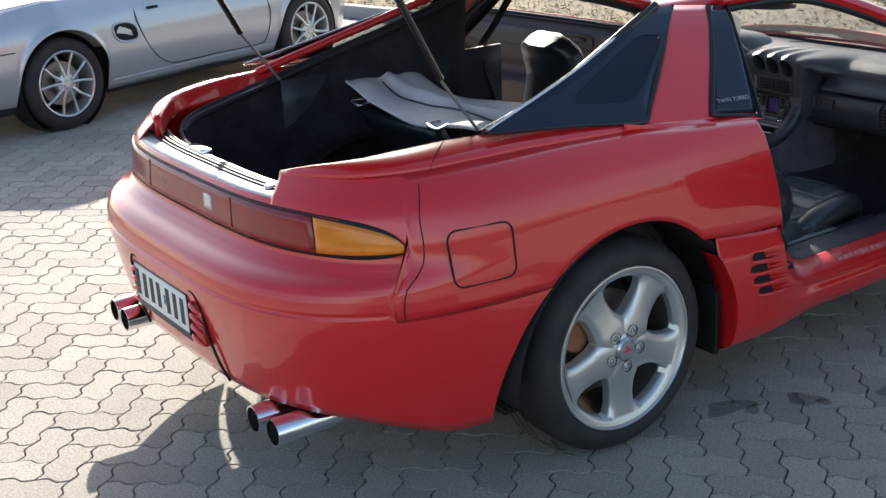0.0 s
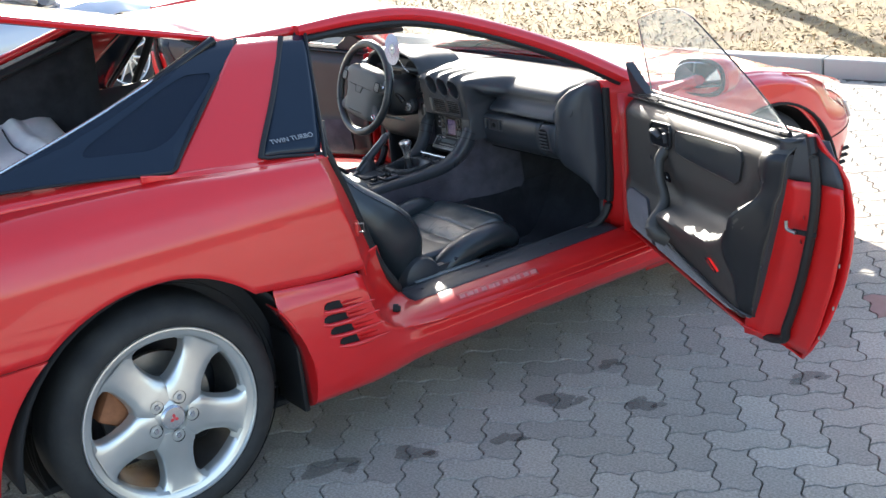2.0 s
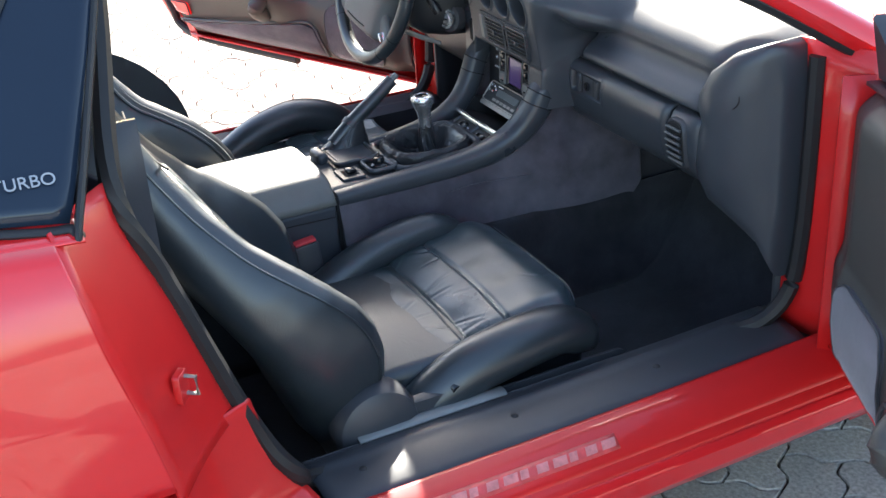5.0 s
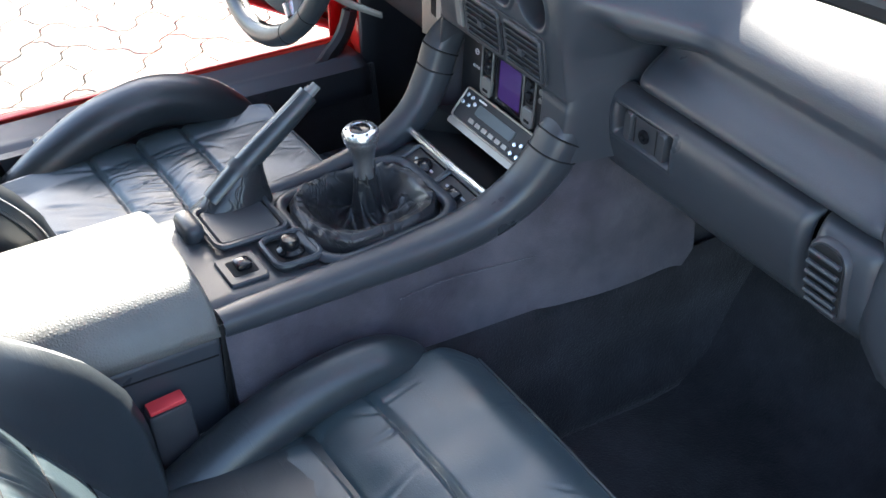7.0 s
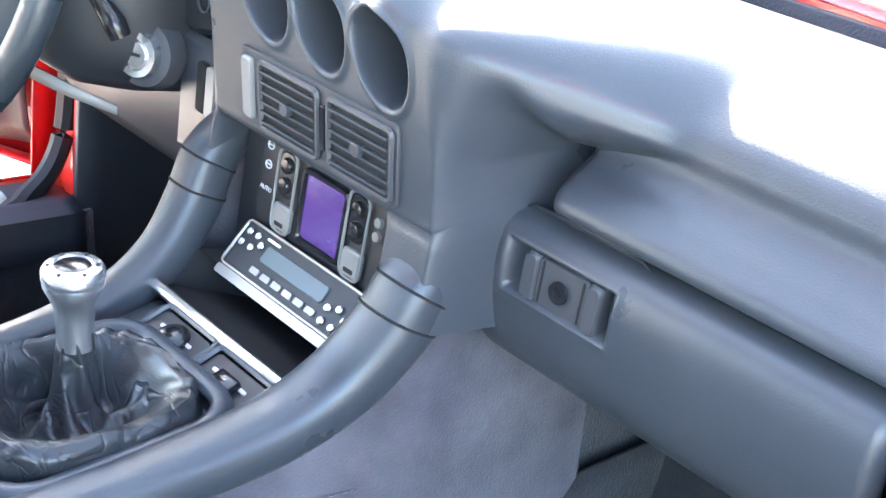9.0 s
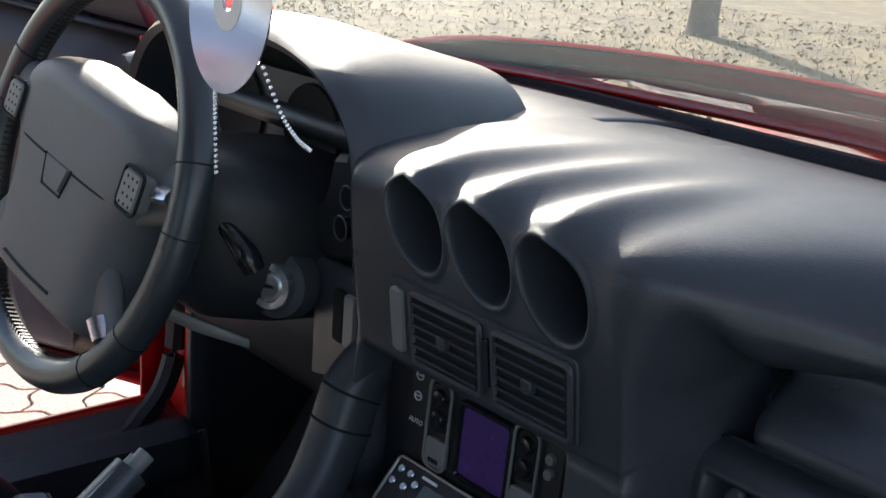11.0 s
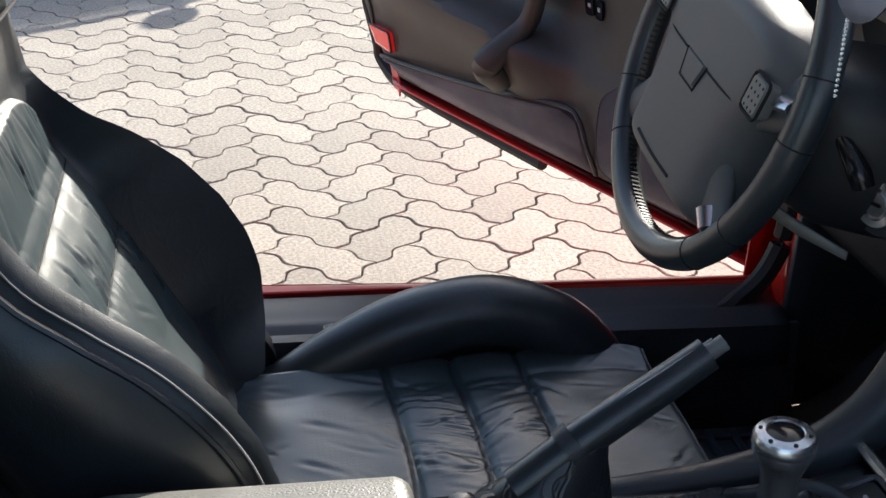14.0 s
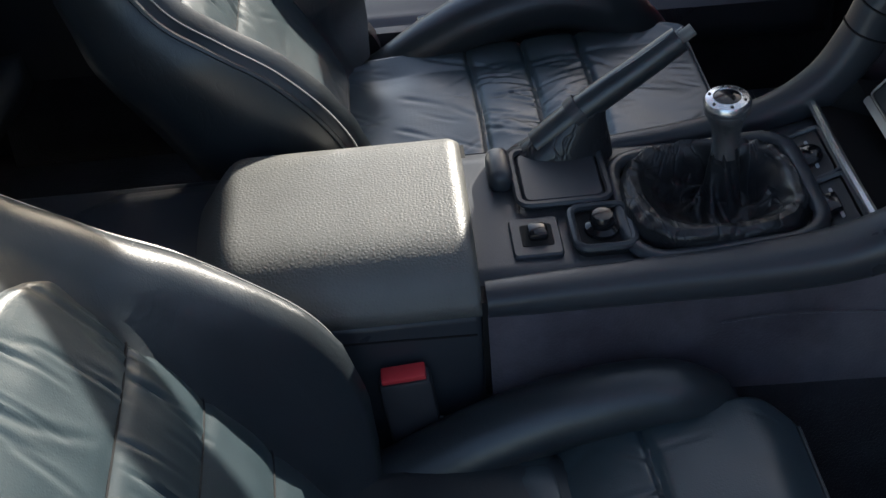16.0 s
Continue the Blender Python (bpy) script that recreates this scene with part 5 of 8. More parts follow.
# ---- front seats ----
def creases(p, q, seed, bands, count, slant, length, depth, width=0.0032):
    """Drawn folds in leather: short tapering furrows, laid over arrays of places p across and q along."""
    rnd = random.Random(seed)
    out = np.zeros_like(p)
    p0, p1 = float(p.min()), float(p.max())
    for q0, q1 in bands:
        for _ in range(count):
            a = rnd.uniform(p0, p1)
            b = rnd.choice((q0, q1)) if rnd.random() < 0.65 else rnd.uniform(q0, q1)
            t = math.radians(rnd.uniform(-slant, slant)) + (math.pi if b > (q0 + q1) / 2 else 0)
            l = rnd.uniform(0.45, 1.0) * length
            dx, dy = math.sin(t), math.cos(t)
            along = (p - a) * dx + (q - b) * dy
            bow = rnd.uniform(-2.5, 2.5)
            away = (p - a) * dy - (q - b) * dx + bow * along * along
            f = np.clip(along / l, 0, 1)
            taper = np.where(along < l, (1 - f) ** 0.7, 0.0) * np.clip((along + 0.012) / 0.022, 0, 1) ** 1.5
            w = width * rnd.uniform(0.7, 1.5)
            dip = np.exp(-(away / w) ** 2) - 0.45 * np.exp(-((np.abs(away) - 2.1 * w) / (1.3 * w)) ** 2)
            out = np.maximum(out, -9) + rnd.uniform(0.4, 1.0) * depth * taper * dip
    return out


SEAT_H = (0.0, 0.05, 0.10, 0.15, 0.20, 0.26, 0.32, 0.38, 0.46, 0.52, 0.57, 0.62, 0.68, 0.74, 0.79, 0.82)
SEAT_W = (0.196, 0.222, 0.240, 0.247, 0.248, 0.244, 0.230, 0.206, 0.174, 0.152, 0.139, 0.133, 0.136, 0.133, 0.112, 0.075)
SEAT_WING = (0.015, 0.045, 0.068, 0.078, 0.076, 0.060, 0.036, 0.012, -0.006, -0.012, -0.014, -0.012, -0.006, -0.006, -0.012, -0.02)


def build_seat(s):
    seat = new("front_seat")
    seat.parent = car
    tagged(seat, "black leather sports seat with creased pleated panels")
    cx = s * 0.392
    SEAMS = (1.145, 1.226, 1.309) if s > 0 else (1.216, 1.296, 1.376)
    front = 1.470 if s > 0 else 1.548
    half = 0.190 if s > 0 else 0.168

    NU, NV = 200, 110
    gu, gv = np.meshgrid(np.linspace(0, 1, NU + 1), np.linspace(0, 1, NV + 1), indexing="ij")
    gx, gy = (gv * 2 - 1) * half, 1.0 + (front - 1.0) * gu
    bands = list(zip(SEAMS, SEAMS[1:]))
    fold = creases(gx, gy - 0.008 * (1 - (gv * 2 - 1) ** 2), 11 + s, bands, 34 if s < 0 else 9, 38, 0.080, 0.0018, 0.0028)
    fold += creases(gx, gy, 31 + s, [(SEAMS[2], front - 0.03), (1.03, SEAMS[0])], 40 if s < 0 else 5, 45, 0.07, 0.0012, 0.0030)

    def cushion(u, v):
        x = lerp(-1, 1, v)
        y = lerp(1.00, front, u)
        z = float(np.interp(y, (1.0, 1.235, 1.312, 1.46), (0.392, 0.425, 0.448, 0.472))) if s > 0 else 0.380 + 0.030 * u
        z += 0.004 * math.sin(math.pi * v)
        z += 0.010 * max(0.0, abs(x) - 0.75) / 0.25 if s < 0 else -0.022 * ramp(x, 0.72, 1.0) ** 2
        bow = 0.008 * (1 - x * x)
        prev = 0.98
        for k, g in enumerate(SEAMS):
            gg = g + bow
            z -= 0.0050 * math.exp(-((y - gg) / 0.0045) ** 2)
            if prev < y - bow <= g:
                z += 0.0035 * math.sin(math.pi * (y - bow - prev) / (g - prev))
            prev = g
        z -= fold[int(round(u * NU)), int(round(v * NV))]
        z += 0.0025 * noise.noise(Vector((x * 3 + s * 7, y * 16, 1)))
        z -= 0.05 * ramp(u, 0.955, 1.0) ** 2 + (0.020 * ramp(u, 0.82, 1.0) ** 2 if s > 0 else 0.0)
        side = half - (0.022 if s < 0 else 0.045) * ramp(u, 0.86, 1.0) ** 2
        return Vector((cx + side * x, y, z))

    part("cushion", grid(cushion, NU, NV), LEATHER_FOLD, seat, thick=0.05, to=(cx, 1.25, 2))
    part("cushion_base", box(cx - 0.185, cx + 0.185, 0.97, front - 0.012, 0.235, 0.425 if s > 0 else 0.372, 0.02, 3), LEATHER, seat)
    part("front_piping", tube([cushion(0.962, v) + Vector((0, 0.002, 0.0005)) for v in (0.02, 0.1, 0.3, 0.5, 0.7, 0.9, 0.98)], 0.0022, 6, 40), LEATHER, seat)
    for k in (1, -1):
        xo = cx + k * 0.198
        low = 0.0 if k == s else 0.030
        line = [(xo - k * 0.025, 0.985, 0.335), (xo - k * 0.01, 1.08, 0.345 - low * 0.4), (xo, 1.17, 0.385 - low), (xo + k * 0.004, 1.25, 0.418 - low), (xo + k * 0.006, 1.345, 0.434 - low), (xo - k * 0.002, 1.43, 0.417 - low), (xo - k * 0.016, 1.485, 0.380 - low), (xo - k * 0.03, 1.515, 0.345)]
        girth = [0.03, 0.040, 0.052, 0.058, 0.060, 0.055, 0.044, 0.022]
        if k < 0 < s:
            line = [(0.212, 0.985, 0.355), (0.200, 1.07, 0.385), (0.190, 1.15, 0.418), (0.184, 1.22, 0.442), (0.182, 1.29, 0.456), (0.183, 1.345, 0.458), (0.186, 1.385, 0.442), (0.192, 1.408, 0.410)]
            girth = [0.028, 0.036, 0.038, 0.037, 0.036, 0.034, 0.028, 0.012]
        elif k < 0 and s < 0:
            slim = [0.026, 0.032, 0.040, 0.044, 0.045, 0.042, 0.034, 0.018]
            line = [(x, y, z + a - b) for (x, y, z), a, b in zip(line, girth, slim)]
            girth = slim
        elif k > 0 and s > 0:
            line = [(x + 0.012, y - 0.05 * ramp(y, 1.0, 1.3), z - 0.012 + 0.028 * ramp(y, 1.3, 1.5)) for x, y, z in line]
            girth = [0.03, 0.040, 0.046, 0.048, 0.048, 0.045, 0.040, 0.022]
        part("side_bolster", tube(line, girth, 20, 60, flat=1.0), LEATHER, seat)
    lean = radians(29)
    up = Vector((0, -math.sin(lean), math.cos(lean)))
    fw = Vector((0, math.cos(lean), math.sin(lean)))
    base = Vector((cx, 1.045, 0.385))
    # the driver's head part stands lower than the passenger's
    tall = 0.82 if s > 0 else 0.71
    span = lambda h: h if s > 0 or h < 0.38 else 0.38 + (h - 0.38) / 0.75
    wide = lambda h: float(np.interp(span(h), SEAT_H, SEAT_W)) + (0.016 * ramp(span(h), 0.40, 0.50) if s < 0 else 0.0)
    wing = lambda h: float(np.interp(span(h), SEAT_H, SEAT_WING)) + bend(h) + (0.022 * (1 - ramp(h, 0.28, 0.46)) if s < 0 else 0.0)
    bend = lambda h: float(np.interp(h, (0.36, 0.44, 0.50, 0.56, 0.64, 0.71), (0.0, 0.022, 0.055, 0.085, 0.105, 0.105))) if s < 0 else 0.0
    mid = lambda h: bend(h) + float(np.interp(span(h), (0, 0.1, 0.3, 0.5, 0.57, 0.64, 0.72, 0.80), (0.0, 0.0, -0.008, -0.020, -0.024, -0.018, -0.006, -0.015)))
    # the tunnel side of the upper back is fuller than the door side
    full = lambda h, k: wide(h) + (float(np.interp(h, (0.26, 0.34, 0.42, 0.50, 0.58, 0.66), (0.0, 0.016, 0.030, 0.032, 0.020, 0.0))) if k * s < 0 else 0.0)
    rings = []
    NH = 60
    for i in range(NH + 1):
        h = tall * i / NH
        g, m = wing(h), mid(h)
        th = 0.125 - 0.05 * h
        ring = []
        for q in range(25):
            x = lerp(-1, 1, q / 24)
            x = math.copysign(abs(x) ** 0.85, x)
            w = full(h, x)
            a = abs(x) * w
            flat = min(0.138, w * 0.70) if s > 0 else min(0.174, w * 0.76)
            d = m if a < flat else lerp(m, g, ramp(a, flat, w - 0.034))
            if a > w - 0.034:
                d -= 0.030 * ((a - w + 0.034) / 0.034) ** 2.2
            d += 0.0012 * noise.noise(Vector((x * 4, h * 22, s))) * (h > 0.02)
            ring.append(base + up * h + fw * d + Vector((x * w, 0, 0)))
        for x, d in ((1.02, -0.05), (0.99, -0.085), (0.88, -th), (0.45, -th - 0.012), (-0.45, -th - 0.012), (-0.88, -th), (-0.99, -0.085), (-1.02, -0.05)):
            ring.append(base + up * h + fw * (d + 0.25 * (g - bend(h)) + bend(h)) + Vector((x * full(h, x), 0, 0)))
        rings.append(ring)
    back = part("backrest", loft(rings), LEATHER, seat, sharp=60)

    gh = 0.015 + 0.46 * gu
    pull = creases((gv * 2 - 1) * 0.14, gh, 51 + s, [(0.245, 0.335)], 22, 12, 0.085, 0.0026, 0.0028)
    pull += creases((gv * 2 - 1) * 0.14, gh, 71 + s, [(0.335, 0.465)], 18, 10, 0.13, 0.0022, 0.0028)
    pull += creases((gv * 2 - 1) * 0.14, gh, 91 + s, [(0.03, 0.155), (0.155, 0.245)], 4, 40, 0.06, 0.0012, 0.004)

    SEWN = (0.155, 0.245, 0.335) if s > 0 else (0.245, 0.335)

    def insert(u, v):
        x = lerp(-1, 1, v)
        h = lerp(0.015, (0.475 if s > 0 else 0.445) - 0.05 * x ** 4, u)
        w = min(0.142, wide(h) * 0.74) if s > 0 else min(0.178, wide(h) * 0.79)
        d = mid(h) + 0.0055 - 0.008 * abs(x) ** 8
        d -= 0.012 * ramp(u, 0.955, 1.0) ** 2
        for g in SEWN:
            d -= 0.0012 * math.exp(-((h - g) / 0.009) ** 2)
        for a, b, amp in ((0.155, 0.245, 0.001), (0.245, 0.335, 0.0055), (0.335, 0.47, 0.0048)):
            if a < h < b:
                e = math.sin(math.pi * (h - a) / (b - a))
                d += 0.0022 * e
        d += 0.0010 * noise.noise(Vector((x * 5, h * 30, 4 + s))) - pull[int(round(u * NU)), int(round(v * NV))]
        return base + up * h + fw * d + Vector((w * x, 0, 0))

    part("back_insert", grid(insert, NU, NV), LEATHER_FOLD, seat, thick=0.008, to=base + fw * 3 + up)
    for g in SEWN:
        part("insert_seam", tube([base + up * g + Vector((x * (min(0.138, wide(g) * 0.72) if s > 0 else min(0.174, wide(g) * 0.77)), 0, 0)) + fw * (mid(g) + 0.0046 - 0.006 * abs(x) ** 8) for x in (-1, -0.9, -0.5, 0, 0.5, 0.9, 1)], 0.0011, 5, 24), DARK, back)
    for k in (1, -1):
        part("back_piping", tube([base + up * h + Vector((k * (full(h, k) - 0.003), 0, 0)) + fw * (wing(h) - 0.022) for h in (0.02, 0.06, 0.10, 0.15, 0.2, 0.26, 0.32, 0.38, 0.46, 0.52, 0.57, 0.62, 0.66, 0.70)], 0.0016 if k == s else 0.0032, 6, 60), LEATHER, back)
        if k != s:
            part("back_stitch", tube([base + up * h + Vector((k * (full(h, k) - 0.012), 0, 0)) + fw * (wing(h) - 0.0105) for h in (0.02, 0.06, 0.10, 0.15, 0.2, 0.26, 0.32, 0.38, 0.46, 0.52, 0.57)], 0.0010, 5, 60), THREAD, back)
    part("head_seam", tube([base + up * (0.545 if s > 0 else 0.50) + Vector((x * 0.142, 0, 0)) + fw * (mid(0.545 if s > 0 else 0.50) + 0.003 + 0.012 * x * x) for x in (-0.98, -0.5, 0, 0.5, 0.98)], 0.0022, 6, 20), DARK, back)
    # recliner cover and lever on the door side
    part("recliner_cover", disc_ring([(0.0, 0.026), (0.050, 0.024), (0.068, 0.015), (0.074, 0.0), (0.074, -0.03)], 32, frame_matrix((cx + s * 0.238, 1.02, 0.375), (0, 1, 0), (0, 0, s))), PLASTIC, seat)
    part("seat_lever", slab(round_rect(1.035, 1.175, 0.372, 0.402, 0.010, 3), lambda a, b, d: Vector((cx + s * (0.250 - d), a, b)), 0.02, 0.005), PLASTIC, seat)
    part("lever_grip", slab(round_rect(1.15, 1.178, 0.378, 0.414, 0.008, 3), lambda a, b, d: Vector((cx + s * (0.256 - d), a, b)), 0.03, 0.005), GLOSS, seat)
    # belt stalk on the tunnel side
    stalk = part("belt_stalk", box(-0.012, 0.012, -0.026, 0.026, -0.11, 0.06, 0.006, 2, pose(cx - s * 0.244, 1.094, 0.424, 5, 0, 0)), PLASTIC, seat)
    part("release_button", box(-0.010, 0.010, -0.022, 0.022, 0.0595, 0.066, 0.002, 2, pose(cx - s * 0.244, 1.094, 0.424, 5, 0, 0)), BUCKLE_RED, stalk, "red belt release button")
    return seat


build_seat(1)
build_seat(-1)

# ---- centre console ----
def console_z(y):
    return float(np.interp(y, (0.60, 0.80, 1.20, 1.36, 1.50, 1.58, 1.66), (0.50, 0.548, 0.556, 0.552, 0.552, 0.57, 0.59)))


def sleeve(path, bulk, n=70, sides=22, power=2.6):
    """A rounded arm along a line, its sides level across the car; bulk: (half width, half height) at each place."""
    line = spline(path, n)
    rings = []
    for i, p in enumerate(line):
        d = (line[min(i + 1, n)] - line[max(i - 1, 0)]).normalized()
        sx = Vector((1, 0, 0))
        tp = sx.cross(d).normalized()
        k = i / n * (len(bulk) - 1)
        rx = float(np.interp(k, range(len(bulk)), [b[0] for b in bulk]))
        ry = float(np.interp(k, range(len(bulk)), [b[1] for b in bulk]))
        ring = []
        for q in range(sides):
            t = 2 * math.pi * q / sides
            c, sn = math.cos(t), math.sin(t)
            ring.append(p + sx * (rx * math.copysign(abs(c) ** (2 / power), c)) + tp * (ry * math.copysign(abs(sn) ** (2 / power), sn)))
        rings.append(ring)
    return rings


console = new("console")
console.parent = car
tagged(console, "dark grey console with gear lever, handbrake and switches")
part("console_body", grid(lambda u, v: (lambda y, t: Vector((0.118 * (1 if t > 0 else -1) * min(1, abs(t) * 1.9) if abs(t) < 0.53 else math.copysign(0.118 + 0.022 * (abs(t) - 0.53) / 0.47, t), y, console_z(y) - (0.012 * max(0, abs(t) - 0.40) / 0.13 if abs(t) < 0.53 else 0.012 + 0.30 * (abs(t) - 0.53) / 0.47) - (0.045 if abs(0.224 * t - 0.016) < 0.072 and abs(y - 1.42) < 0.086 else 0))))(lerp(0.62, 1.56, u), lerp(-1, 1, v)), 94, 60), TRIM, console, thick=0.004, to=(0, 1.2, 3))
SUEDE_TOP = lambda y: float(np.interp(y, (1.17, 1.40, 1.50, 1.58, 1.63, 1.69, 1.86), (0.535, 0.54, 0.555, 0.60, 0.66, 0.74, 0.74)))
for s in (1, -1):
    def suede(u, v):
        y = lerp(1.175, 1.868, u)
        low = 0.390 - 0.012 * ramp(y, 1.60, 1.78) + 0.050 * ramp(y, 1.795, 1.868) ** 2
        x = 0.128 + 0.034 * v + 0.012 * ramp(y, 1.5, 1.86) + 0.0012 * noise.noise(Vector((y * 9, v * 4, s)))
        x -= 0.010 * ramp(v, 0.975, 1.0) ** 2 + 0.012 * ramp(u, 0.982, 1.0) ** 2
        return Vector((s * x, y, lerp(SUEDE_TOP(y), low, v)))

    part("console_side", grid(suede, 90, 50), SUEDE, console, "grey suede side panel")
    part("tunnel_front", grid(lambda u, v: Vector((s * (0.118 + 0.034 * v), lerp(1.70, 2.07, u), lerp(0.72, 0.36, v))), 12, 10), CARPET, console, thick=0.004, to=(s * 2, 1.5, 0.6))
    part("suede_seam", tube([(s * 0.1405, 1.40, 0.505), (s * 0.143, 1.46, 0.511), (s * 0.1455, 1.53, 0.507), (s * 0.147, 1.60, 0.500)], 0.0008, 5, 20), SUEDE, console)
    part("tunnel_carpet", grid(lambda u, v: Vector((s * (0.157 + 0.012 * ramp(u, 0.3, 1.0) + 0.055 * v ** 1.3 + 0.008 * math.sin(math.pi * min(1, v * 2))), lerp(1.10, 2.05, u), lerp(0.425, 0.21, v) + 0.004 * math.sin(9 * u))), 30, 10), CARPET, console, thick=0.006, to=(s * 2, 1.5, 0.8))
    path = [(s * 0.112, 1.176, 0.540), (s * 0.113, 1.25, 0.543), (s * 0.115, 1.35, 0.547), (s * 0.119, 1.44, 0.553), (s * 0.126, 1.52, 0.568), (s * 0.134, 1.576, 0.598), (s * 0.143, 1.611, 0.640), (s * 0.147, 1.629, 0.676), (s * 0.146, 1.650, 0.700), (s * 0.145, 1.680, 0.722)]
    bulk = [(0.018, 0.016), (0.020, 0.018), (0.022, 0.020), (0.025, 0.022), (0.028, 0.024), (0.030, 0.026), (0.031, 0.028), (0.030, 0.0275), (0.026, 0.022), (0.018, 0.014)]
    if s < 0:
        # the driver's side arm is slimmer and lies lower
        path = [(x * 0.94, y, z - 0.010 * (1 - ramp(z, 0.62, 0.70))) for x, y, z in path]
        bulk = [(a * lerp(0.62, 0.85, k / 9), b * 0.9) for k, (a, b) in enumerate(bulk)]
    arm = sleeve(path, bulk)
    part("console_arm", loft(arm), TRIM, console, sharp=60)
    for k in (49, 54):
        ring = arm[k]
        mid_p = sum(ring, Vector()) / len(ring)
        part("arm_joint", tube([mid_p + (p - mid_p) * 1.004 for p in ring], 0.0013, 5, smooth=False, loop=True), DARK, console)
def lid_sheet(u, v):
    t = lerp(-1, 1, v)
    w = 0.130 * (1 - 0.24 * (1 - ramp(u, 0.0, 0.22)))
    z = 0.594 - 0.052 * abs(t) ** 5 - 0.006 * t * t
    z -= 0.056 * (1 - ramp(u, -0.05, 0.18)) + 0.010 * ramp(u, 0.955, 1.0) ** 2 * (1 - abs(t) ** 4)
    return Vector((w * math.copysign(abs(t) ** 0.8, t), lerp(0.885, 1.170, u), z))


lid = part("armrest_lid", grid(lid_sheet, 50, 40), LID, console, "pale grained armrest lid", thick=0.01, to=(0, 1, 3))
part("console_box", box(-0.130, 0.130, 0.62, 1.170, 0.20, 0.536, 0.008, 3), TRIM, console)
part("box_seam", tube([(0.1305, 1.164, 0.512), (0.1305, 1.016, 0.516), (0.1305, 0.80, 0.514)], 0.0012, 5, 12), DARK, console)
part("console_joint", box(-0.127, 0.127, 1.170, 1.177, 0.22, 0.550), DARK, console)
part("lid_catch", box(-0.085, -0.03, 1.196, 1.222, 0.550, 0.578, 0.010, 3), TRIM, console)


def top(a, b, d, z0=0.559):
    return Vector((a, b, z0 - d))


ash = part("ashtray", slab(round_rect(-0.080, 0.002, 1.228, 1.312, 0.008, 3), lambda a, b, d: top(a, b, d, 0.566), 0.012, 0.003), PLASTIC, console, "sliding ashtray cover")
part("ashtray_rim", tube([top(a, b, 0, 0.565) for a, b in round_rect(-0.085, 0.007, 1.223, 1.317, 0.012, 3)], 0.004, 6, smooth=False, loop=True), PLASTIC, ash)
sw = part("lamp_switch", slab(round_rect(0.020, 0.078, 1.208, 1.258, 0.004, 2), lambda a, b, d: top(a, b, d, 0.5605), 0.006, 0.002), TRIM, console)
part("switch_well", slab(round_rect(0.032, 0.065, 1.218, 1.250, 0.003, 2), lambda a, b, d: top(a, b, d, 0.5612), 0.001, 0.0004), DARK, sw)
part("rocker", box(0.038, 0.059, 1.225, 1.245, 0.560, 0.570, 0.004), GLOSS, sw)
mk = part("mirror_switch", slab(round_rect(0.014, 0.080, 1.270, 1.330, 0.012, 3), lambda a, b, d: top(a, b, d, 0.558), 0.006, 0.003), DARK, console)
part("switch_rim", tube([top(a, b, 0, 0.563) for a, b in round_rect(0.015, 0.079, 1.271, 1.329, 0.012, 3)], 0.0045, 8, smooth=False, loop=True), TRIM, mk)
part("switch_knob", disc_ring([(0.0, 0.020), (0.010, 0.019), (0.0125, 0.014), (0.0115, 0.006), (0.017, 0.003), (0.018, 0.0)], 24, Matrix.Translation((0.046, 1.300, 0.559))), GLOSS, mk)
# gear lever: padded surround, gathered gaiter, shaft and knob
GX, GY = 0.016, 1.420
part("gaiter_frame", tube([Vector((GX + a, GY + b, 0.558 + 0.012 * ramp(b, 0.0, 0.09))) for a, b in round_rect(-0.082, 0.082, -0.095, 0.095, 0.035, 5)], 0.009, 10, smooth=False, loop=True, flat=0.8), TRIM, console)
G_R = (1.15, 1.16, 1.13, 1.05, 0.95, 0.84, 0.70, 0.54, 0.39, 0.29, 0.25, 0.22, 0.20)
G_Z = (0.552, 0.564, 0.575, 0.581, 0.579, 0.568, 0.551, 0.538, 0.535, 0.547, 0.565, 0.585, 0.604)


def gaiter(u, v):
    t = 2 * math.pi * u
    k = v * (len(G_R) - 1)
    r = float(np.interp(k, range(len(G_R)), G_R))
    z = float(np.interp(k, range(len(G_R)), G_Z))
    edge = math.exp(-((k - 2.6) / 1.4) ** 2)
    t2 = t + 0.10 * noise.noise(Vector((3 * math.cos(t), 3 * math.sin(t), 2)))
    z += edge * (0.0012 * math.sin(26 * t2) * ramp(math.cos(t - 3.3), -0.5, 0.4) + 0.005 * noise.noise(Vector((5 * math.cos(t), 5 * math.sin(t), 7))))
    deep = ramp(k, 4, 8)
    r *= 1 + 0.06 * deep * math.sin(7 * t + 1.4 * k) + 0.05 * noise.noise(Vector((3 * math.cos(t), 3 * math.sin(t), 0.7 * k)))
    z += 0.006 * deep * math.sin(5 * t + 2 * k)
    cxx, cyy = lerp(GX, -0.010, ramp(k, 3, 11)), lerp(GY, 1.436, ramp(k, 3, 11))
    ex = lerp(0.7, 1.0, ramp(k, 3, 8))
    return Vector((cxx + 0.068 * r * math.copysign(abs(math.cos(t)) ** ex, math.cos(t)), cyy + lerp(0.080, 0.068, ramp(k, 4, 9)) * r * math.copysign(abs(math.sin(t)) ** ex, math.sin(t)), z))


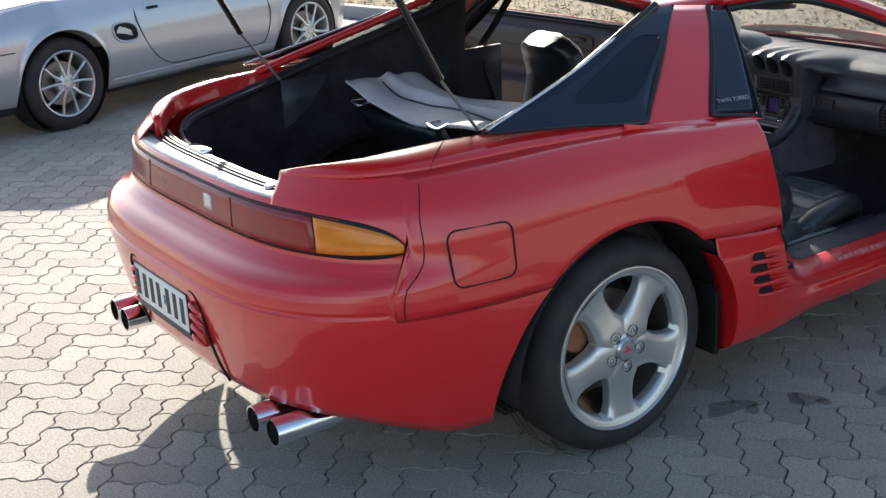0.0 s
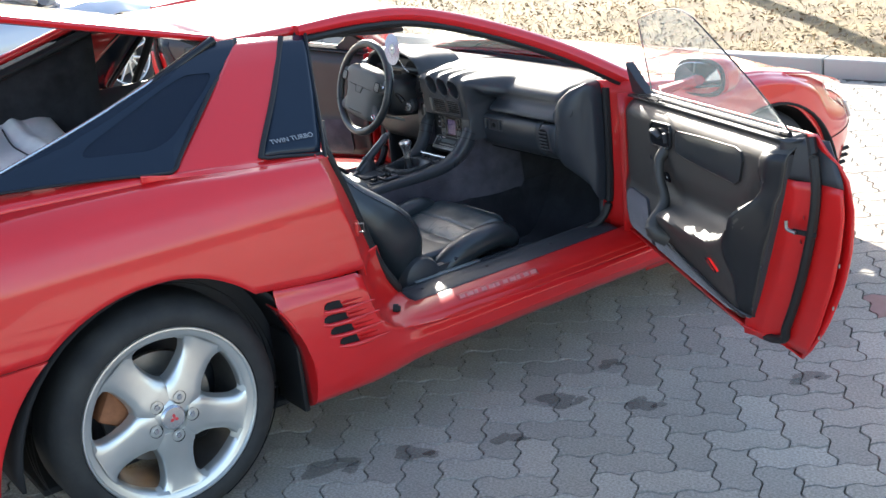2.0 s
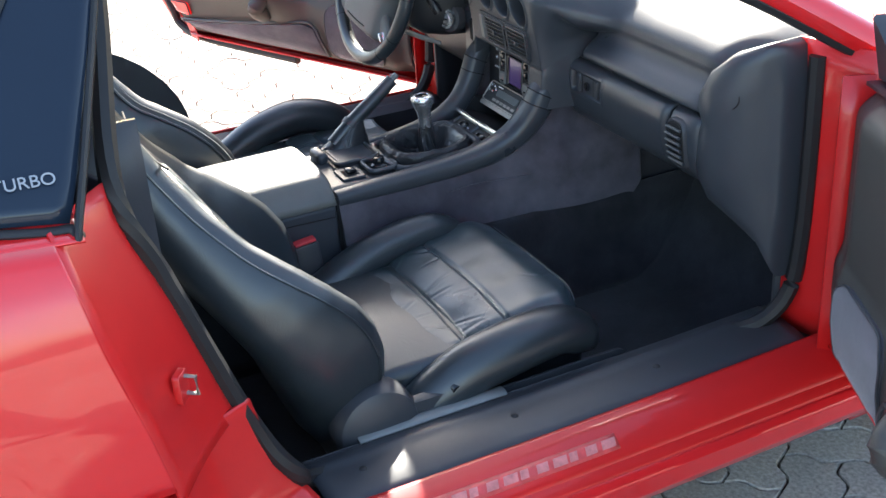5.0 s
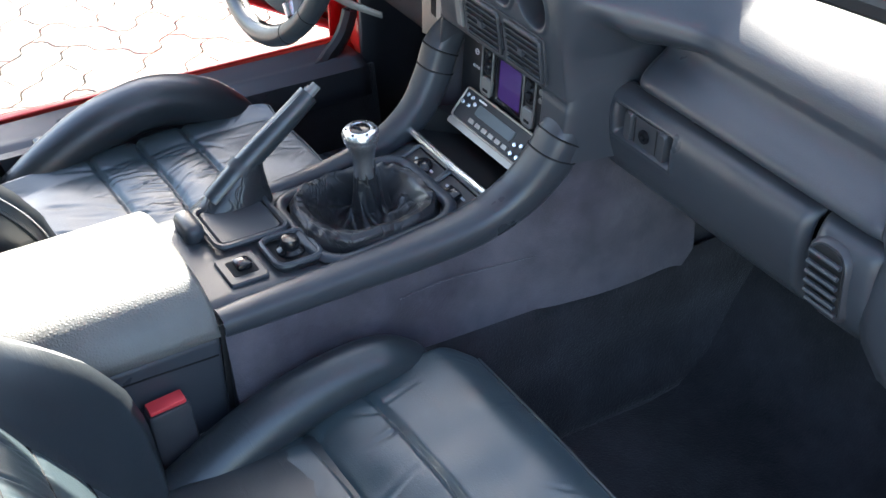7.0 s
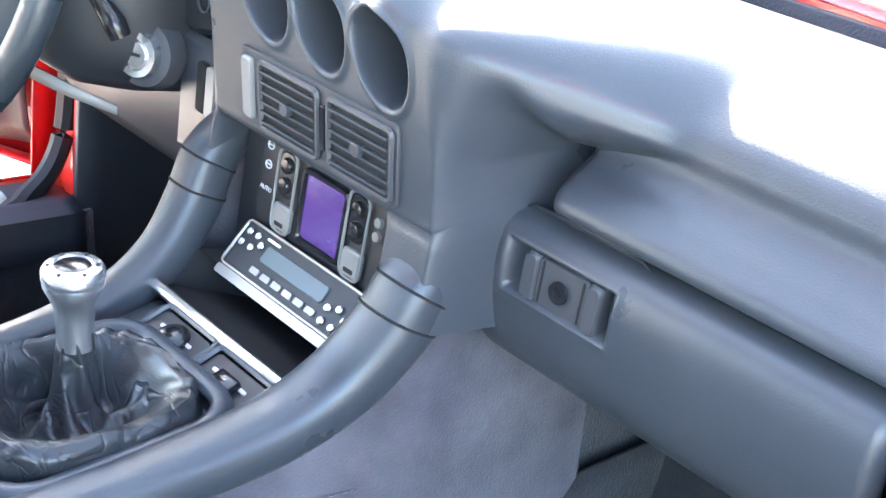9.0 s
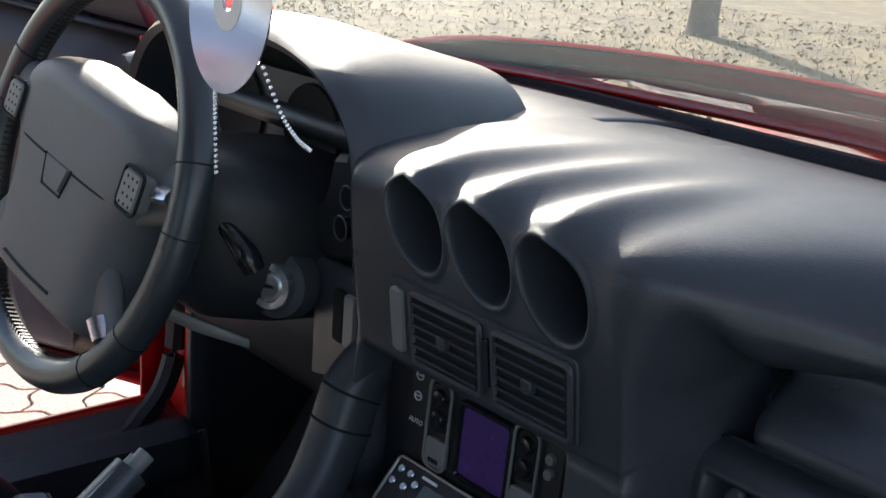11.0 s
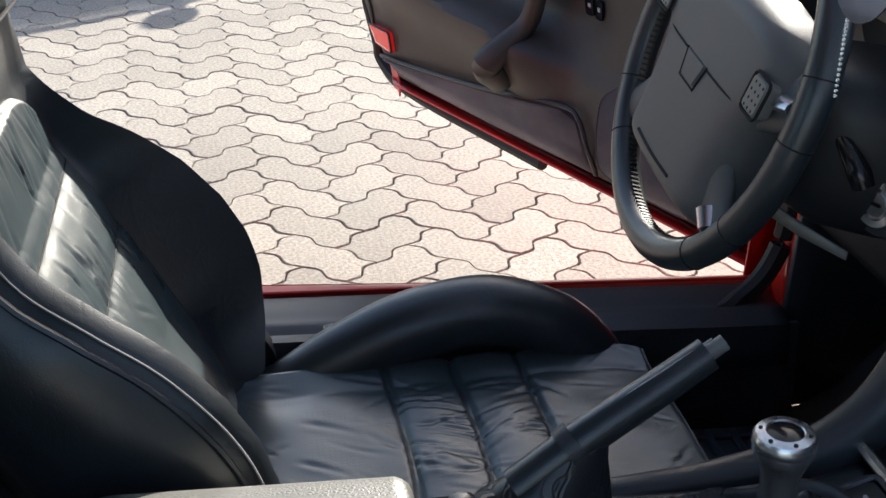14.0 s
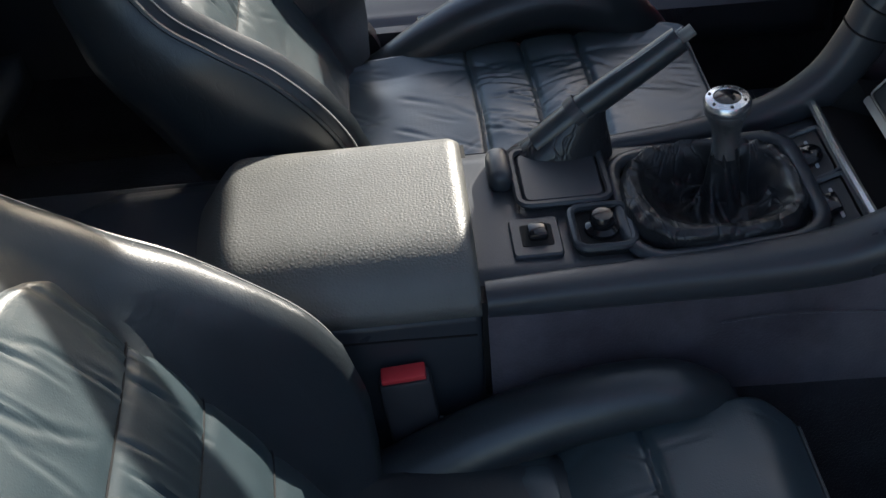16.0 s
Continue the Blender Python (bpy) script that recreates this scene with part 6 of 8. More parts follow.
part("gaiter", grid(gaiter, 156, 48, closed=True), BOOT, console, "wrinkled black leather gaiter", sharp=80)
km = Matrix.Translation((-0.010, 1.437, 0.585)) @ pose(0, 0, 0, 4, 0, 0) @ Matrix.Scale(0.87, 4)
lever = part("gear_lever", disc_ring([(0.006, -0.05), (0.006, 0.01), (0.017, 0.012), (0.0165, 0.028), (0.0165, 0.040), (0.018, 0.052), (0.022, 0.064), (0.0262, 0.073), (0.0262, 0.078)], 40, km), SATIN, console, "satin metal gear knob")
part("knob_ring", disc_ring([(0.0262, 0.078), (0.0272, 0.080), (0.0272, 0.086), (0.0245, 0.0905), (0.0165, 0.0925), (0.0155, 0.0915)], 40, km), SATIN, lever)
part("knob_cap", disc_ring([(0.0, 0.0930), (0.010, 0.0927), (0.0155, 0.0915)], 32, km), GLOSS, lever)
for k in range(6):
    a = math.pi * k / 3
    part("knob_screw", disc_ring([(0.0, 0.0006), (0.0019, 0.0006), (0.0019, -0.001)], 12, km @ Matrix.Translation((0.0205 * math.cos(a), 0.0205 * math.sin(a), 0.0917))), DARK, lever)
# switch plates ahead of the gaiter, with small print bars
for k, x0 in enumerate((-0.060, 0.020)):
    pl = part("switch_plate", slab(round_rect(x0, x0 + 0.070, 1.505, 1.548, 0.004, 2), lambda a, b, d: Vector((a, b, 0.566 + 0.40 * (b - 1.525) - d)), 0.008, 0.002), BLACK_TRIM, console)
    part("plate_rim", tube([Vector((a, b, 0.567 + 0.40 * (b - 1.525))) for a, b in round_rect(x0 - 0.003, x0 + 0.073, 1.502, 1.551, 0.006, 2)], 0.003, 6, smooth=False, loop=True), TRIM, pl)
    for q in range(3):
        for r in range(2):
            part("print_bar", slab(round_rect(x0 + 0.012 + 0.018 * q, x0 + 0.022 + 0.018 * q, 1.516 + 0.016 * r, 1.519 + 0.016 * r, 0.001, 1), lambda a, b, d: Vector((a, b, 0.5672 + 0.40 * (b - 1.525) - d)), 0.001, 0.0002), PALE, pl)
    tilted = frame_matrix((x0 + 0.036, 1.528, 0.5685), (1, 0, 0), (0, 0.93, 0.37))
    if k == 0:
        part("dial", disc_ring([(0.0, 0.006), (0.012, 0.006), (0.016, 0.003), (0.017, -0.002)], 24, tilted), GLOSS, pl)
    else:
        part("rocker", box(-0.012, 0.014, -0.009, 0.009, -0.002, 0.007, 0.003, 2, tilted), GLOSS, pl)
# handbrake
hb = part("handbrake", tube([(-0.088, 1.255, 0.570), (-0.091, 1.305, 0.610), (-0.097, 1.365, 0.650), (-0.101, 1.405, 0.678)], [0.0165, 0.016, 0.015, 0.014], 14, 24), LEATHER, console, "leather handbrake lever")
part("brake_stitch", tube([(-0.089, 1.298, 0.622), (-0.094, 1.36, 0.6635), (-0.0985, 1.405, 0.6925)], 0.0012, 5, 12), THREAD, hb)
part("brake_button", tube([(-0.101, 1.405, 0.678), (-0.1025, 1.418, 0.687)], 0.007, 10, 4), BUTTON, hb)
part("brake_collar", tube([(-0.0905, 1.293, 0.601), (-0.092, 1.303, 0.609)], 0.0185, 14, 4), PLASTIC, hb)
part("brake_gaiter", loft([[Vector((-0.088 + rx * math.cos(t) * 0.75, yy + rx * 1.5 * math.sin(t), zz + 0.6 * rx * math.sin(t) * kk)) for t in (2 * math.pi * q / 24 for q in range(24))] for rx, yy, zz, kk in ((0.044, 1.272, 0.545, 0), (0.038, 1.276, 0.565, 0.3), (0.028, 1.286, 0.585, 0.7), (0.0185, 1.299, 0.606, 1.0))]), BOOT, hb)

# ---- dashboard ----
dash = new("dashboard")
dash.parent = car
tagged(dash, "dark grey dashboard with three gauge pods")
# sections (y, z) from the windscreen over the top and down: at the centre stack, and at the passenger's side
SEC_C = [(2.06, 0.862), (1.95, 0.884), (1.85, 0.892), (1.76, 0.893), (1.69, 0.891), (1.640, 0.888), (1.612, 0.880), (1.602, 0.864), (1.604, 0.825), (1.610, 0.785), (1.616, 0.745), (1.619, 0.729), (1.634, 0.722), (1.665, 0.720)]
SEC_R = [(2.06, 0.862), (1.95, 0.884), (1.88, 0.888), (1.83, 0.885), (1.79, 0.878), (1.755, 0.864), (1.728, 0.846), (1.721, 0.830), (1.721, 0.813), (1.712, 0.798), (1.694, 0.785), (1.681, 0.772), (1.684, 0.759), (1.715, 0.755)]
PODS = ((-0.040, 0.853), (0.031, 0.850), (0.103, 0.846))


def places(pts, steps):
    line = [Vector((0, a, b)) for a, b in pts]
    out = []
    dense = spline(line, 13 * 40)
    for a, b, n in steps:
        out += [dense[int(round((a + (b - a) * k / n) * 40))] for k in range(n)]
    return out + [dense[-1]]


STEPS = ((0, 4, 26), (4, 6, 40), (6, 9, 120), (9, 13, 26))
LINE_C, LINE_R = places(SEC_C, STEPS), places(SEC_R, STEPS)
DASH_X = [lerp(-0.145, 0.155, k / 230) for k in range(230)] + [lerp(0.155, 0.27, k / 80) for k in range(80)] + [lerp(0.27, 0.70, k / 50) for k in range(51)]


def dash_sheet(x, c, r, tail=0.0):
    low = 1 - ramp(c.z, 0.775, 0.86)
    k = ramp(x, lerp(0.150, 0.164, low), lerp(0.30, 0.198, low))
    p = c.lerp(r, k)
    y, z = p.y, p.z
    e = ramp(x, 0.56, 0.70)
    y += 0.06 * e * (1 - ramp(y, 1.75, 1.95))
    z -= 0.02 * e
    left = 1 - ramp(x, -0.145, -0.115)
    near = 1 - ramp(y, 1.62, 1.86)
    for xc, zc in PODS:
        bump = math.exp(-((x - xc) / 0.024) ** 2)
        z += 0.013 * bump * near * ramp(z, 0.84, 0.885)
        y -= 0.010 * bump * ramp(z, 0.84, 0.88) * (1 - ramp(y, 1.60, 1.66))
    for xc, zc in PODS:
        h = z - zc - 0.004
        q = math.hypot((x - xc + 0.30 * h) / 0.0315, h / (0.040 if h < 0 else 0.029))
        if y < 1.66:
            y -= 0.0025 * math.exp(-((q - 1.06) / 0.08) ** 2)
            if q < 1:
                y += 0.058 * ramp(1 - q, 0.0, 0.20)
    y += 0.02 * left * (1 - ramp(y, 1.65, 1.8))
    # a deep groove parts the stack from the brow over the glove box
    y += 0.050 * math.exp(-((x - 0.198) / 0.013) ** 2) * (1 - ramp(c.z, 0.79, 0.872))
    # beside the climate panel the face runs on down into the console arms
    cheek = ramp(x, 0.112, 0.122) * (1 - ramp(x, 0.200, 0.214)) + 1 - ramp(x, -0.122, -0.112)
    if tail > 0 and cheek > 0:
        y = lerp(y, lerp(1.617 - 0.006 * tail + 0.02 * left, 1.715, ramp(x, 0.168, 0.200)), cheek)
        z = lerp(z, 0.729 - 0.080 * tail, cheek)
    return Vector((x, y, z))


def dash_mesh():
    bm = bmesh.new()
    n = len(LINE_C) - 1
    vs = [[bm.verts.new(dash_sheet(x, c, r, max(0.0, (j - n + 13) / 13))) for j, (c, r) in enumerate(zip(LINE_C, LINE_R))] for x in DASH_X]
    for a, b in zip(vs, vs[1:]):
        for j in range(len(a) - 1):
            bm.faces.new((a[j], b[j], b[j + 1], a[j + 1]))
    return bm


part("dash_top", dash_mesh(), TRIM, dash, sharp=75, to=(0.2, 0.9, 1.4))
GLOVE = [(1.700, 0.751), (1.682, 0.744), (1.673, 0.730), (1.671, 0.705), (1.676, 0.670), (1.688, 0.638), (1.712, 0.615), (1.75, 0.602), (1.82, 0.598)]


def glove_y(x, z):
    return float(np.interp(-z, [-q[1] for q in GLOVE], [q[0] for q in GLOVE]))


HANDLE = (0.196, 0.295, 0.692, 0.729)


def glove_box(x0, x1, nu=34, nv=40, hollow=False):
    line = spline([(0, a, b) for a, b in GLOVE], nv)

    def f(u, v):
        x = lerp(x0, x1, u)
        p = line[int(round(v * nv))]
        d = min(x - x0, x1 - x)
        edge = 0.014 * (1 - min(1.0, d / 0.014)) ** 2
        if hollow:
            inside = min(x - HANDLE[0], HANDLE[1] - x, p.z - HANDLE[2], HANDLE[3] - p.z)
            edge += 0.015 * ramp(inside, -0.003, 0.006) - 0.0012 * math.exp(-((inside + 0.005) / 0.003) ** 2)
        return Vector((x, p.y + edge + 0.05 * ramp(x, 0.56, 0.70), p.z))
    return grid(f, nu, nv)


part("glove_box", glove_box(0.158, 0.506, 190, 110, True), TRIM, dash, thick=0.03, to=(0.3, 0.9, 0.8))
part("dash_corner", glove_box(0.511, 0.60, 20), TRIM, dash, thick=0.03, to=(0.3, 0.9, 0.8))
part("dash_back", grid(lambda u, v: Vector((lerp(0.13, 0.69, u), 1.745 + 0.05 * ramp(u, 0.75, 1), lerp(0.60, 0.765, v))), 10, 4), DARK, dash, thick=0.01)
part("under_dash", grid(lambda u, v: Vector((lerp(0.15, 0.68, u), lerp(1.80, 2.07, v), 0.598 - 0.01 * v)), 8, 5), PLASTIC, dash, thick=0.008)


def on_glove(x, z, d=0.0):
    return Vector((x, glove_y(x, z) - 0.001 + d, z))


gh = part("glove_handle", slab(round_rect(0.224, 0.272, 0.690, 0.728, 0.004, 2), lambda a, b, d: on_glove(a, b, d + 0.0035), 0.012, 0.0015), PLASTIC, dash, "ribbed catch sunk in the lid")
for x in (0.2175, 0.2785):
    part("handle_rib", slab(round_rect(x - 0.0065, x + 0.0065, 0.689, 0.729, 0.004, 2), lambda a, b, d: on_glove(a, b, d + 0.0005), 0.015, 0.003), PLASTIC, gh)
for x in (0.2285, 0.2675):
    part("handle_groove", slab(round_rect(x - 0.001, x + 0.001, 0.692, 0.726, 0.0008, 1), lambda a, b, d: on_glove(a, b, d + 0.0031), 0.002, 0.0003), DARK, gh)
part("lock", disc_ring([(0.0, -0.001), (0.0045, -0.001), (0.005, 0.002), (0.0085, 0.002), (0.009, 0.0)], 20, frame_matrix(on_glove(0.248, 0.709, 0.0030), (1, 0, 0), (0, 0, 1))), GLOSS, gh)
# side vent and the end cap by the door
ev = part("end_vent", slab(round_rect(0.517, 0.572, 0.640, 0.738, 0.020, 4), lambda a, b, d: on_glove(a, b, d - 0.006), 0.03, 0.004), PLASTIC, dash)
part("vent_mouth", slab(round_rect(0.522, 0.567, 0.646, 0.732, 0.016, 4), lambda a, b, d: on_glove(a, b, d - 0.0068), 0.003, 0.001), DARK, ev)
for k in range(6):
    part("slat", tube([on_glove(0.524, 0.657 + 0.0128 * k, -0.009), on_glove(0.565, 0.657 + 0.0128 * k, -0.009)], 0.003, 6, 4), TRIM, ev)
cap_o = [(0.665, 0.900), (0.615, 0.878), (0.575, 0.840), (0.548, 0.795), (0.548, 0.770), (0.560, 0.745), (0.548, 0.715), (0.543, 0.665), (0.556, 0.630), (0.585, 0.598), (0.63, 0.568), (0.69, 0.53), (0.745, 0.47), (0.757, 0.60), (0.752, 0.70), (0.750, 0.84), (0.735, 0.895), (0.70, 0.905)]


def end_cap():
    bm = bmesh.new()
    c = (0.66, 0.74)
    rings = [[bm.verts.new((c[0] + ((a if a < 0.66 else 0.66 + 0.35 * (a - 0.66)) - c[0]) * k + 0.030, 1.688 + 0.42 * max(0.0, a - 0.58) + d, c[1] + (b - c[1]) * k)) for a, b in cap_o] for k, d in ((1.0, 0.10), (1.0, 0.018), (0.985, 0.006), (0.93, -0.004), (0.80, -0.010), (0.5, -0.014))]
    n = len(cap_o)
    for r0, r1 in zip(rings, rings[1:]):
        for k in range(n):
            bm.faces.new((r0[k], r0[(k + 1) % n], r1[(k + 1) % n], r1[k]))
    bm.faces.new(rings[-1])
    return bm


ec = part("dash_end", end_cap(), TRIM, dash, "black rounded end cap with a round hole", sharp=60)
part("end_hole", disc_ring([(0.0, -0.003), (0.019, -0.003), (0.0205, 0.0), (0.022, -0.001)], 28, frame_matrix((0.6565, 1.6885, 0.807), (0.92, 0.39, 0), (0, 0, 1))), DARK, ec)


# centre stack: two vents with slats in the face, climate panel, radio and pocket in the hollow below
def VF(a, b, d=0.0):
    """On the face round the vents: a across, b up, d into it."""
    return Vector((a, 1.6085 + 0.15 * (0.785 - b) + d, b))


part("vent_surround", slab(round_rect(-0.070, 0.130, 0.735, 0.803, 0.006, 3), lambda a, b, d: VF(a, b, d - 0.0014), 0.004, 0.001), PLASTIC, dash)
for a0, a1 in ((-0.041, 0.036), (0.050, 0.125)):
    b0, b1 = 0.7405, 0.7965
    vent = part("air_vent", slab(round_rect(a0, a1, b0, b1, 0.003, 2), lambda a, b, d: VF(a, b, d - 0.0022), 0.003, 0.0006), DARK, dash, "black air vent with slats")
    part("vent_rim", tube([VF(a, b, -0.003) for a, b in round_rect(a0, a1, b0, b1, 0.004, 2)], 0.0026, 6, smooth=False, loop=True), PLASTIC, vent)
    for k in range(6):
        z0 = b0 + 0.0045 + 0.0086 * k
        part("slat", slab([(a0 + 0.003, z0), (a1 - 0.003, z0), (a1 - 0.003, z0 + 0.0021), (a0 + 0.003, z0 + 0.0021)], lambda a, b, d: VF(a, b, d - 0.0058), 0.004, 0.0005), TRIM, vent)
    part("vent_tab", slab(round_rect((a0 + a1) / 2 - 0.005, (a0 + a1) / 2 + 0.005, 0.763, 0.774, 0.003, 2), lambda a, b, d: VF(a, b, d - 0.009), 0.006, 0.001), PLASTIC, vent)
part("vent_wheel", slab(round_rect(0.040, 0.046, 0.750, 0.788, 0.0025, 2), lambda a, b, d: VF(a, b, d - 0.005), 0.004, 0.001), GLOSS, dash)
part("hazard_switch", slab(round_rect(-0.064, -0.051, 0.742, 0.796, 0.003, 2), lambda a, b, d: VF(a, b, d - 0.006), 0.006, 0.002), BUTTON, dash, "grey rocker switch")
SX, SY = Vector((1, 0, 0)), Vector((0, 0.05, 1)).normalized()
SN = SX.cross(SY).normalized()


def ST(a, b, d=0.0):
    """On the climate panel: a across, b up, d into it."""
    return Vector((0, 1.648, 0.675)) + SX * a + SY * b - SN * d


part("stack_panel", slab(round_rect(-0.115, 0.120, -0.09, 0.060, 0.01, 3), lambda a, b, d: ST(a, b, d + 0.003), 0.03, 0.002), BLACK_TRIM, dash)
clim = part("climate_panel", slab(round_rect(-0.085, 0.092, -0.042, 0.042, 0.006, 2), lambda a, b, d: ST(a, b, d - 0.001), 0.008, 0.002), BLACK_TRIM, dash, "climate panel with a purple display")
part("display", slab(round_rect(-0.016, 0.036, -0.030, 0.028, 0.004, 2), lambda a, b, d: ST(a, b, d - 0.003), 0.003, 0.001), SCREEN, clim)
part("display_rim", tube([ST(a, b, -0.003) for a, b in round_rect(-0.019, 0.039, -0.033, 0.031, 0.005, 2)], 0.003, 6, smooth=False, loop=True), GLOSS, clim)
for a0 in (-0.054, 0.044):
    part("button_bank", slab(round_rect(a0, a0 + 0.022, -0.006, 0.036, 0.009, 4), lambda p, q, d: ST(p, q, d - 0.004), 0.004, 0.001), GLOSS, clim)
    for b in (0.024, 0.006):
        part("knob", disc_ring([(0.0, 0.004), (0.006, 0.0035), (0.0075, 0.001), (0.0075, 0.0)], 16, frame_matrix(ST(a0 + 0.011, b, -0.004), SX, SY)), GLOSS, clim)
    part("push_button", slab(round_rect(a0, a0 + 0.024, -0.036, -0.012, 0.003, 2), lambda p, q, d: ST(p, q, d - 0.006), 0.006, 0.002), BUTTON, clim)
    part("button_slot", slab(round_rect(a0 + 0.006, a0 + 0.018, -0.032, -0.028, 0.001, 2), lambda p, q, d: ST(p, q, d - 0.0066), 0.001, 0.0003), DARK, clim)
for b in (0.032, 0.014):
    part("print_ring", tube([ST(-0.073 + 0.0042 * math.cos(t), b + 0.0036 * math.sin(t), -0.0014) for t in (2 * math.pi * k / 14 for k in range(14))], 0.0008, 5, smooth=False, loop=True), PALE, clim)
    part("print_bar", slab(round_rect(-0.0765, -0.0695, b - 0.0006, b + 0.0008, 0.0003, 1), lambda p, q, d: ST(p, q, d - 0.0016), 0.001, 0.0002), PALE, clim)
writing("lettering", "AUTO", 0.0062, frame_matrix(ST(-0.081, -0.010, -0.0016), SX, SY), PALE, clim)
for a0 in (-0.054, 0.044):
    part("bank_rim", tube([ST(a, b, -0.0042) for a, b in round_rect(a0 - 0.002, a0 + 0.024, -0.038, 0.038, 0.008, 3)], 0.0014, 5, smooth=False, loop=True), BUTTON, clim)
for b in (0.022, 0.010):
    part("knob", disc_ring([(0.0, 0.004), (0.004, 0.0035), (0.005, 0.0)], 12, frame_matrix(ST(0.079, b, -0.001), SX, SY)), BUTTON, clim)


def RA(a, b, d=0.0):
    """On the radio's face, which leans back under the display; b from 0 at its top down."""
    lean_y, lean_z = Vector((0, 0.64, 0.77)), Vector((0, -0.77, 0.64))
    return Vector((0.012, 1.640, 0.6355)) + Vector((a, 0, 0)) + lean_y * b - lean_z * d


radio = part("car_radio", slab(round_rect(-0.092, 0.086, -0.047, 0.0, 0.004, 2), lambda a, b, d: RA(a, b, d), 0.05, 0.003), BLACK_TRIM, dash, "car radio with small silver buttons")
part("radio_display", slab(round_rect(-0.052, 0.036, -0.027, -0.012, 0.002, 1), lambda a, b, d: RA(a, b, d - 0.0015), 0.002, 0.0005), RADIO_FACE, radio)
part("radio_edge", slab(round_rect(-0.093, 0.087, -0.057, -0.048, 0.002, 1), lambda a, b, d: RA(a, b, d - 0.001), 0.03, 0.001), STEEL, radio)
part("radio_strip", slab(round_rect(-0.058, -0.040, -0.0085, -0.0060, 0.001, 1), lambda a, b, d: RA(a, b, d - 0.002), 0.002, 0.0005), WHITE, radio)
part("radio_frame", tube([RA(a, b, -0.001) for a, b in round_rect(-0.091, 0.085, -0.046, -0.001, 0.005, 3)], 0.0016, 6, smooth=False, loop=True), STEEL, radio)
for a, b in ((-0.082, -0.010), (-0.070, -0.010), (-0.084, -0.022), (-0.070, -0.022), (-0.060, -0.016), (0.046, -0.026), (0.058, -0.022), (0.070, -0.028), (0.048, -0.038), (0.062, -0.038), (0.074, -0.039), (0.074, -0.012)):
    part("radio_button", disc_ring([(0.0, 0.0024), (0.0028, 0.0022), (0.0038, 0.0012), (0.0038, 0.0)], 10, frame_matrix(RA(a, b, -0.0005), (1, 0, 0), (0, 0.64, 0.77))), SATIN, radio)
for k in range(6):
    part("radio_key", slab(round_rect(-0.054 + 0.016 * k, -0.042 + 0.016 * k, -0.040, -0.034, 0.001, 1), lambda p, q, d: RA(p, q, d - 0.002), 0.002, 0.0005), STEEL, radio)
# pocket walls and end coloured black to deepen the shade inside
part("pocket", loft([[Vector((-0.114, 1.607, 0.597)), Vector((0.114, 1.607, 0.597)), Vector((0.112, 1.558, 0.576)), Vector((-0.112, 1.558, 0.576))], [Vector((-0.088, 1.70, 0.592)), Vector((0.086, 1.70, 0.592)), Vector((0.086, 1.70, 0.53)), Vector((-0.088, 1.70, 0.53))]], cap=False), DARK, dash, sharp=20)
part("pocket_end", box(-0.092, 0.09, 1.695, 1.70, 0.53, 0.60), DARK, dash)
part("pocket_lip", tube([(-0.106, 1.558, 0.578), (0.0, 1.556, 0.579), (0.106, 1.558, 0.578)], 0.0055, 8, 10), SATIN, dash)

# driver's side: instrument binnacle with its bezel, knobs and gauges
HOOD = [(-0.125, 0.782), (-0.130, 0.84), (-0.142, 0.895), (-0.185, 0.935), (-0.27, 0.953), (-0.38, 0.957), (-0.48, 0.950), (-0.555, 0.925), (-0.60, 0.87), (-0.612, 0.79)]
HOOD_L = spline([(a, 0, b) for a, b in HOOD], 60)
HOOD_Y = lambda x: 1.622 + 0.03 * ramp(-x, 0.15, 0.35)
hood_rings = []
for p in HOOD_L:
    c = Vector((-0.37, 0, 0.82))
    n = Vector((p.x - c.x, 0, p.z - c.z)).normalized()
    y0 = HOOD_Y(p.x)
    hood_rings.append([Vector((p.x, y0 + 0.24, p.z)) - n * 0.045, Vector((p.x, y0 + 0.10, p.z)) - n * 0.004, Vector((p.x, y0 + 0.03, p.z)), Vector((p.x, y0 + 0.008, p.z)) - n * 0.004, Vector((p.x, y0, p.z)) - n * 0.012, Vector((p.x, y0 + 0.005, p.z)) - n * 0.020, Vector((p.x, y0 + 0.03, p.z)) - n * 0.026, Vector((p.x, y0 + 0.12, p.z)) - n * 0.03])
hood = part("instrument_hood", loft(hood_rings, cap=False, closed=False), TRIM, dash)
part("dash_left", grid(lambda u, v: Vector((lerp(-0.70, -0.12, u), lerp(1.70, 2.06, v), 0.868 + 0.022 * math.sin(math.pi * v))), 30, 16), TRIM, dash, thick=0.02, to=(0, 1.5, 3))
bez = [(-0.137, 0.80), (-0.142, 0.862), (-0.152, 0.89), (-0.165, 0.885), (-0.172, 0.865), (-0.196, 0.862), (-0.205, 0.84), (-0.215, 0.815), (-0.235, 0.80), (-0.26, 0.785), (-0.24, 0.770), (-0.20, 0.765), (-0.158, 0.775)]
bezel = part("instrument_bezel", slab(bez, lambda a, b, d: Vector((a - 0.012, 1.646 + 0.10 * (a + 0.15) * -1 + d, b)), 0.06, 0.006), BLACK_TRIM, hood)
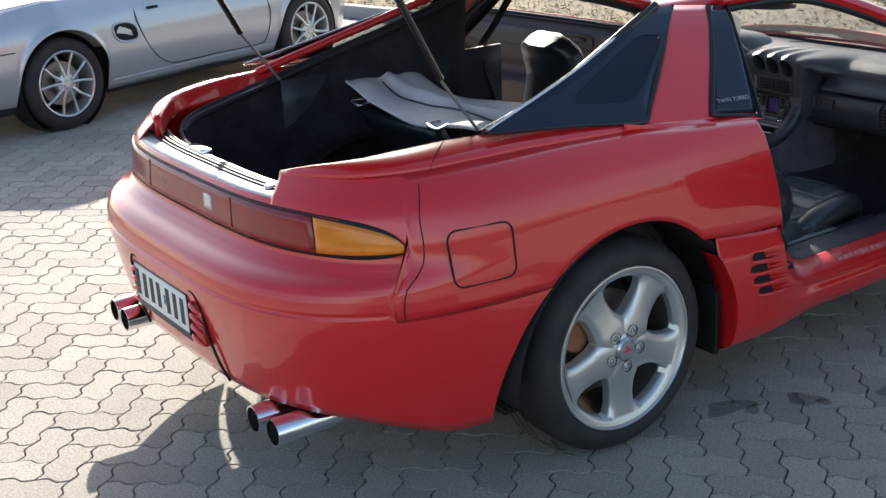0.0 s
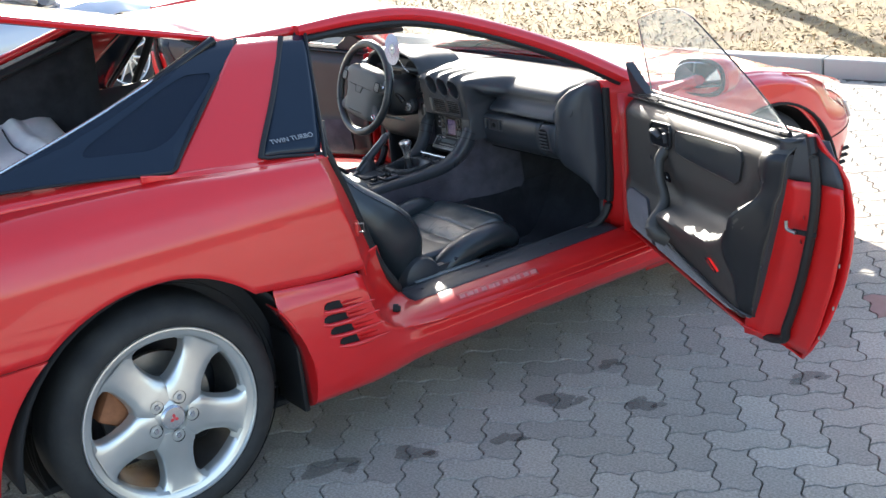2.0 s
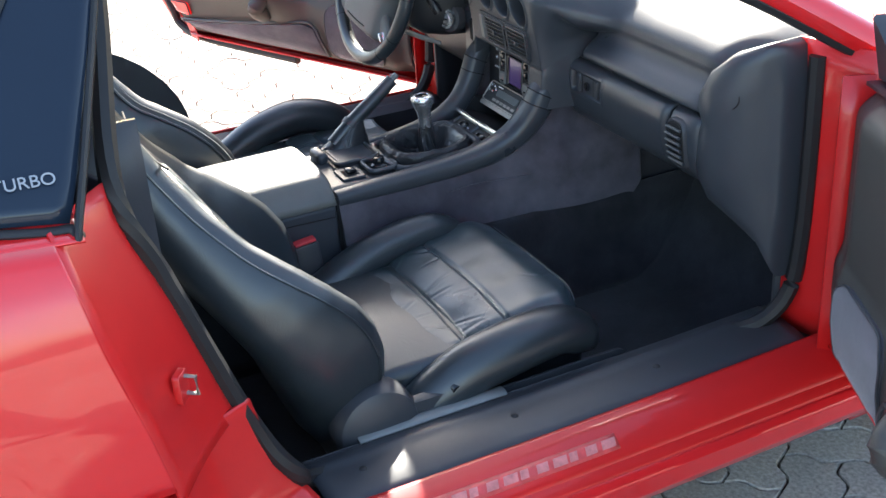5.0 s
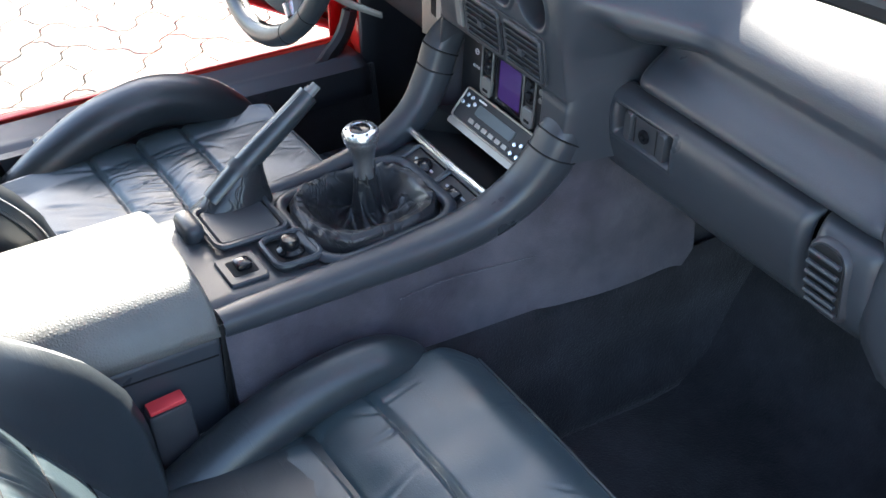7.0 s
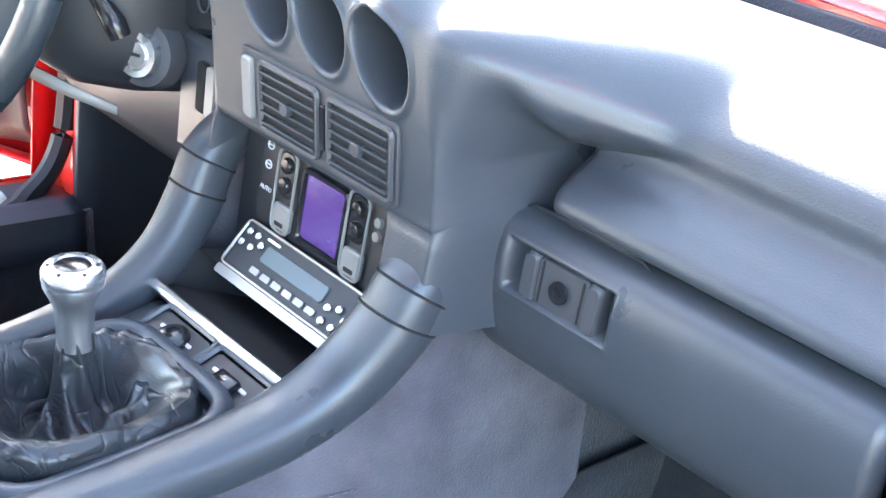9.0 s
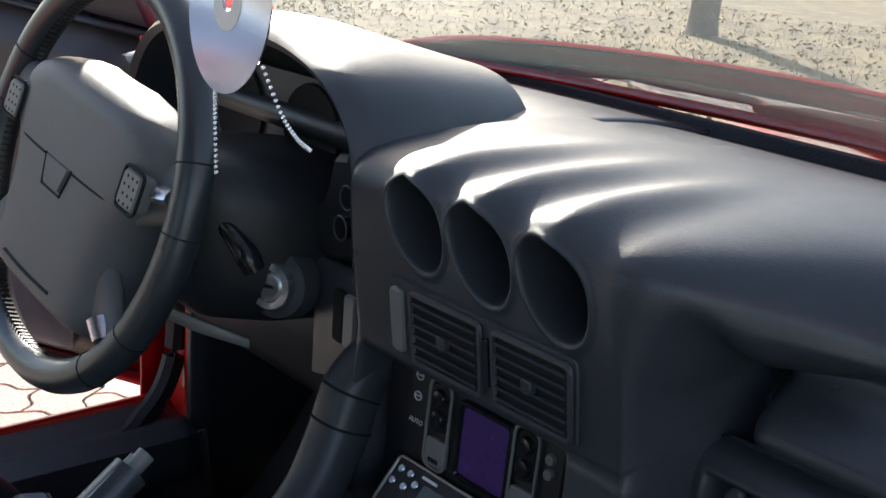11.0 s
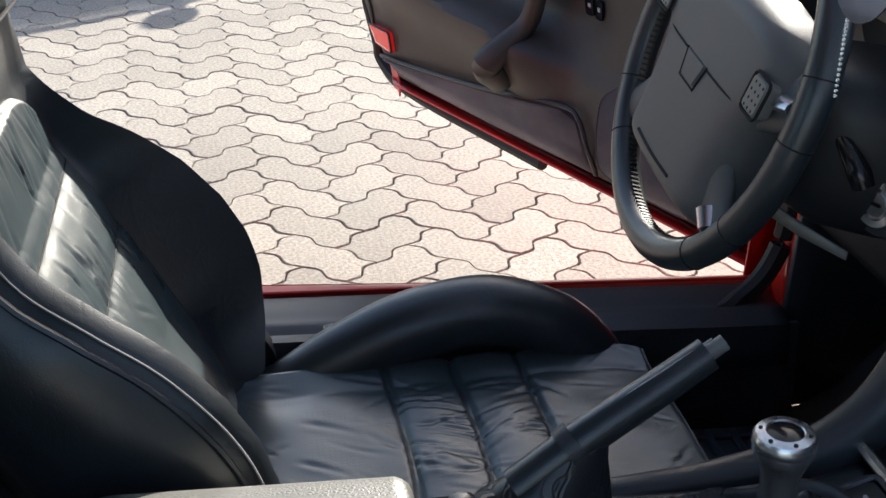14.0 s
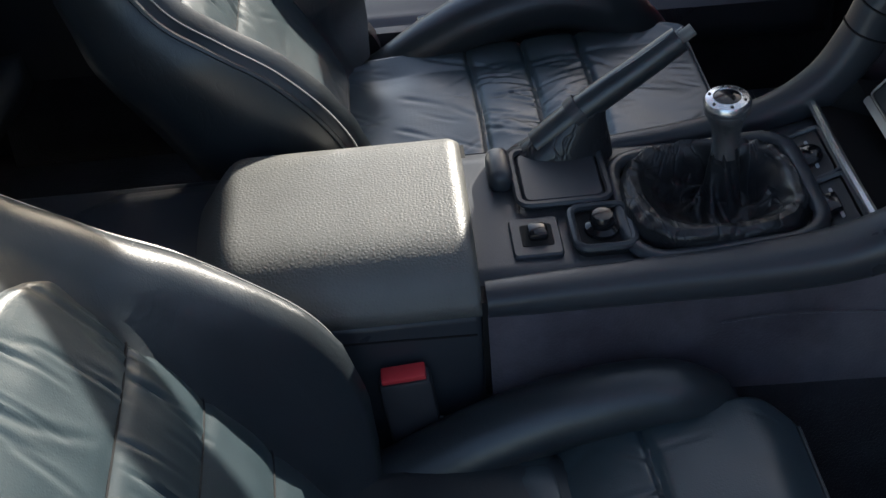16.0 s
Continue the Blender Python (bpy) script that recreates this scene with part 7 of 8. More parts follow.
for x, b in ((-0.163, 0.836), (-0.170, 0.808)):
    part("knob", disc_ring([(0.0, 0.012), (0.009, 0.011), (0.0115, 0.0)], 18, frame_matrix((x, 1.645, b), (1, -0.1, 0), (0, 0, 1))), GLOSS, bezel)
    part("knob_ring", disc_ring([(0.0095, 0.0125), (0.0105, 0.013), (0.0115, 0.012)], 18, frame_matrix((x, 1.645, b), (1, -0.1, 0), (0, 0, 1))), PLASTIC, bezel)
part("instrument_face", slab([(-0.37 + 0.225 * math.cos(t), 0.79 + 0.145 * max(0.0, math.sin(t)) ** 0.6) for t in (math.pi * k / 24 for k in range(25))], lambda a, b, d: Vector((a, 1.735 + d, b)), 0.01, 0.002), DARK, hood)
part("gauge_panel", slab([(-0.55, 0.80), (-0.55, 0.90), (-0.20, 0.905), (-0.165, 0.87), (-0.175, 0.83), (-0.21, 0.80)], lambda a, b, d: Vector((a, 1.715 + d, b)), 0.006, 0.002), PLASTIC, hood)
for x, r in ((-0.46, 0.045), (-0.33, 0.045), (-0.245, 0.028)):
    part("gauge", disc_ring([(0.0, 0.001), (r * 0.92, 0.001), (r, 0.003), (r * 1.03, 0.0)], 32, frame_matrix((x, 1.7135, 0.852), (1, 0, 0), (0, 0, 1))), DARK, hood)
for k in range(4):
    part("warning_cell", slab(round_rect(-0.192 + 0.001 * k, -0.168, 0.815 + 0.021 * k, 0.832 + 0.021 * k, 0.006, 3), lambda a, b, d: Vector((a, 1.713 + d, b)), 0.002, 0.0005), STEEL, hood)
for x, z, mt in ((-0.262, 0.868, BUCKLE_RED), (-0.232, 0.874, BUCKLE_RED), (-0.256, 0.848, PALE), (-0.231, 0.862, PALE)):
    part("gauge_mark", slab(round_rect(x, x + 0.012, z, z + 0.004, 0.001, 1), lambda a, b, d: Vector((a, 1.7115 + d, b)), 0.001, 0.0003), mt, hood)
part("dash_lower", grid(lambda u, v: Vector((lerp(-0.70, -0.15, u), lerp(1.735, 1.80, v) - 0.05 * math.sin(math.pi * v), lerp(0.80, 0.52, v))), 16, 10), PLASTIC, dash, thick=0.02, to=(-0.4, 1, 0.7))
part("coin_tray", slab([(-0.235, 0.765), (-0.150, 0.765), (-0.150, 0.69), (-0.165, 0.66), (-0.235, 0.645)], lambda a, b, d: Vector((a, 1.648 + d - 0.12 * (a + 0.19), b)), 0.08, 0.008), TRIM, dash)
for x, mt in ((-0.181, DARK), (-0.163, GREY_STRIP)):
    part("slider", slab(round_rect(x - 0.008, x + 0.008, 0.700, 0.748, 0.003, 2), lambda a, b, d: Vector((a, 1.643 + d - 0.12 * (a + 0.19), b)), 0.006, 0.001), mt, dash)

# ---- steering wheel and column ----
WO = Vector((-0.375, 1.499, 0.823))
tilt, spin = radians(16), radians(-7)
w_x, w_y = Vector((1, 0, 0)), Vector((0, math.sin(tilt), math.cos(tilt)))
wa = w_x * math.cos(spin) + w_y * math.sin(spin)
wb = w_y * math.cos(spin) - w_x * math.sin(spin)
wn_ = wa.cross(wb).normalized()


def SW(a, b, d=0.0):
    return WO + wa * a + wb * b - wn_ * d


wheel = new("steering_wheel")
wheel.parent = car
tagged(wheel, "black leather four-spoke steering wheel")
part("wheel_rim", tube([SW(0.180 * math.cos(t), 0.180 * math.sin(t)) for t in (2 * math.pi * k / 96 for k in range(96))], 0.0158, 16, smooth=False, loop=True), LEATHER, wheel)


def laces():
    bm = bmesh.new()
    for k in range(170):
        t = 2 * math.pi * k / 170
        bmesh.ops.create_cube(bm, size=1, matrix=Matrix.Translation(SW(0.1652 * math.cos(t), 0.1652 * math.sin(t))) @ Matrix((wa, wb, wn_)).transposed().to_4x4() @ Matrix.Rotation(t, 4, "Z") @ Matrix.Diagonal((0.003, 0.0022, 0.009, 1)))
    return bm


part("rim_lacing", laces(), SEAL, wheel)
for t0, t1 in ((4, 22), (158, 176), (312, 332), (208, 228)):
    for t in (t0, t1):
        c = SW(0.18 * math.cos(radians(t)), 0.18 * math.sin(radians(t)))
        er = wa * math.cos(radians(t)) + wb * math.sin(radians(t))
        part("rim_joint", tube([c + 0.0158 * (math.cos(q) * er + math.sin(q) * wn_) for q in (2 * math.pi * k / 16 for k in range(16))], 0.0008, 4, smooth=False, loop=True), DARK, wheel)
for t, mt in ((13, PAD), (167, PAD), (322, PAD), (218, PAD)):
    e = Vector((math.cos(radians(t)), math.sin(radians(t))))
    across = Vector((-e.y, e.x))
    spoke = []
    for r, w, th, d in ((0.070, 0.040, 0.012, -0.004), (0.100, 0.036, 0.012, -0.003), (0.130, 0.029, 0.010, 0.002), (0.155, 0.024, 0.009, 0.002), (0.178, 0.026, 0.008, 0.0)):
        w *= 1.0 if t < 200 else 0.90
        spoke.append([SW(r * e.x + w * math.cos(q) * across.x, r * e.y + w * math.cos(q) * across.y, d + th * math.sin(q)) for q in (2 * math.pi * k / 20 for k in range(20))])
    part("spoke", loft(spoke), mt, wheel, sharp=60)
PAD_B = (0.092, 0.088, 0.080, 0.068, 0.054, 0.034, 0.014, 0.0, -0.020, -0.050, -0.075, -0.095, -0.112, -0.122, -0.127)
PAD_W = (0.040, 0.078, 0.108, 0.132, 0.147, 0.152, 0.146, 0.130, 0.120, 0.114, 0.112, 0.112, 0.108, 0.096, 0.060)


def pad_height(t, b):
    end = min(1.0, (0.092 - b) / 0.030) * min(1.0, (b + 0.127) / 0.026)
    edge = max(0.0, 1 - abs(t) ** 7) * max(0.0, min(1.0, end * (2 - end)))
    return 0.020 - 0.044 * math.sqrt(max(0.0, edge)) + 0.004 * abs(t) ** 2


def pad_sheet(u, v):
    b = lerp(0.092, -0.127, u)
    t = math.sin(math.pi / 2 * lerp(-1, 1, v))
    w = float(np.interp(-b, [-q for q in PAD_B], PAD_W))
    return SW(t * w, b, pad_height(t, b))


padp = part("horn_pad", grid(pad_sheet, 60, 48), PAD, wheel, sharp=80, thick=0.004, to=WO + wn_ * 3)
for k in (1, -1):
    part("pad_line", tube([SW(k * q, 0.004, pad_height(q / 0.122, 0.004) - 0.0006) for q in (0.030, 0.05, 0.07, 0.09, 0.105)], 0.0011, 5, 16), DARK, padp)
part("pad_badge", slab([(-0.024, 0.006), (0.024, 0.006), (0.017, -0.018), (-0.017, -0.018)], lambda a, b, d: SW(a, b, d - 0.0262), 0.006, 0.002), PAD, padp)
part("badge_edge", tube([SW(a, b, -0.0242) for a, b in ((-0.027, 0.006), (-0.019, -0.021), (0.019, -0.021), (0.027, 0.006))], 0.0013, 5, smooth=False), DARK, padp)
part("pad_slot", tube([SW(-0.05, -0.098, -0.0225), SW(0.0, -0.099, -0.0235), SW(0.05, -0.098, -0.0225)], 0.003, 6, 12, flat=0.5), DARK, padp)
for k in (1, -1):
    wbn = part("wheel_button", slab(round_rect(k * 0.124 - 0.015, k * 0.124 + 0.015, 0.010, 0.042, 0.005, 3), lambda a, b, d: SW(a, b, d - 0.0245), 0.014, 0.002), BUTTON, wheel, "grey dotted horn button")
    part("button_rim", tube([SW(a, b, -0.0225) for a, b in round_rect(k * 0.124 - 0.017, k * 0.124 + 0.017, 0.008, 0.044, 0.006, 3)], 0.0016, 5, smooth=False, loop=True), DARK, wbn)
    for i in range(3):
        for j in range(4):
            part("dot", disc_ring([(0.0, 0.0006), (0.0016, 0.0)], 8, frame_matrix(SW(k * 0.124 - 0.008 + 0.008 * i + 0.002 * (j % 2), 0.014 + 0.0075 * j, -0.0246), wa, wb)), DARK, wbn)
for t in (13, 322):
    e = Vector((math.cos(radians(t)), math.sin(radians(t))))
    part("spoke_tip", tube([SW(0.146 * e.x, 0.146 * e.y, -0.002), SW(0.166 * e.x, 0.166 * e.y, -0.002)], [0.015, 0.013], 12, 4, flat=0.6), SATIN, wheel, "bright spoke tip")


def shroud(w, h, y, z, x=-0.345):
    return [Vector((x + w * math.copysign(abs(math.cos(t)) ** 0.6, math.cos(t)), y, z + h * math.copysign(abs(math.sin(t)) ** 0.6, math.sin(t)))) for t in (2 * math.pi * q / 32 for q in range(32))]


col = part("column_shroud", loft([shroud(0.060, 0.050, 1.535, 0.795, -0.37), shroud(0.082, 0.070, 1.550, 0.785, -0.352), shroud(0.098, 0.080, 1.58, 0.775), shroud(0.108, 0.082, 1.63, 0.768, -0.338), shroud(0.110, 0.08, 1.74, 0.755, -0.335)]), BLACK_TRIM, wheel)
part("column_flap", loft([[Vector((-0.42, 1.545, 0.706)), Vector((-0.33, 1.545, 0.708)), Vector((-0.285, 1.565, 0.700)), Vector((-0.255, 1.60, 0.684))], [Vector((-0.42, 1.547, 0.692)), Vector((-0.33, 1.547, 0.694)), Vector((-0.285, 1.567, 0.687)), Vector((-0.255, 1.60, 0.676))]], cap=False, closed=False), GREY_STRIP, wheel, thick=0.003, to=(-0.3, 0.5, 0.7))
lockm = frame_matrix((-0.242, 1.617, 0.739), (0.92, 0.40, 0), (0.05, 0.15, 1))
il = part("ignition_lock", disc_ring([(0.0, 0.012), (0.011, 0.012), (0.0125, 0.010), (0.015, 0.012), (0.021, 0.011), (0.024, 0.004), (0.024, -0.03)], 36, lockm), SATIN, dash, "ringed ignition lock")
part("lock_slot", box(-0.006, 0.006, -0.0015, 0.0015, 0.0118, 0.0128, m=lockm), DARK, il)
part("ignition_bezel", disc_ring([(0.024, 0.002), (0.031, 0.0), (0.035, -0.02)], 36, lockm), PLASTIC, il)
part("wiper_stalk", tube([(-0.275, 1.575, 0.800), (-0.250, 1.575, 0.790), (-0.232, 1.580, 0.775), (-0.226, 1.585, 0.762)], [0.007, 0.008, 0.011, 0.010], 12, 14), GLOSS, wheel)
part("hazard_button", disc_ring([(0.0, 0.005), (0.012, 0.004), (0.0145, 0.0)], 20, frame_matrix((-0.290, 1.583, 0.757), (1, 0.35, 0), (0, 0.2, 1))), RUST, wheel, "dull red hazard button")

# pedals and rubber mats
for x in (-0.48, -0.38, -0.28):
    pd = part("pedal", slab(round_rect(x - 0.03, x + 0.03, 0.33, 0.40, 0.008, 2), lambda a, b, d: Vector((a, 1.93 + 0.4 * (b - 0.36) + d, b)), 0.02, 0.004), SEAL, car)
mat = thing("floor_mat", "black rubber mat with a grid of ribs on the driver's floor", "floor mat")
part("mat_sheet", box(-0.63, -0.17, 1.42, 1.92, 0.226, 0.232, 0.003), MAT_RUBBER, mat)
for i in range(13):
    part("rib", box(-0.62, -0.18, 1.44 + 0.037 * i, 1.452 + 0.037 * i, 0.232, 0.239, 0.002, 1), MAT_RUBBER, mat)
for i in range(9):
    part("rib", box(-0.61 + 0.052 * i, -0.600 + 0.052 * i, 1.43, 1.91, 0.232, 0.238, 0.002, 1), MAT_RUBBER, mat)

# inside mirror, and the compact disc that hangs from it on a bead chain
part("inside_mirror", slab(round_rect(-0.12, 0.12, 1.125, 1.175, 0.02, 3), lambda a, b, d: Vector((a, 1.16 + d + 0.25 * a * -1, b)), 0.03, 0.008), GLOSS, car)
part("mirror_stem", tube([(0, 1.19, 1.155), (0, 1.24, 1.21)], 0.008, 8, 6), PLASTIC, car)
charm = thing("hanging_disc", "shiny compact disc hanging on a bead chain from the inside mirror", "disc")
cdm = frame_matrix((-0.072, 1.46, 1.012), (0.92, -0.10, 0), (0.0, 0.1, 1))
part("disc", disc_ring([(0.0075, 0.0006), (0.060, 0.0006), (0.060, -0.0006), (0.0075, -0.0006), (0.0075, 0.0006)], 48, cdm), DISC_TOP, charm)
part("disc_hub", disc_ring([(0.0075, 0.0010), (0.020, 0.0010), (0.020, -0.0010), (0.0075, -0.0010)], 32, cdm), WHITE, charm)
part("cord", tube([(-0.072, 1.46, 1.072), (-0.04, 1.35, 1.10), (0.0, 1.165, 1.13)], 0.0012, 5, 10), PALE, charm)


def beads(points, n):
    bm = bmesh.new()
    for p in spline(points, n):
        bmesh.ops.create_icosphere(bm, subdivisions=1, radius=0.0016, matrix=Matrix.Translation(p))
    return bm


part("bead_chain", beads([(-0.088, 1.46, 0.962), (-0.087, 1.46, 0.935), (-0.084, 1.46, 0.895)], 22), SATIN, charm)
part("bead_chain", beads([(-0.030, 1.46, 0.975), (-0.008, 1.46, 0.950), (0.010, 1.46, 0.938), (0.024, 1.46, 0.934)], 22), SATIN, charm)

# ---- silver roadster parked alongside ----
roadster = thing("parked_roadster", "silver two-seat roadster with thin ten-spoke alloy wheels parked beside", "car")
RM = frame_matrix((-5.703, -0.035, 0), (0.951, 0.309, 0), (-0.309, 0.951, 0))
R_TOP = lambda y: float(np.interp(y, (-0.92, -0.80, -0.5, 0.0, 0.5, 1.0, 1.7, 2.2, 2.6, 3.0, 3.2, 3.3), (0.62, 0.74, 0.84, 0.875, 0.85, 0.825, 0.81, 0.80, 0.76, 0.66, 0.56, 0.46)))
R_WIDE = lambda y: float(np.interp(y, (-0.92, -0.85, -0.6, 0.0, 0.6, 1.3, 2.0, 2.5, 2.9, 3.15, 3.3), (0.50, 0.70, 0.83, 0.895, 0.875, 0.86, 0.875, 0.865, 0.78, 0.62, 0.40)))


def r_arch(y):
    best = 0.20 + 0.03 * (ramp(y, 2.9, 3.2) + ramp(-y, 0.45, 0.8))
    for c, r in ((0.0, 0.365), (2.42, 0.355)):
        q = (y - c) / r
        if abs(q) < 1:
            best = max(best, 0.315 + r * math.sqrt(1 - q * q))
    return best


def r_side(s):
    def f(u, v):
        y = lerp(-0.90, 3.28, u)
        low, high = r_arch(y), R_TOP(y)
        z = lerp(low, high, v)
        bulge = 1 - 0.10 * max(0.0, (0.50 - z) / 0.30) ** 1.6 - 0.13 * max(0.0, (z - 0.60) / max(0.05, high - 0.60)) ** 2.2
        x = R_WIDE(y) * bulge
        x -= 0.022 * math.exp(-((z - 0.66) / 0.05) ** 2) * ramp(y, 0.35, 0.6) * (1 - ramp(y, 1.9, 2.2)) * 0.5
        x += 0.018 * math.exp(-((z - r_arch(y)) / 0.035) ** 2) * (r_arch(y) > 0.32)
        return RM @ Vector((s * x, y, z))
    return f


def r_deck(u, v):
    y, t = lerp(-0.90, 3.28, u), lerp(-1, 1, v)
    crown = 0.055 * (1 - t * t) * (0.4 + 0.6 * ramp(y, 2.0, 2.6) + 0.5 * ramp(-y, -0.3, 0.3))
    dip = 0.20 * ramp(y, 0.45, 0.6) * (1 - ramp(y, 1.55, 1.7)) * (1 - ramp(abs(t), 0.72, 0.82))
    return RM @ Vector((t * R_WIDE(y) * 0.87, y, R_TOP(y) + crown - dip))


for s in (1, -1):
    part("flank", grid(r_side(s), 180, 18), SILVER_PAINT, roadster, thick=0.004, to=RM @ Vector((s * 6, 1.2, 0.5)))
part("deck", grid(r_deck, 90, 30), SILVER_PAINT, roadster, thick=0.004, to=RM @ Vector((0, 1.2, 8)))
part("floor_pan", box(-0.78, 0.78, -0.75, 3.05, 0.17, 0.22, 0.01, m=RM), DARK, roadster)


def r_on(y, z, out=0.0):
    p = r_side(1)(min(1.0, max(0.0, (y + 0.90) / 4.18)), (z - r_arch(y)) / (R_TOP(y) - r_arch(y)))
    return p + (RM.to_3x3() @ Vector((out, 0, 0)))


part("door_gap", tube([r_on(y, z, 0.001) for y, z in ((0.68, 0.835), (0.645, 0.70), (0.68, 0.55), (0.78, 0.40), (0.90, 0.315), (1.03, 0.285), (1.4, 0.285), (1.85, 0.285), (1.93, 0.32), (1.96, 0.45), (1.955, 0.60), (1.90, 0.805))], 0.004, 6, 90), DARK, roadster)
part("sill_line", tube([r_on(y, 0.262, 0.0) for y in (0.42, 0.8, 1.2, 1.6, 2.0)], 0.005, 6, 30), SILVER_PAINT, roadster)
part("side_intake", slab([(0.530 + 0.105 * math.copysign(abs(math.cos(t)) ** 0.75, math.cos(t)) - 0.03 * math.sin(t), 0.588 + 0.066 * math.copysign(abs(math.sin(t)) ** 0.75, math.sin(t))) for t in (2 * math.pi * k / 28 for k in range(28))], lambda a, b, d: r_on(a, b, 0.002 - d), 0.01, 0.004), DARK, roadster, "dark oval side intake")
part("intake_rim", tube([r_on(0.530 + 0.108 * math.copysign(abs(math.cos(t)) ** 0.75, math.cos(t)) - 0.03 * math.sin(t), 0.588 + 0.069 * math.copysign(abs(math.sin(t)) ** 0.75, math.sin(t)), 0.002) for t in (2 * math.pi * k / 28 for k in range(28))], 0.009, 8, smooth=False, loop=True), SILVER_PAINT, roadster)
hd = part("door_handle", slab(round_rect(0.735, 0.895, 0.705, 0.755, 0.022, 4), lambda a, b, d: r_on(a, b, 0.004 - d), 0.008, 0.002), SILVER_PAINT, roadster)
part("handle_shadow", slab(round_rect(0.758, 0.872, 0.712, 0.732, 0.010, 3), lambda a, b, d: r_on(a, b, 0.006 - d), 0.004, 0.001), DARK, hd)
part("side_marker", slab(round_rect(2.86, 2.95, 0.50, 0.535, 0.012, 3), lambda a, b, d: r_on(a, b, 0.006 - d), 0.01, 0.002), AMBER, roadster)
part("head_lamp", grid(lambda u, v: r_on(lerp(2.80, 3.08, u), lerp(0.58, 0.655 - 0.03 * u, v), 0.006), 8, 5), LENS_CLEAR, roadster, thick=0.004, to=RM @ Vector((6, 3, 0.6)))
part("tail_lamp", grid(lambda u, v: r_on(lerp(-0.89, -0.66, u), lerp(0.60, 0.70, v), 0.006), 8, 5), LENS_RED, roadster, thick=0.004, to=RM @ Vector((6, -1, 0.6)))
part("bumper_gap", tube([r_on(y, 0.585, 0.001) for y in (-0.88, -0.7, -0.5, -0.36)], 0.004, 6, 20), DARK, roadster)
# folding roof, windows, screen
def r_roof(u, v):
    y, t = lerp(0.10, 1.32, u), lerp(-1, 1, v)
    z = float(np.interp(y, (0.10, 0.35, 0.7, 1.0, 1.32), (0.88, 1.10, 1.235, 1.265, 1.235)))
    return RM @ Vector((t * (0.60 - 0.03 * abs(u - 0.6)), y, z - 0.05 * abs(t) ** 3 * 1.0))


part("soft_top", grid(r_roof, 24, 16), SOFT_TOP, roadster, "dark cloth folding roof", thick=0.01, to=RM @ Vector((0, 1, 8)))
for s in (1, -1):
    part("side_window", grid(lambda u, v: (lambda y: RM @ Vector((s * lerp(0.755, 0.575, v), y, lerp(0.82, float(np.interp(y, (0.10, 0.35, 0.7, 1.0, 1.32, 1.9), (0.84, 1.05, 1.19, 1.22, 1.19, 0.84))), v))))(lerp(0.30, 1.88, u)), 24, 6), TINT, roadster, "side window", thick=0.004, to=RM @ Vector((s * 6, 1, 1)))
    part("screen_post", tube([RM @ Vector((s * 0.745, 1.95, 0.80)), RM @ Vector((s * 0.68, 1.65, 1.02)), RM @ Vector((s * 0.58, 1.32, 1.215))], 0.022, 8, 12), SILVER_PAINT, roadster)
    part("window_seal", tube([RM @ Vector((s * 0.765, y, 0.838)) for y in (0.35, 0.9, 1.5, 1.9)], 0.010, 6, 20), SEAL, roadster)
    mir = part("wing_mirror", loft([[RM @ Vector((s * (0.90 + 0.085 * r * math.cos(t)), 1.72 + d, 0.90 + 0.06 * r * math.sin(t))) for t in (2 * math.pi * k / 20 for k in range(20))] for d, r in ((-0.02, 0.9), (0.0, 1.0), (0.05, 0.9), (0.08, 0.5))]), SILVER_PAINT, roadster)
    part("mirror_arm", tube([RM @ Vector((s * 0.76, 1.75, 0.83)), RM @ Vector((s * 0.84, 1.74, 0.87))], 0.02, 8, 4), PLASTIC, mir)
part("screen", grid(lambda u, v: (lambda t: RM @ Vector((t * lerp(0.70, 0.56, u), lerp(1.98, 1.33, u) + 0.10 * (1 - t * t), lerp(0.83, 1.225, u))))(lerp(-1, 1, v)), 10, 12), TINT, roadster, thick=0.004, to=RM @ Vector((0, 4, 2)))


def roadster_wheel(parent):
    part("tyre", disc_ring([(0.225, -0.012), (0.236, 0.002), (0.262, 0.006), (0.292, 0.0), (0.306, -0.014), (0.314, -0.035), (0.315, -0.05), (0.315, -0.20), (0.30, -0.22), (0.225, -0.21)], 60), RUBBER, parent)
    rim = part("rim", disc_ring([(0.226, -0.012), (0.228, 0.0), (0.222, 0.004), (0.214, 0.0), (0.209, -0.012), (0.203, -0.04), (0.198, -0.19)], 60), ALLOY, parent)
    for k in range(5):
        for e in (-1, 1):
            a0, a1 = 2 * math.pi * k / 5 + 0.3 + e * 0.22, 2 * math.pi * k / 5 + 0.3 + e * 0.345
            part("spoke", tube([(0.045 * math.cos(a0), 0.045 * math.sin(a0), -0.012), (0.13 * math.cos((a0 + a1) / 2), 0.13 * math.sin((a0 + a1) / 2), -0.012), (0.212 * math.cos(a1), 0.212 * math.sin(a1), -0.008)], [0.016, 0.0095, 0.0105], 8, 8), ALLOY, rim)
    part("hub", disc_ring([(0.0, 0.004), (0.026, 0.003), (0.032, -0.004), (0.072, -0.012), (0.08, -0.04)], 32), ALLOY, rim)
    for k in range(5):
        a = 2 * math.pi * k / 5 + 0.3
        part("lug_nut", disc_ring([(0.0, -0.002), (0.010, -0.003), (0.012, -0.012)], 10, Matrix.Translation((0.058 * math.cos(a), 0.058 * math.sin(a), 0))), DARK, parent)
    part("brake_disc", disc_ring([(0.06, -0.08), (0.15, -0.08), (0.15, -0.10)], 40), STEEL, parent)
    part("well", disc_ring([(0.0, -0.23), (0.345, -0.23), (0.345, -0.03)], 40), DARK, parent)


rw = new("wheel")
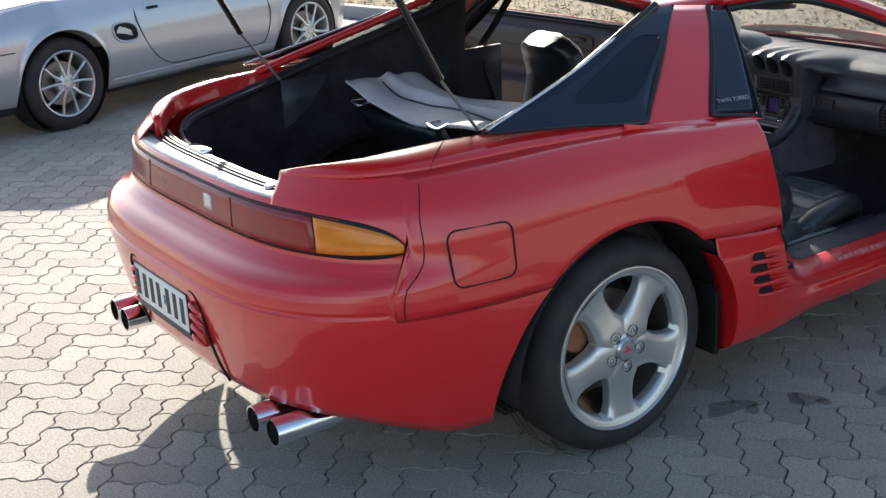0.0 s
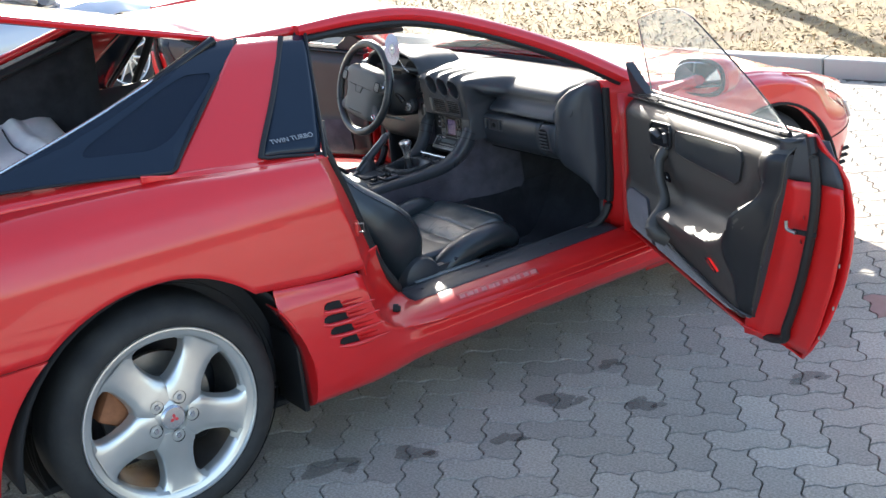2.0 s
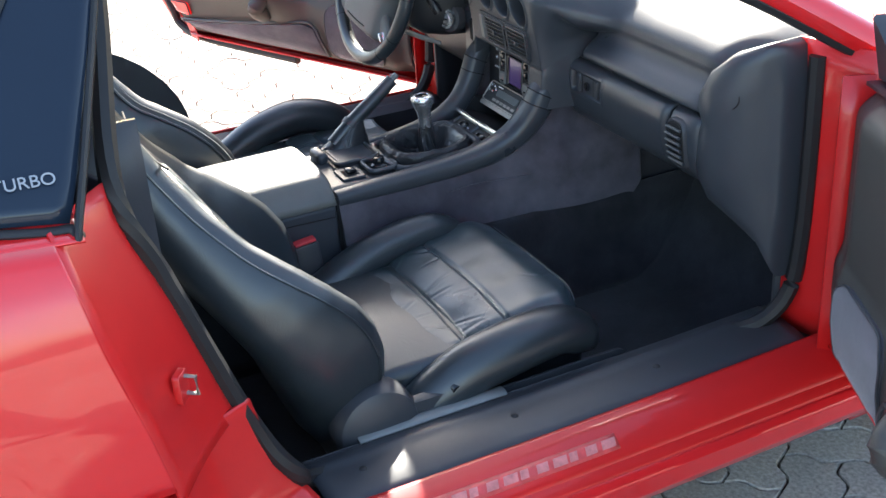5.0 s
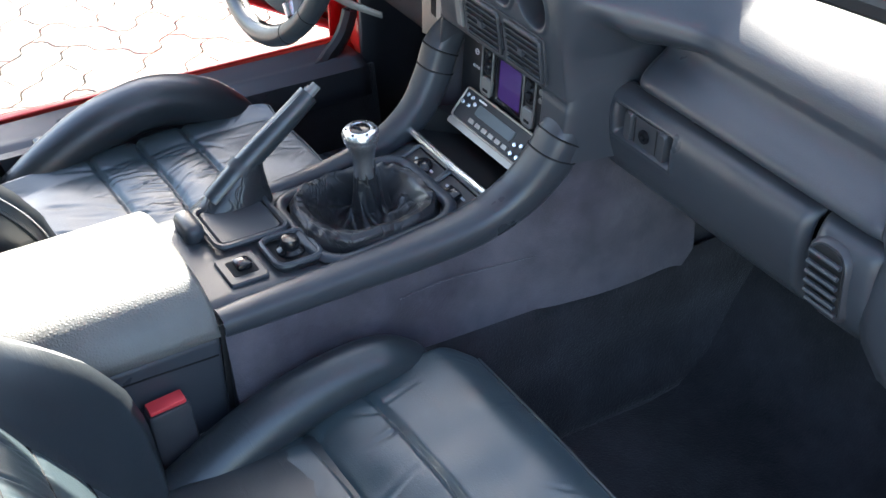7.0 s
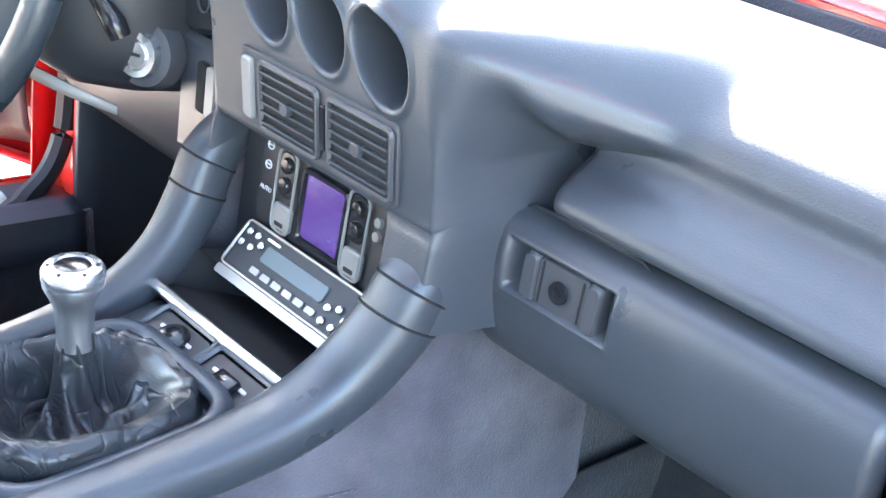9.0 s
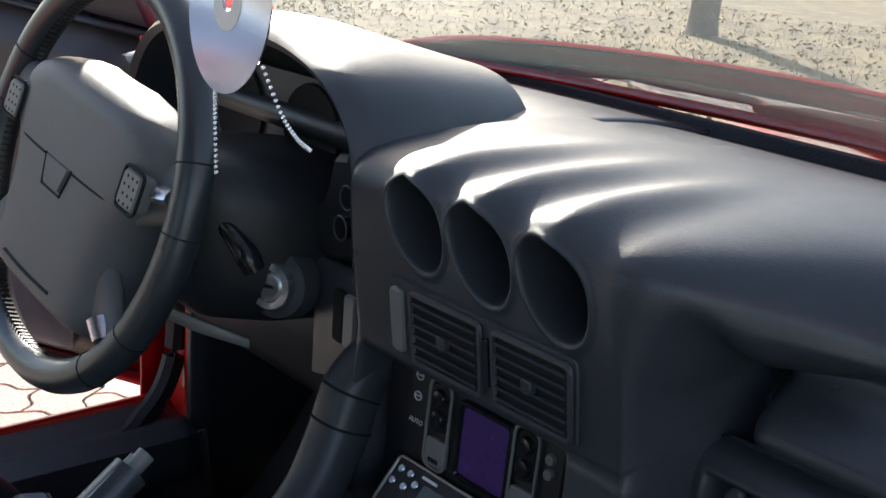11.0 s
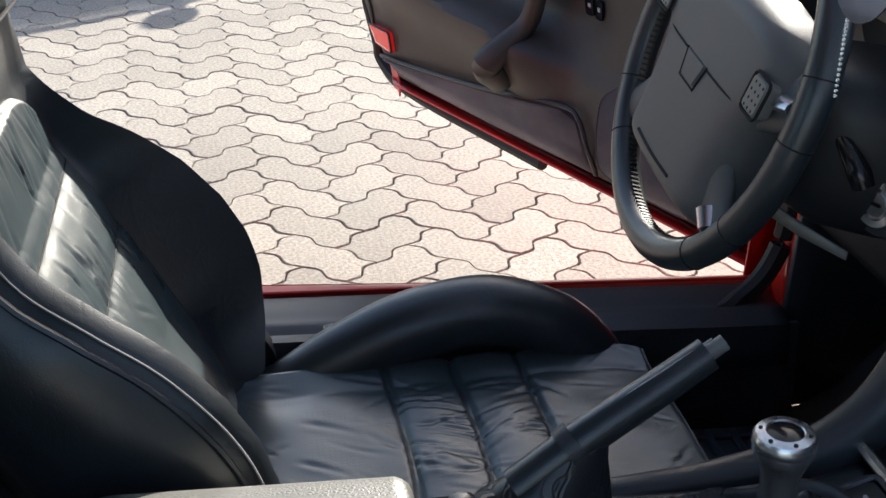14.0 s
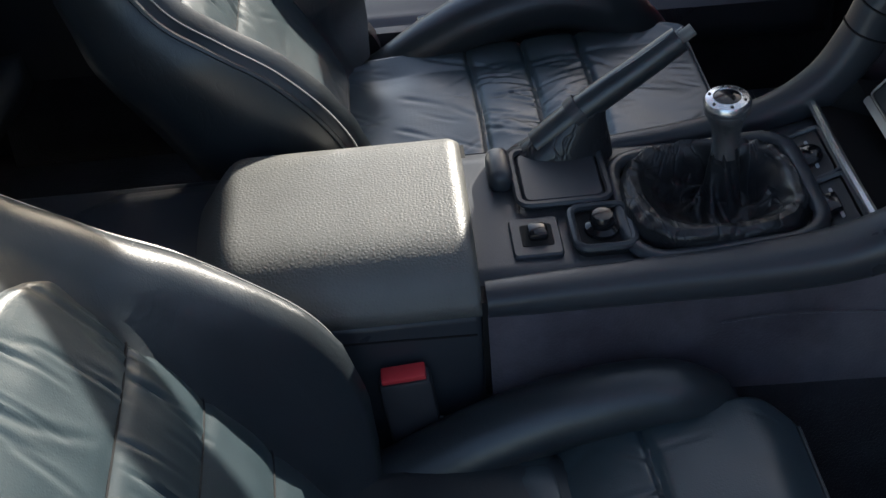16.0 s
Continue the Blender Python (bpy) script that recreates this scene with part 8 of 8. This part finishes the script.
rw.parent = roadster
roadster_wheel(rw)


def r_axle(s, y, turn):
    return RM @ frame_matrix((s * 0.862, y, 0.315), (0, s, 0), (0, 0, 1)) @ pose(0, 0, 0, 0, 0, turn)


rw.matrix_world = r_axle(1, 0.0, 0)
for s, y, turn in ((1, 2.42, 25), (-1, 0.0, 10), (-1, 2.42, 45)):
    copy_thing(rw, r_axle(s, y, turn))

# ---- ground ----
U = 0.113
PAVE_A = radians(48.0)
PAVE_O = Vector((0.6945, 1.2385, 0))
ground = tagged(part("ground", grid(lambda u, v: Vector((lerp(-400, 400, u), lerp(-400, 400, v), -0.0085)), 8, 8), SAND, None), "sandy ground under the paving, out to the horizon", "ground", kind="structure")


def block_outline(w, h):
    """A wavy interlocking block w by h units, from its lower corner."""
    A, g = 0.0095, 0.0026
    pts = []
    for k in range(w):
        for f, o in ((0.0, 0), (0.24, 1), (0.38, 0.9), (0.62, -0.9), (0.76, -1)):
            pts.append(((k + f) * U, A * o))
    for k in range(h):
        for f, o in ((0.0, 0), (0.24, 1), (0.38, 0.9), (0.62, -0.9), (0.76, -1)):
            pts.append((w * U + A * o, (k + f) * U))
    for k in range(w, 0, -1):
        for f, o in ((0.0, 0), (0.24, -1), (0.38, -0.9), (0.62, 0.9), (0.76, 1)):
            pts.append(((k - f) * U, h * U + A * o))
    for k in range(h, 0, -1):
        for f, o in ((0.0, 0), (0.24, -1), (0.38, -0.9), (0.62, 0.9), (0.76, 1)):
            pts.append((A * o, (k - f) * U))
    cx, cy = w * U / 2, h * U / 2
    out = []
    for x, y in pts:
        dx, dy = x - cx, y - cy
        out.append((dx - math.copysign(min(g, abs(dx)), dx) * (abs(dx) > w * U / 2 - 0.03), dy - math.copysign(min(g, abs(dy)), dy) * (abs(dy) > h * U / 2 - 0.03)))
    return out


def block_data(w, h):
    o = block_outline(w, h)
    n = len(o)
    verts = [(x * 0.981, y * 0.976, 0.0) for x, y in o] + [(x, y, -0.003) for x, y in o] + [(x, y, -0.012) for x, y in o]
    faces = [tuple(range(n))]
    for a in (0, n):
        faces += [(a + k, a + n + k, a + n + (k + 1) % n, a + (k + 1) % n) for k in range(n)]
    return verts, faces


def block_mesh(w, h, mat):
    v, f = block_data(w, h)
    me = bpy.data.meshes.new("paver")
    me.from_pydata(v, [], f)
    me.materials.append(mat)
    return me


pavement = tagged(new("pavement"), "grey interlocking concrete pavers laid in herringbone, sunlit and shaded", "paving", kind="structure")
ca, sa = math.cos(PAVE_A), math.sin(PAVE_A)
KERB_Y = lambda x: 5.62 + 0.19 * (x + 0.72)
meshes = {(2, 1): block_mesh(2, 1, PAVER), (1, 2): block_mesh(1, 2, PAVER)}
rng = random.Random(5)
near, far_v, far_f = [], [], []
for i in range(-150, 151):
    for j in range(-150, 151):
        k = (i + j) % 4
        if k not in (0, 2):
            continue
        w, h = (2, 1) if k == 0 else (1, 2)
        a, b = (i + w / 2) * U, (j + h / 2) * U
        x, y = PAVE_O.x + a * ca - b * sa, PAVE_O.y + a * sa + b * ca
        if not (-10.5 < x < 4.5 and -4.5 < y < KERB_Y(x) - 0.02):
            continue
        is_red = (i, j) == (12, 2)
        d = min(math.hypot(x - 1.35, y - 0.75), math.hypot(x - 0.6, y + 1.0) + 0.3, math.hypot(x + 1.9, y - 1.2) + 0.6)
        near.append((d if not is_red else -1, x, y, w, h, is_red, rng.uniform(-0.0012, 0.0012), rng.uniform(-0.006, 0.006)))
near.sort(key=lambda q: q[0])
for d, x, y, w, h, is_red, dz, tilt in near[:300]:
    me = meshes[w, h] if not is_red else block_mesh(w, h, PAVER_RED)
    ob = new("paver", me)
    ob.parent = pavement
    ob.matrix_world = Matrix.Translation((x, y, dz)) @ Matrix.Rotation(PAVE_A, 4, "Z") @ Matrix.Rotation(tilt, 4, "X")
templates = {wh: block_data(*wh) for wh in meshes}
for d, x, y, w, h, is_red, dz, tilt in near[300:]:
    v, f = templates[w, h]
    o = len(far_v)
    far_v += [(x + p * ca - q * sa, y + p * sa + q * ca, r + dz + tilt * q) for p, q, r in v]
    far_f += [tuple(o + n for n in t) for t in f]
# plainer blocks beyond the parts that come near
for i in range(-150, 151):
    for j in range(-150, 151):
        k = (i + j) % 4
        if k not in (0, 2):
            continue
        w, h = (2, 1) if k == 0 else (1, 2)
        a, b = (i + w / 2) * U, (j + h / 2) * U
        x, y = PAVE_O.x + a * ca - b * sa, PAVE_O.y + a * sa + b * ca
        if -10.5 < x < 4.5 and -4.5 < y or not (-12 < x < 9.5 and -9.5 < y < KERB_Y(x) - 0.02):
            continue
        o = len(far_v)
        hw, hh, dz = w * U / 2 - 0.002, h * U / 2 - 0.002, rng.uniform(-0.001, 0.001)
        for e, r in ((0.97, dz), (1.0, -0.010)):
            far_v += [(x + p * e * hw * ca - q * e * hh * sa, y + p * e * hw * sa + q * e * hh * ca, r) for p, q in ((-1, -1), (1, -1), (1, 1), (-1, 1))]
        far_f.append((o, o + 1, o + 2, o + 3))
        far_f += [(o + n, o + 4 + n, o + 4 + (n + 1) % 4, o + (n + 1) % 4) for n in range(4)]
me = bpy.data.meshes.new("pavers")
me.from_pydata(far_v, [], far_f)
me.materials.append(PAVER)
rest = tagged(new("pavers", me), "rest of the grey herringbone paving", kind="stuff")
rest.parent = pavement

# kerb stones and the dry verge behind them
kerb = tagged(new("kerb"), "row of pale concrete kerb stones along the paving", "kerb", kind="structure")
kd = Vector((1, 0.19, 0)).normalized()
stone = box(-0.495, 0.495, -0.06, 0.06, -0.05, 0.12, 0.012, 2)
stone_me = bpy.data.meshes.new("kerb_stone")
stone.to_mesh(stone_me)
stone.free()
stone_me.materials.append(KERB)
for k in range(-16, 8):
    c = Vector((-0.72, 5.62 + 0.07, 0)) + kd * k
    ob = new("kerb_stone", stone_me)
    ob.parent = kerb
    ob.matrix_world = Matrix.Translation(c) @ Matrix.Rotation(math.atan2(kd.y, kd.x) + rng.uniform(-0.006, 0.006), 4, "Z")
    ob.scale = (0.998, 1, 1)


def verge_z(x, y):
    d = y - KERB_Y(x) - 0.12
    return 0.085 + 0.05 * ramp(d, 0, 1.5) + 0.02 * noise.noise(Vector((x * 0.9, y * 0.9, 0))) + 0.012 * noise.noise(Vector((x * 4, y * 4, 3)))


verge = tagged(part("verge", grid(lambda u, v: (lambda x, y: Vector((x, y, verge_z(x, y))))(lerp(-40, 25, u), KERB_Y(lerp(-40, 25, u)) + 0.12 + 30 * v ** 2.2), 130, 60), SOIL, None), "strip of dry winter turf behind the kerb", "verge", kind="structure")
gv, gf = [], []
for n in range(26000):
    x = rng.uniform(-9.5, 5.0)
    y = KERB_Y(x) + 0.15 + 5.0 * rng.random() ** 1.6
    z = verge_z(x, y) - 0.004
    a, l, lean = rng.uniform(0, 6.28), rng.uniform(0.03, 0.085), rng.uniform(0.3, 1.5)
    dx, dy, w = math.cos(a), math.sin(a), rng.uniform(0.002, 0.005)
    o = len(gv)
    gv += [(x - dy * w, y + dx * w, z), (x + dy * w, y - dx * w, z), (x + dx * l * lean * 0.7, y + dy * l * lean * 0.7, z + l * max(0.15, 1.2 - lean))]
    gf.append((o, o + 1, o + 2))
me = bpy.data.meshes.new("dry_grass")
me.from_pydata(gv, [], gf)
me.materials.append(STRAW)
tagged(new("dry_grass", me), "matted straw-coloured winter grass", "grass", kind="stuff")
gv, gf = [], []
for n in range(9000):
    x = rng.uniform(-9.5, 5.0)
    y = KERB_Y(x) + 0.15 + 5.0 * rng.random() ** 1.5
    z = verge_z(x, y) + 0.012
    r = rng.uniform(0.012, 0.03)
    m = Matrix.Translation((x, y, z)) @ Euler((rng.uniform(-0.7, 0.7), rng.uniform(-0.7, 0.7), rng.uniform(0, 6.28))).to_matrix().to_4x4()
    o = len(gv)
    gv += [tuple(m @ Vector(p)) for p in ((-r, 0, 0), (-0.3 * r, -0.5 * r, 0.004), (r, 0, 0.002), (-0.2 * r, 0.5 * r, 0.006))]
    gf.append((o, o + 1, o + 2, o + 3))
me = bpy.data.meshes.new("fallen_leaves")
me.from_pydata(gv, [], gf)
me.materials.append(LEAF)
tagged(new("fallen_leaves", me), "brown fallen leaves on the verge", "leaves", kind="stuff")

# dark drips of oil on the pavers
def blob(x, y, r, seed):
    rnd = random.Random(seed)
    ph = [rnd.uniform(0, 6.28) for _ in range(4)]
    o = len(sv)
    n = 22
    sv.append((x, y, 0.0032))
    for k in range(n):
        t = 2 * math.pi * k / n
        q = r * (1 + 0.28 * math.sin(2 * t + ph[0]) + 0.18 * math.sin(3 * t + ph[1]) + 0.12 * math.sin(5 * t + ph[2]))
        sv.append((x + q * math.cos(t), y + 1.3 * q * math.sin(t), 0.0030))
    sf.extend((o, o + 1 + k, o + 1 + (k + 1) % n) for k in range(n))


sv, sf = [], []
for k, (x, y, r) in enumerate(((0.90, 0.43, 0.055), (1.02, 0.66, 0.045), (1.16, 0.92, 0.035), (1.08, 1.20, 0.05), (1.30, 1.36, 0.04), (1.0, 1.50, 0.03), (1.55, 1.85, 0.04), (-2.3, 0.5, 0.03))):
    blob(x, y, r, k)
    blob(x + r * 1.1, y + r * 0.9, r * 0.45, k + 50)
me = bpy.data.meshes.new("oil_stains")
me.from_pydata(sv, [], sf)
me.materials.append(OIL)
tagged(new("oil_stains", me), "dark dried oil drips on the pavers", "stain", kind="stuff")

# young tree on the verge, of which only the foot comes into view
tree = thing("tree", "grey-barked tree trunk on the dry verge", "tree")
tx, ty = -4.6, 8.0
tz = verge_z(tx, ty)
part("trunk", tube([(tx, ty, tz - 0.05), (tx + 0.01, ty, tz + 0.12), (tx + 0.02, ty + 0.01, tz + 0.9), (tx - 0.02, ty, tz + 1.9), (tx + 0.03, ty, tz + 3.2)], [0.15, 0.105, 0.09, 0.08, 0.05], 12, 24), BARK, tree)
for k in range(9):
    a = k * 2.4
    z0 = tz + 1.7 + 0.17 * k
    r = 0.75 - 0.05 * k
    part("limb", tube([(tx, ty, z0), (tx + 0.45 * r * math.cos(a), ty + 0.45 * r * math.sin(a), z0 + 0.45), (tx + r * math.cos(a), ty + r * math.sin(a), z0 + 1.15)], [0.03, 0.018, 0.004], 7, 10), BARK, tree)
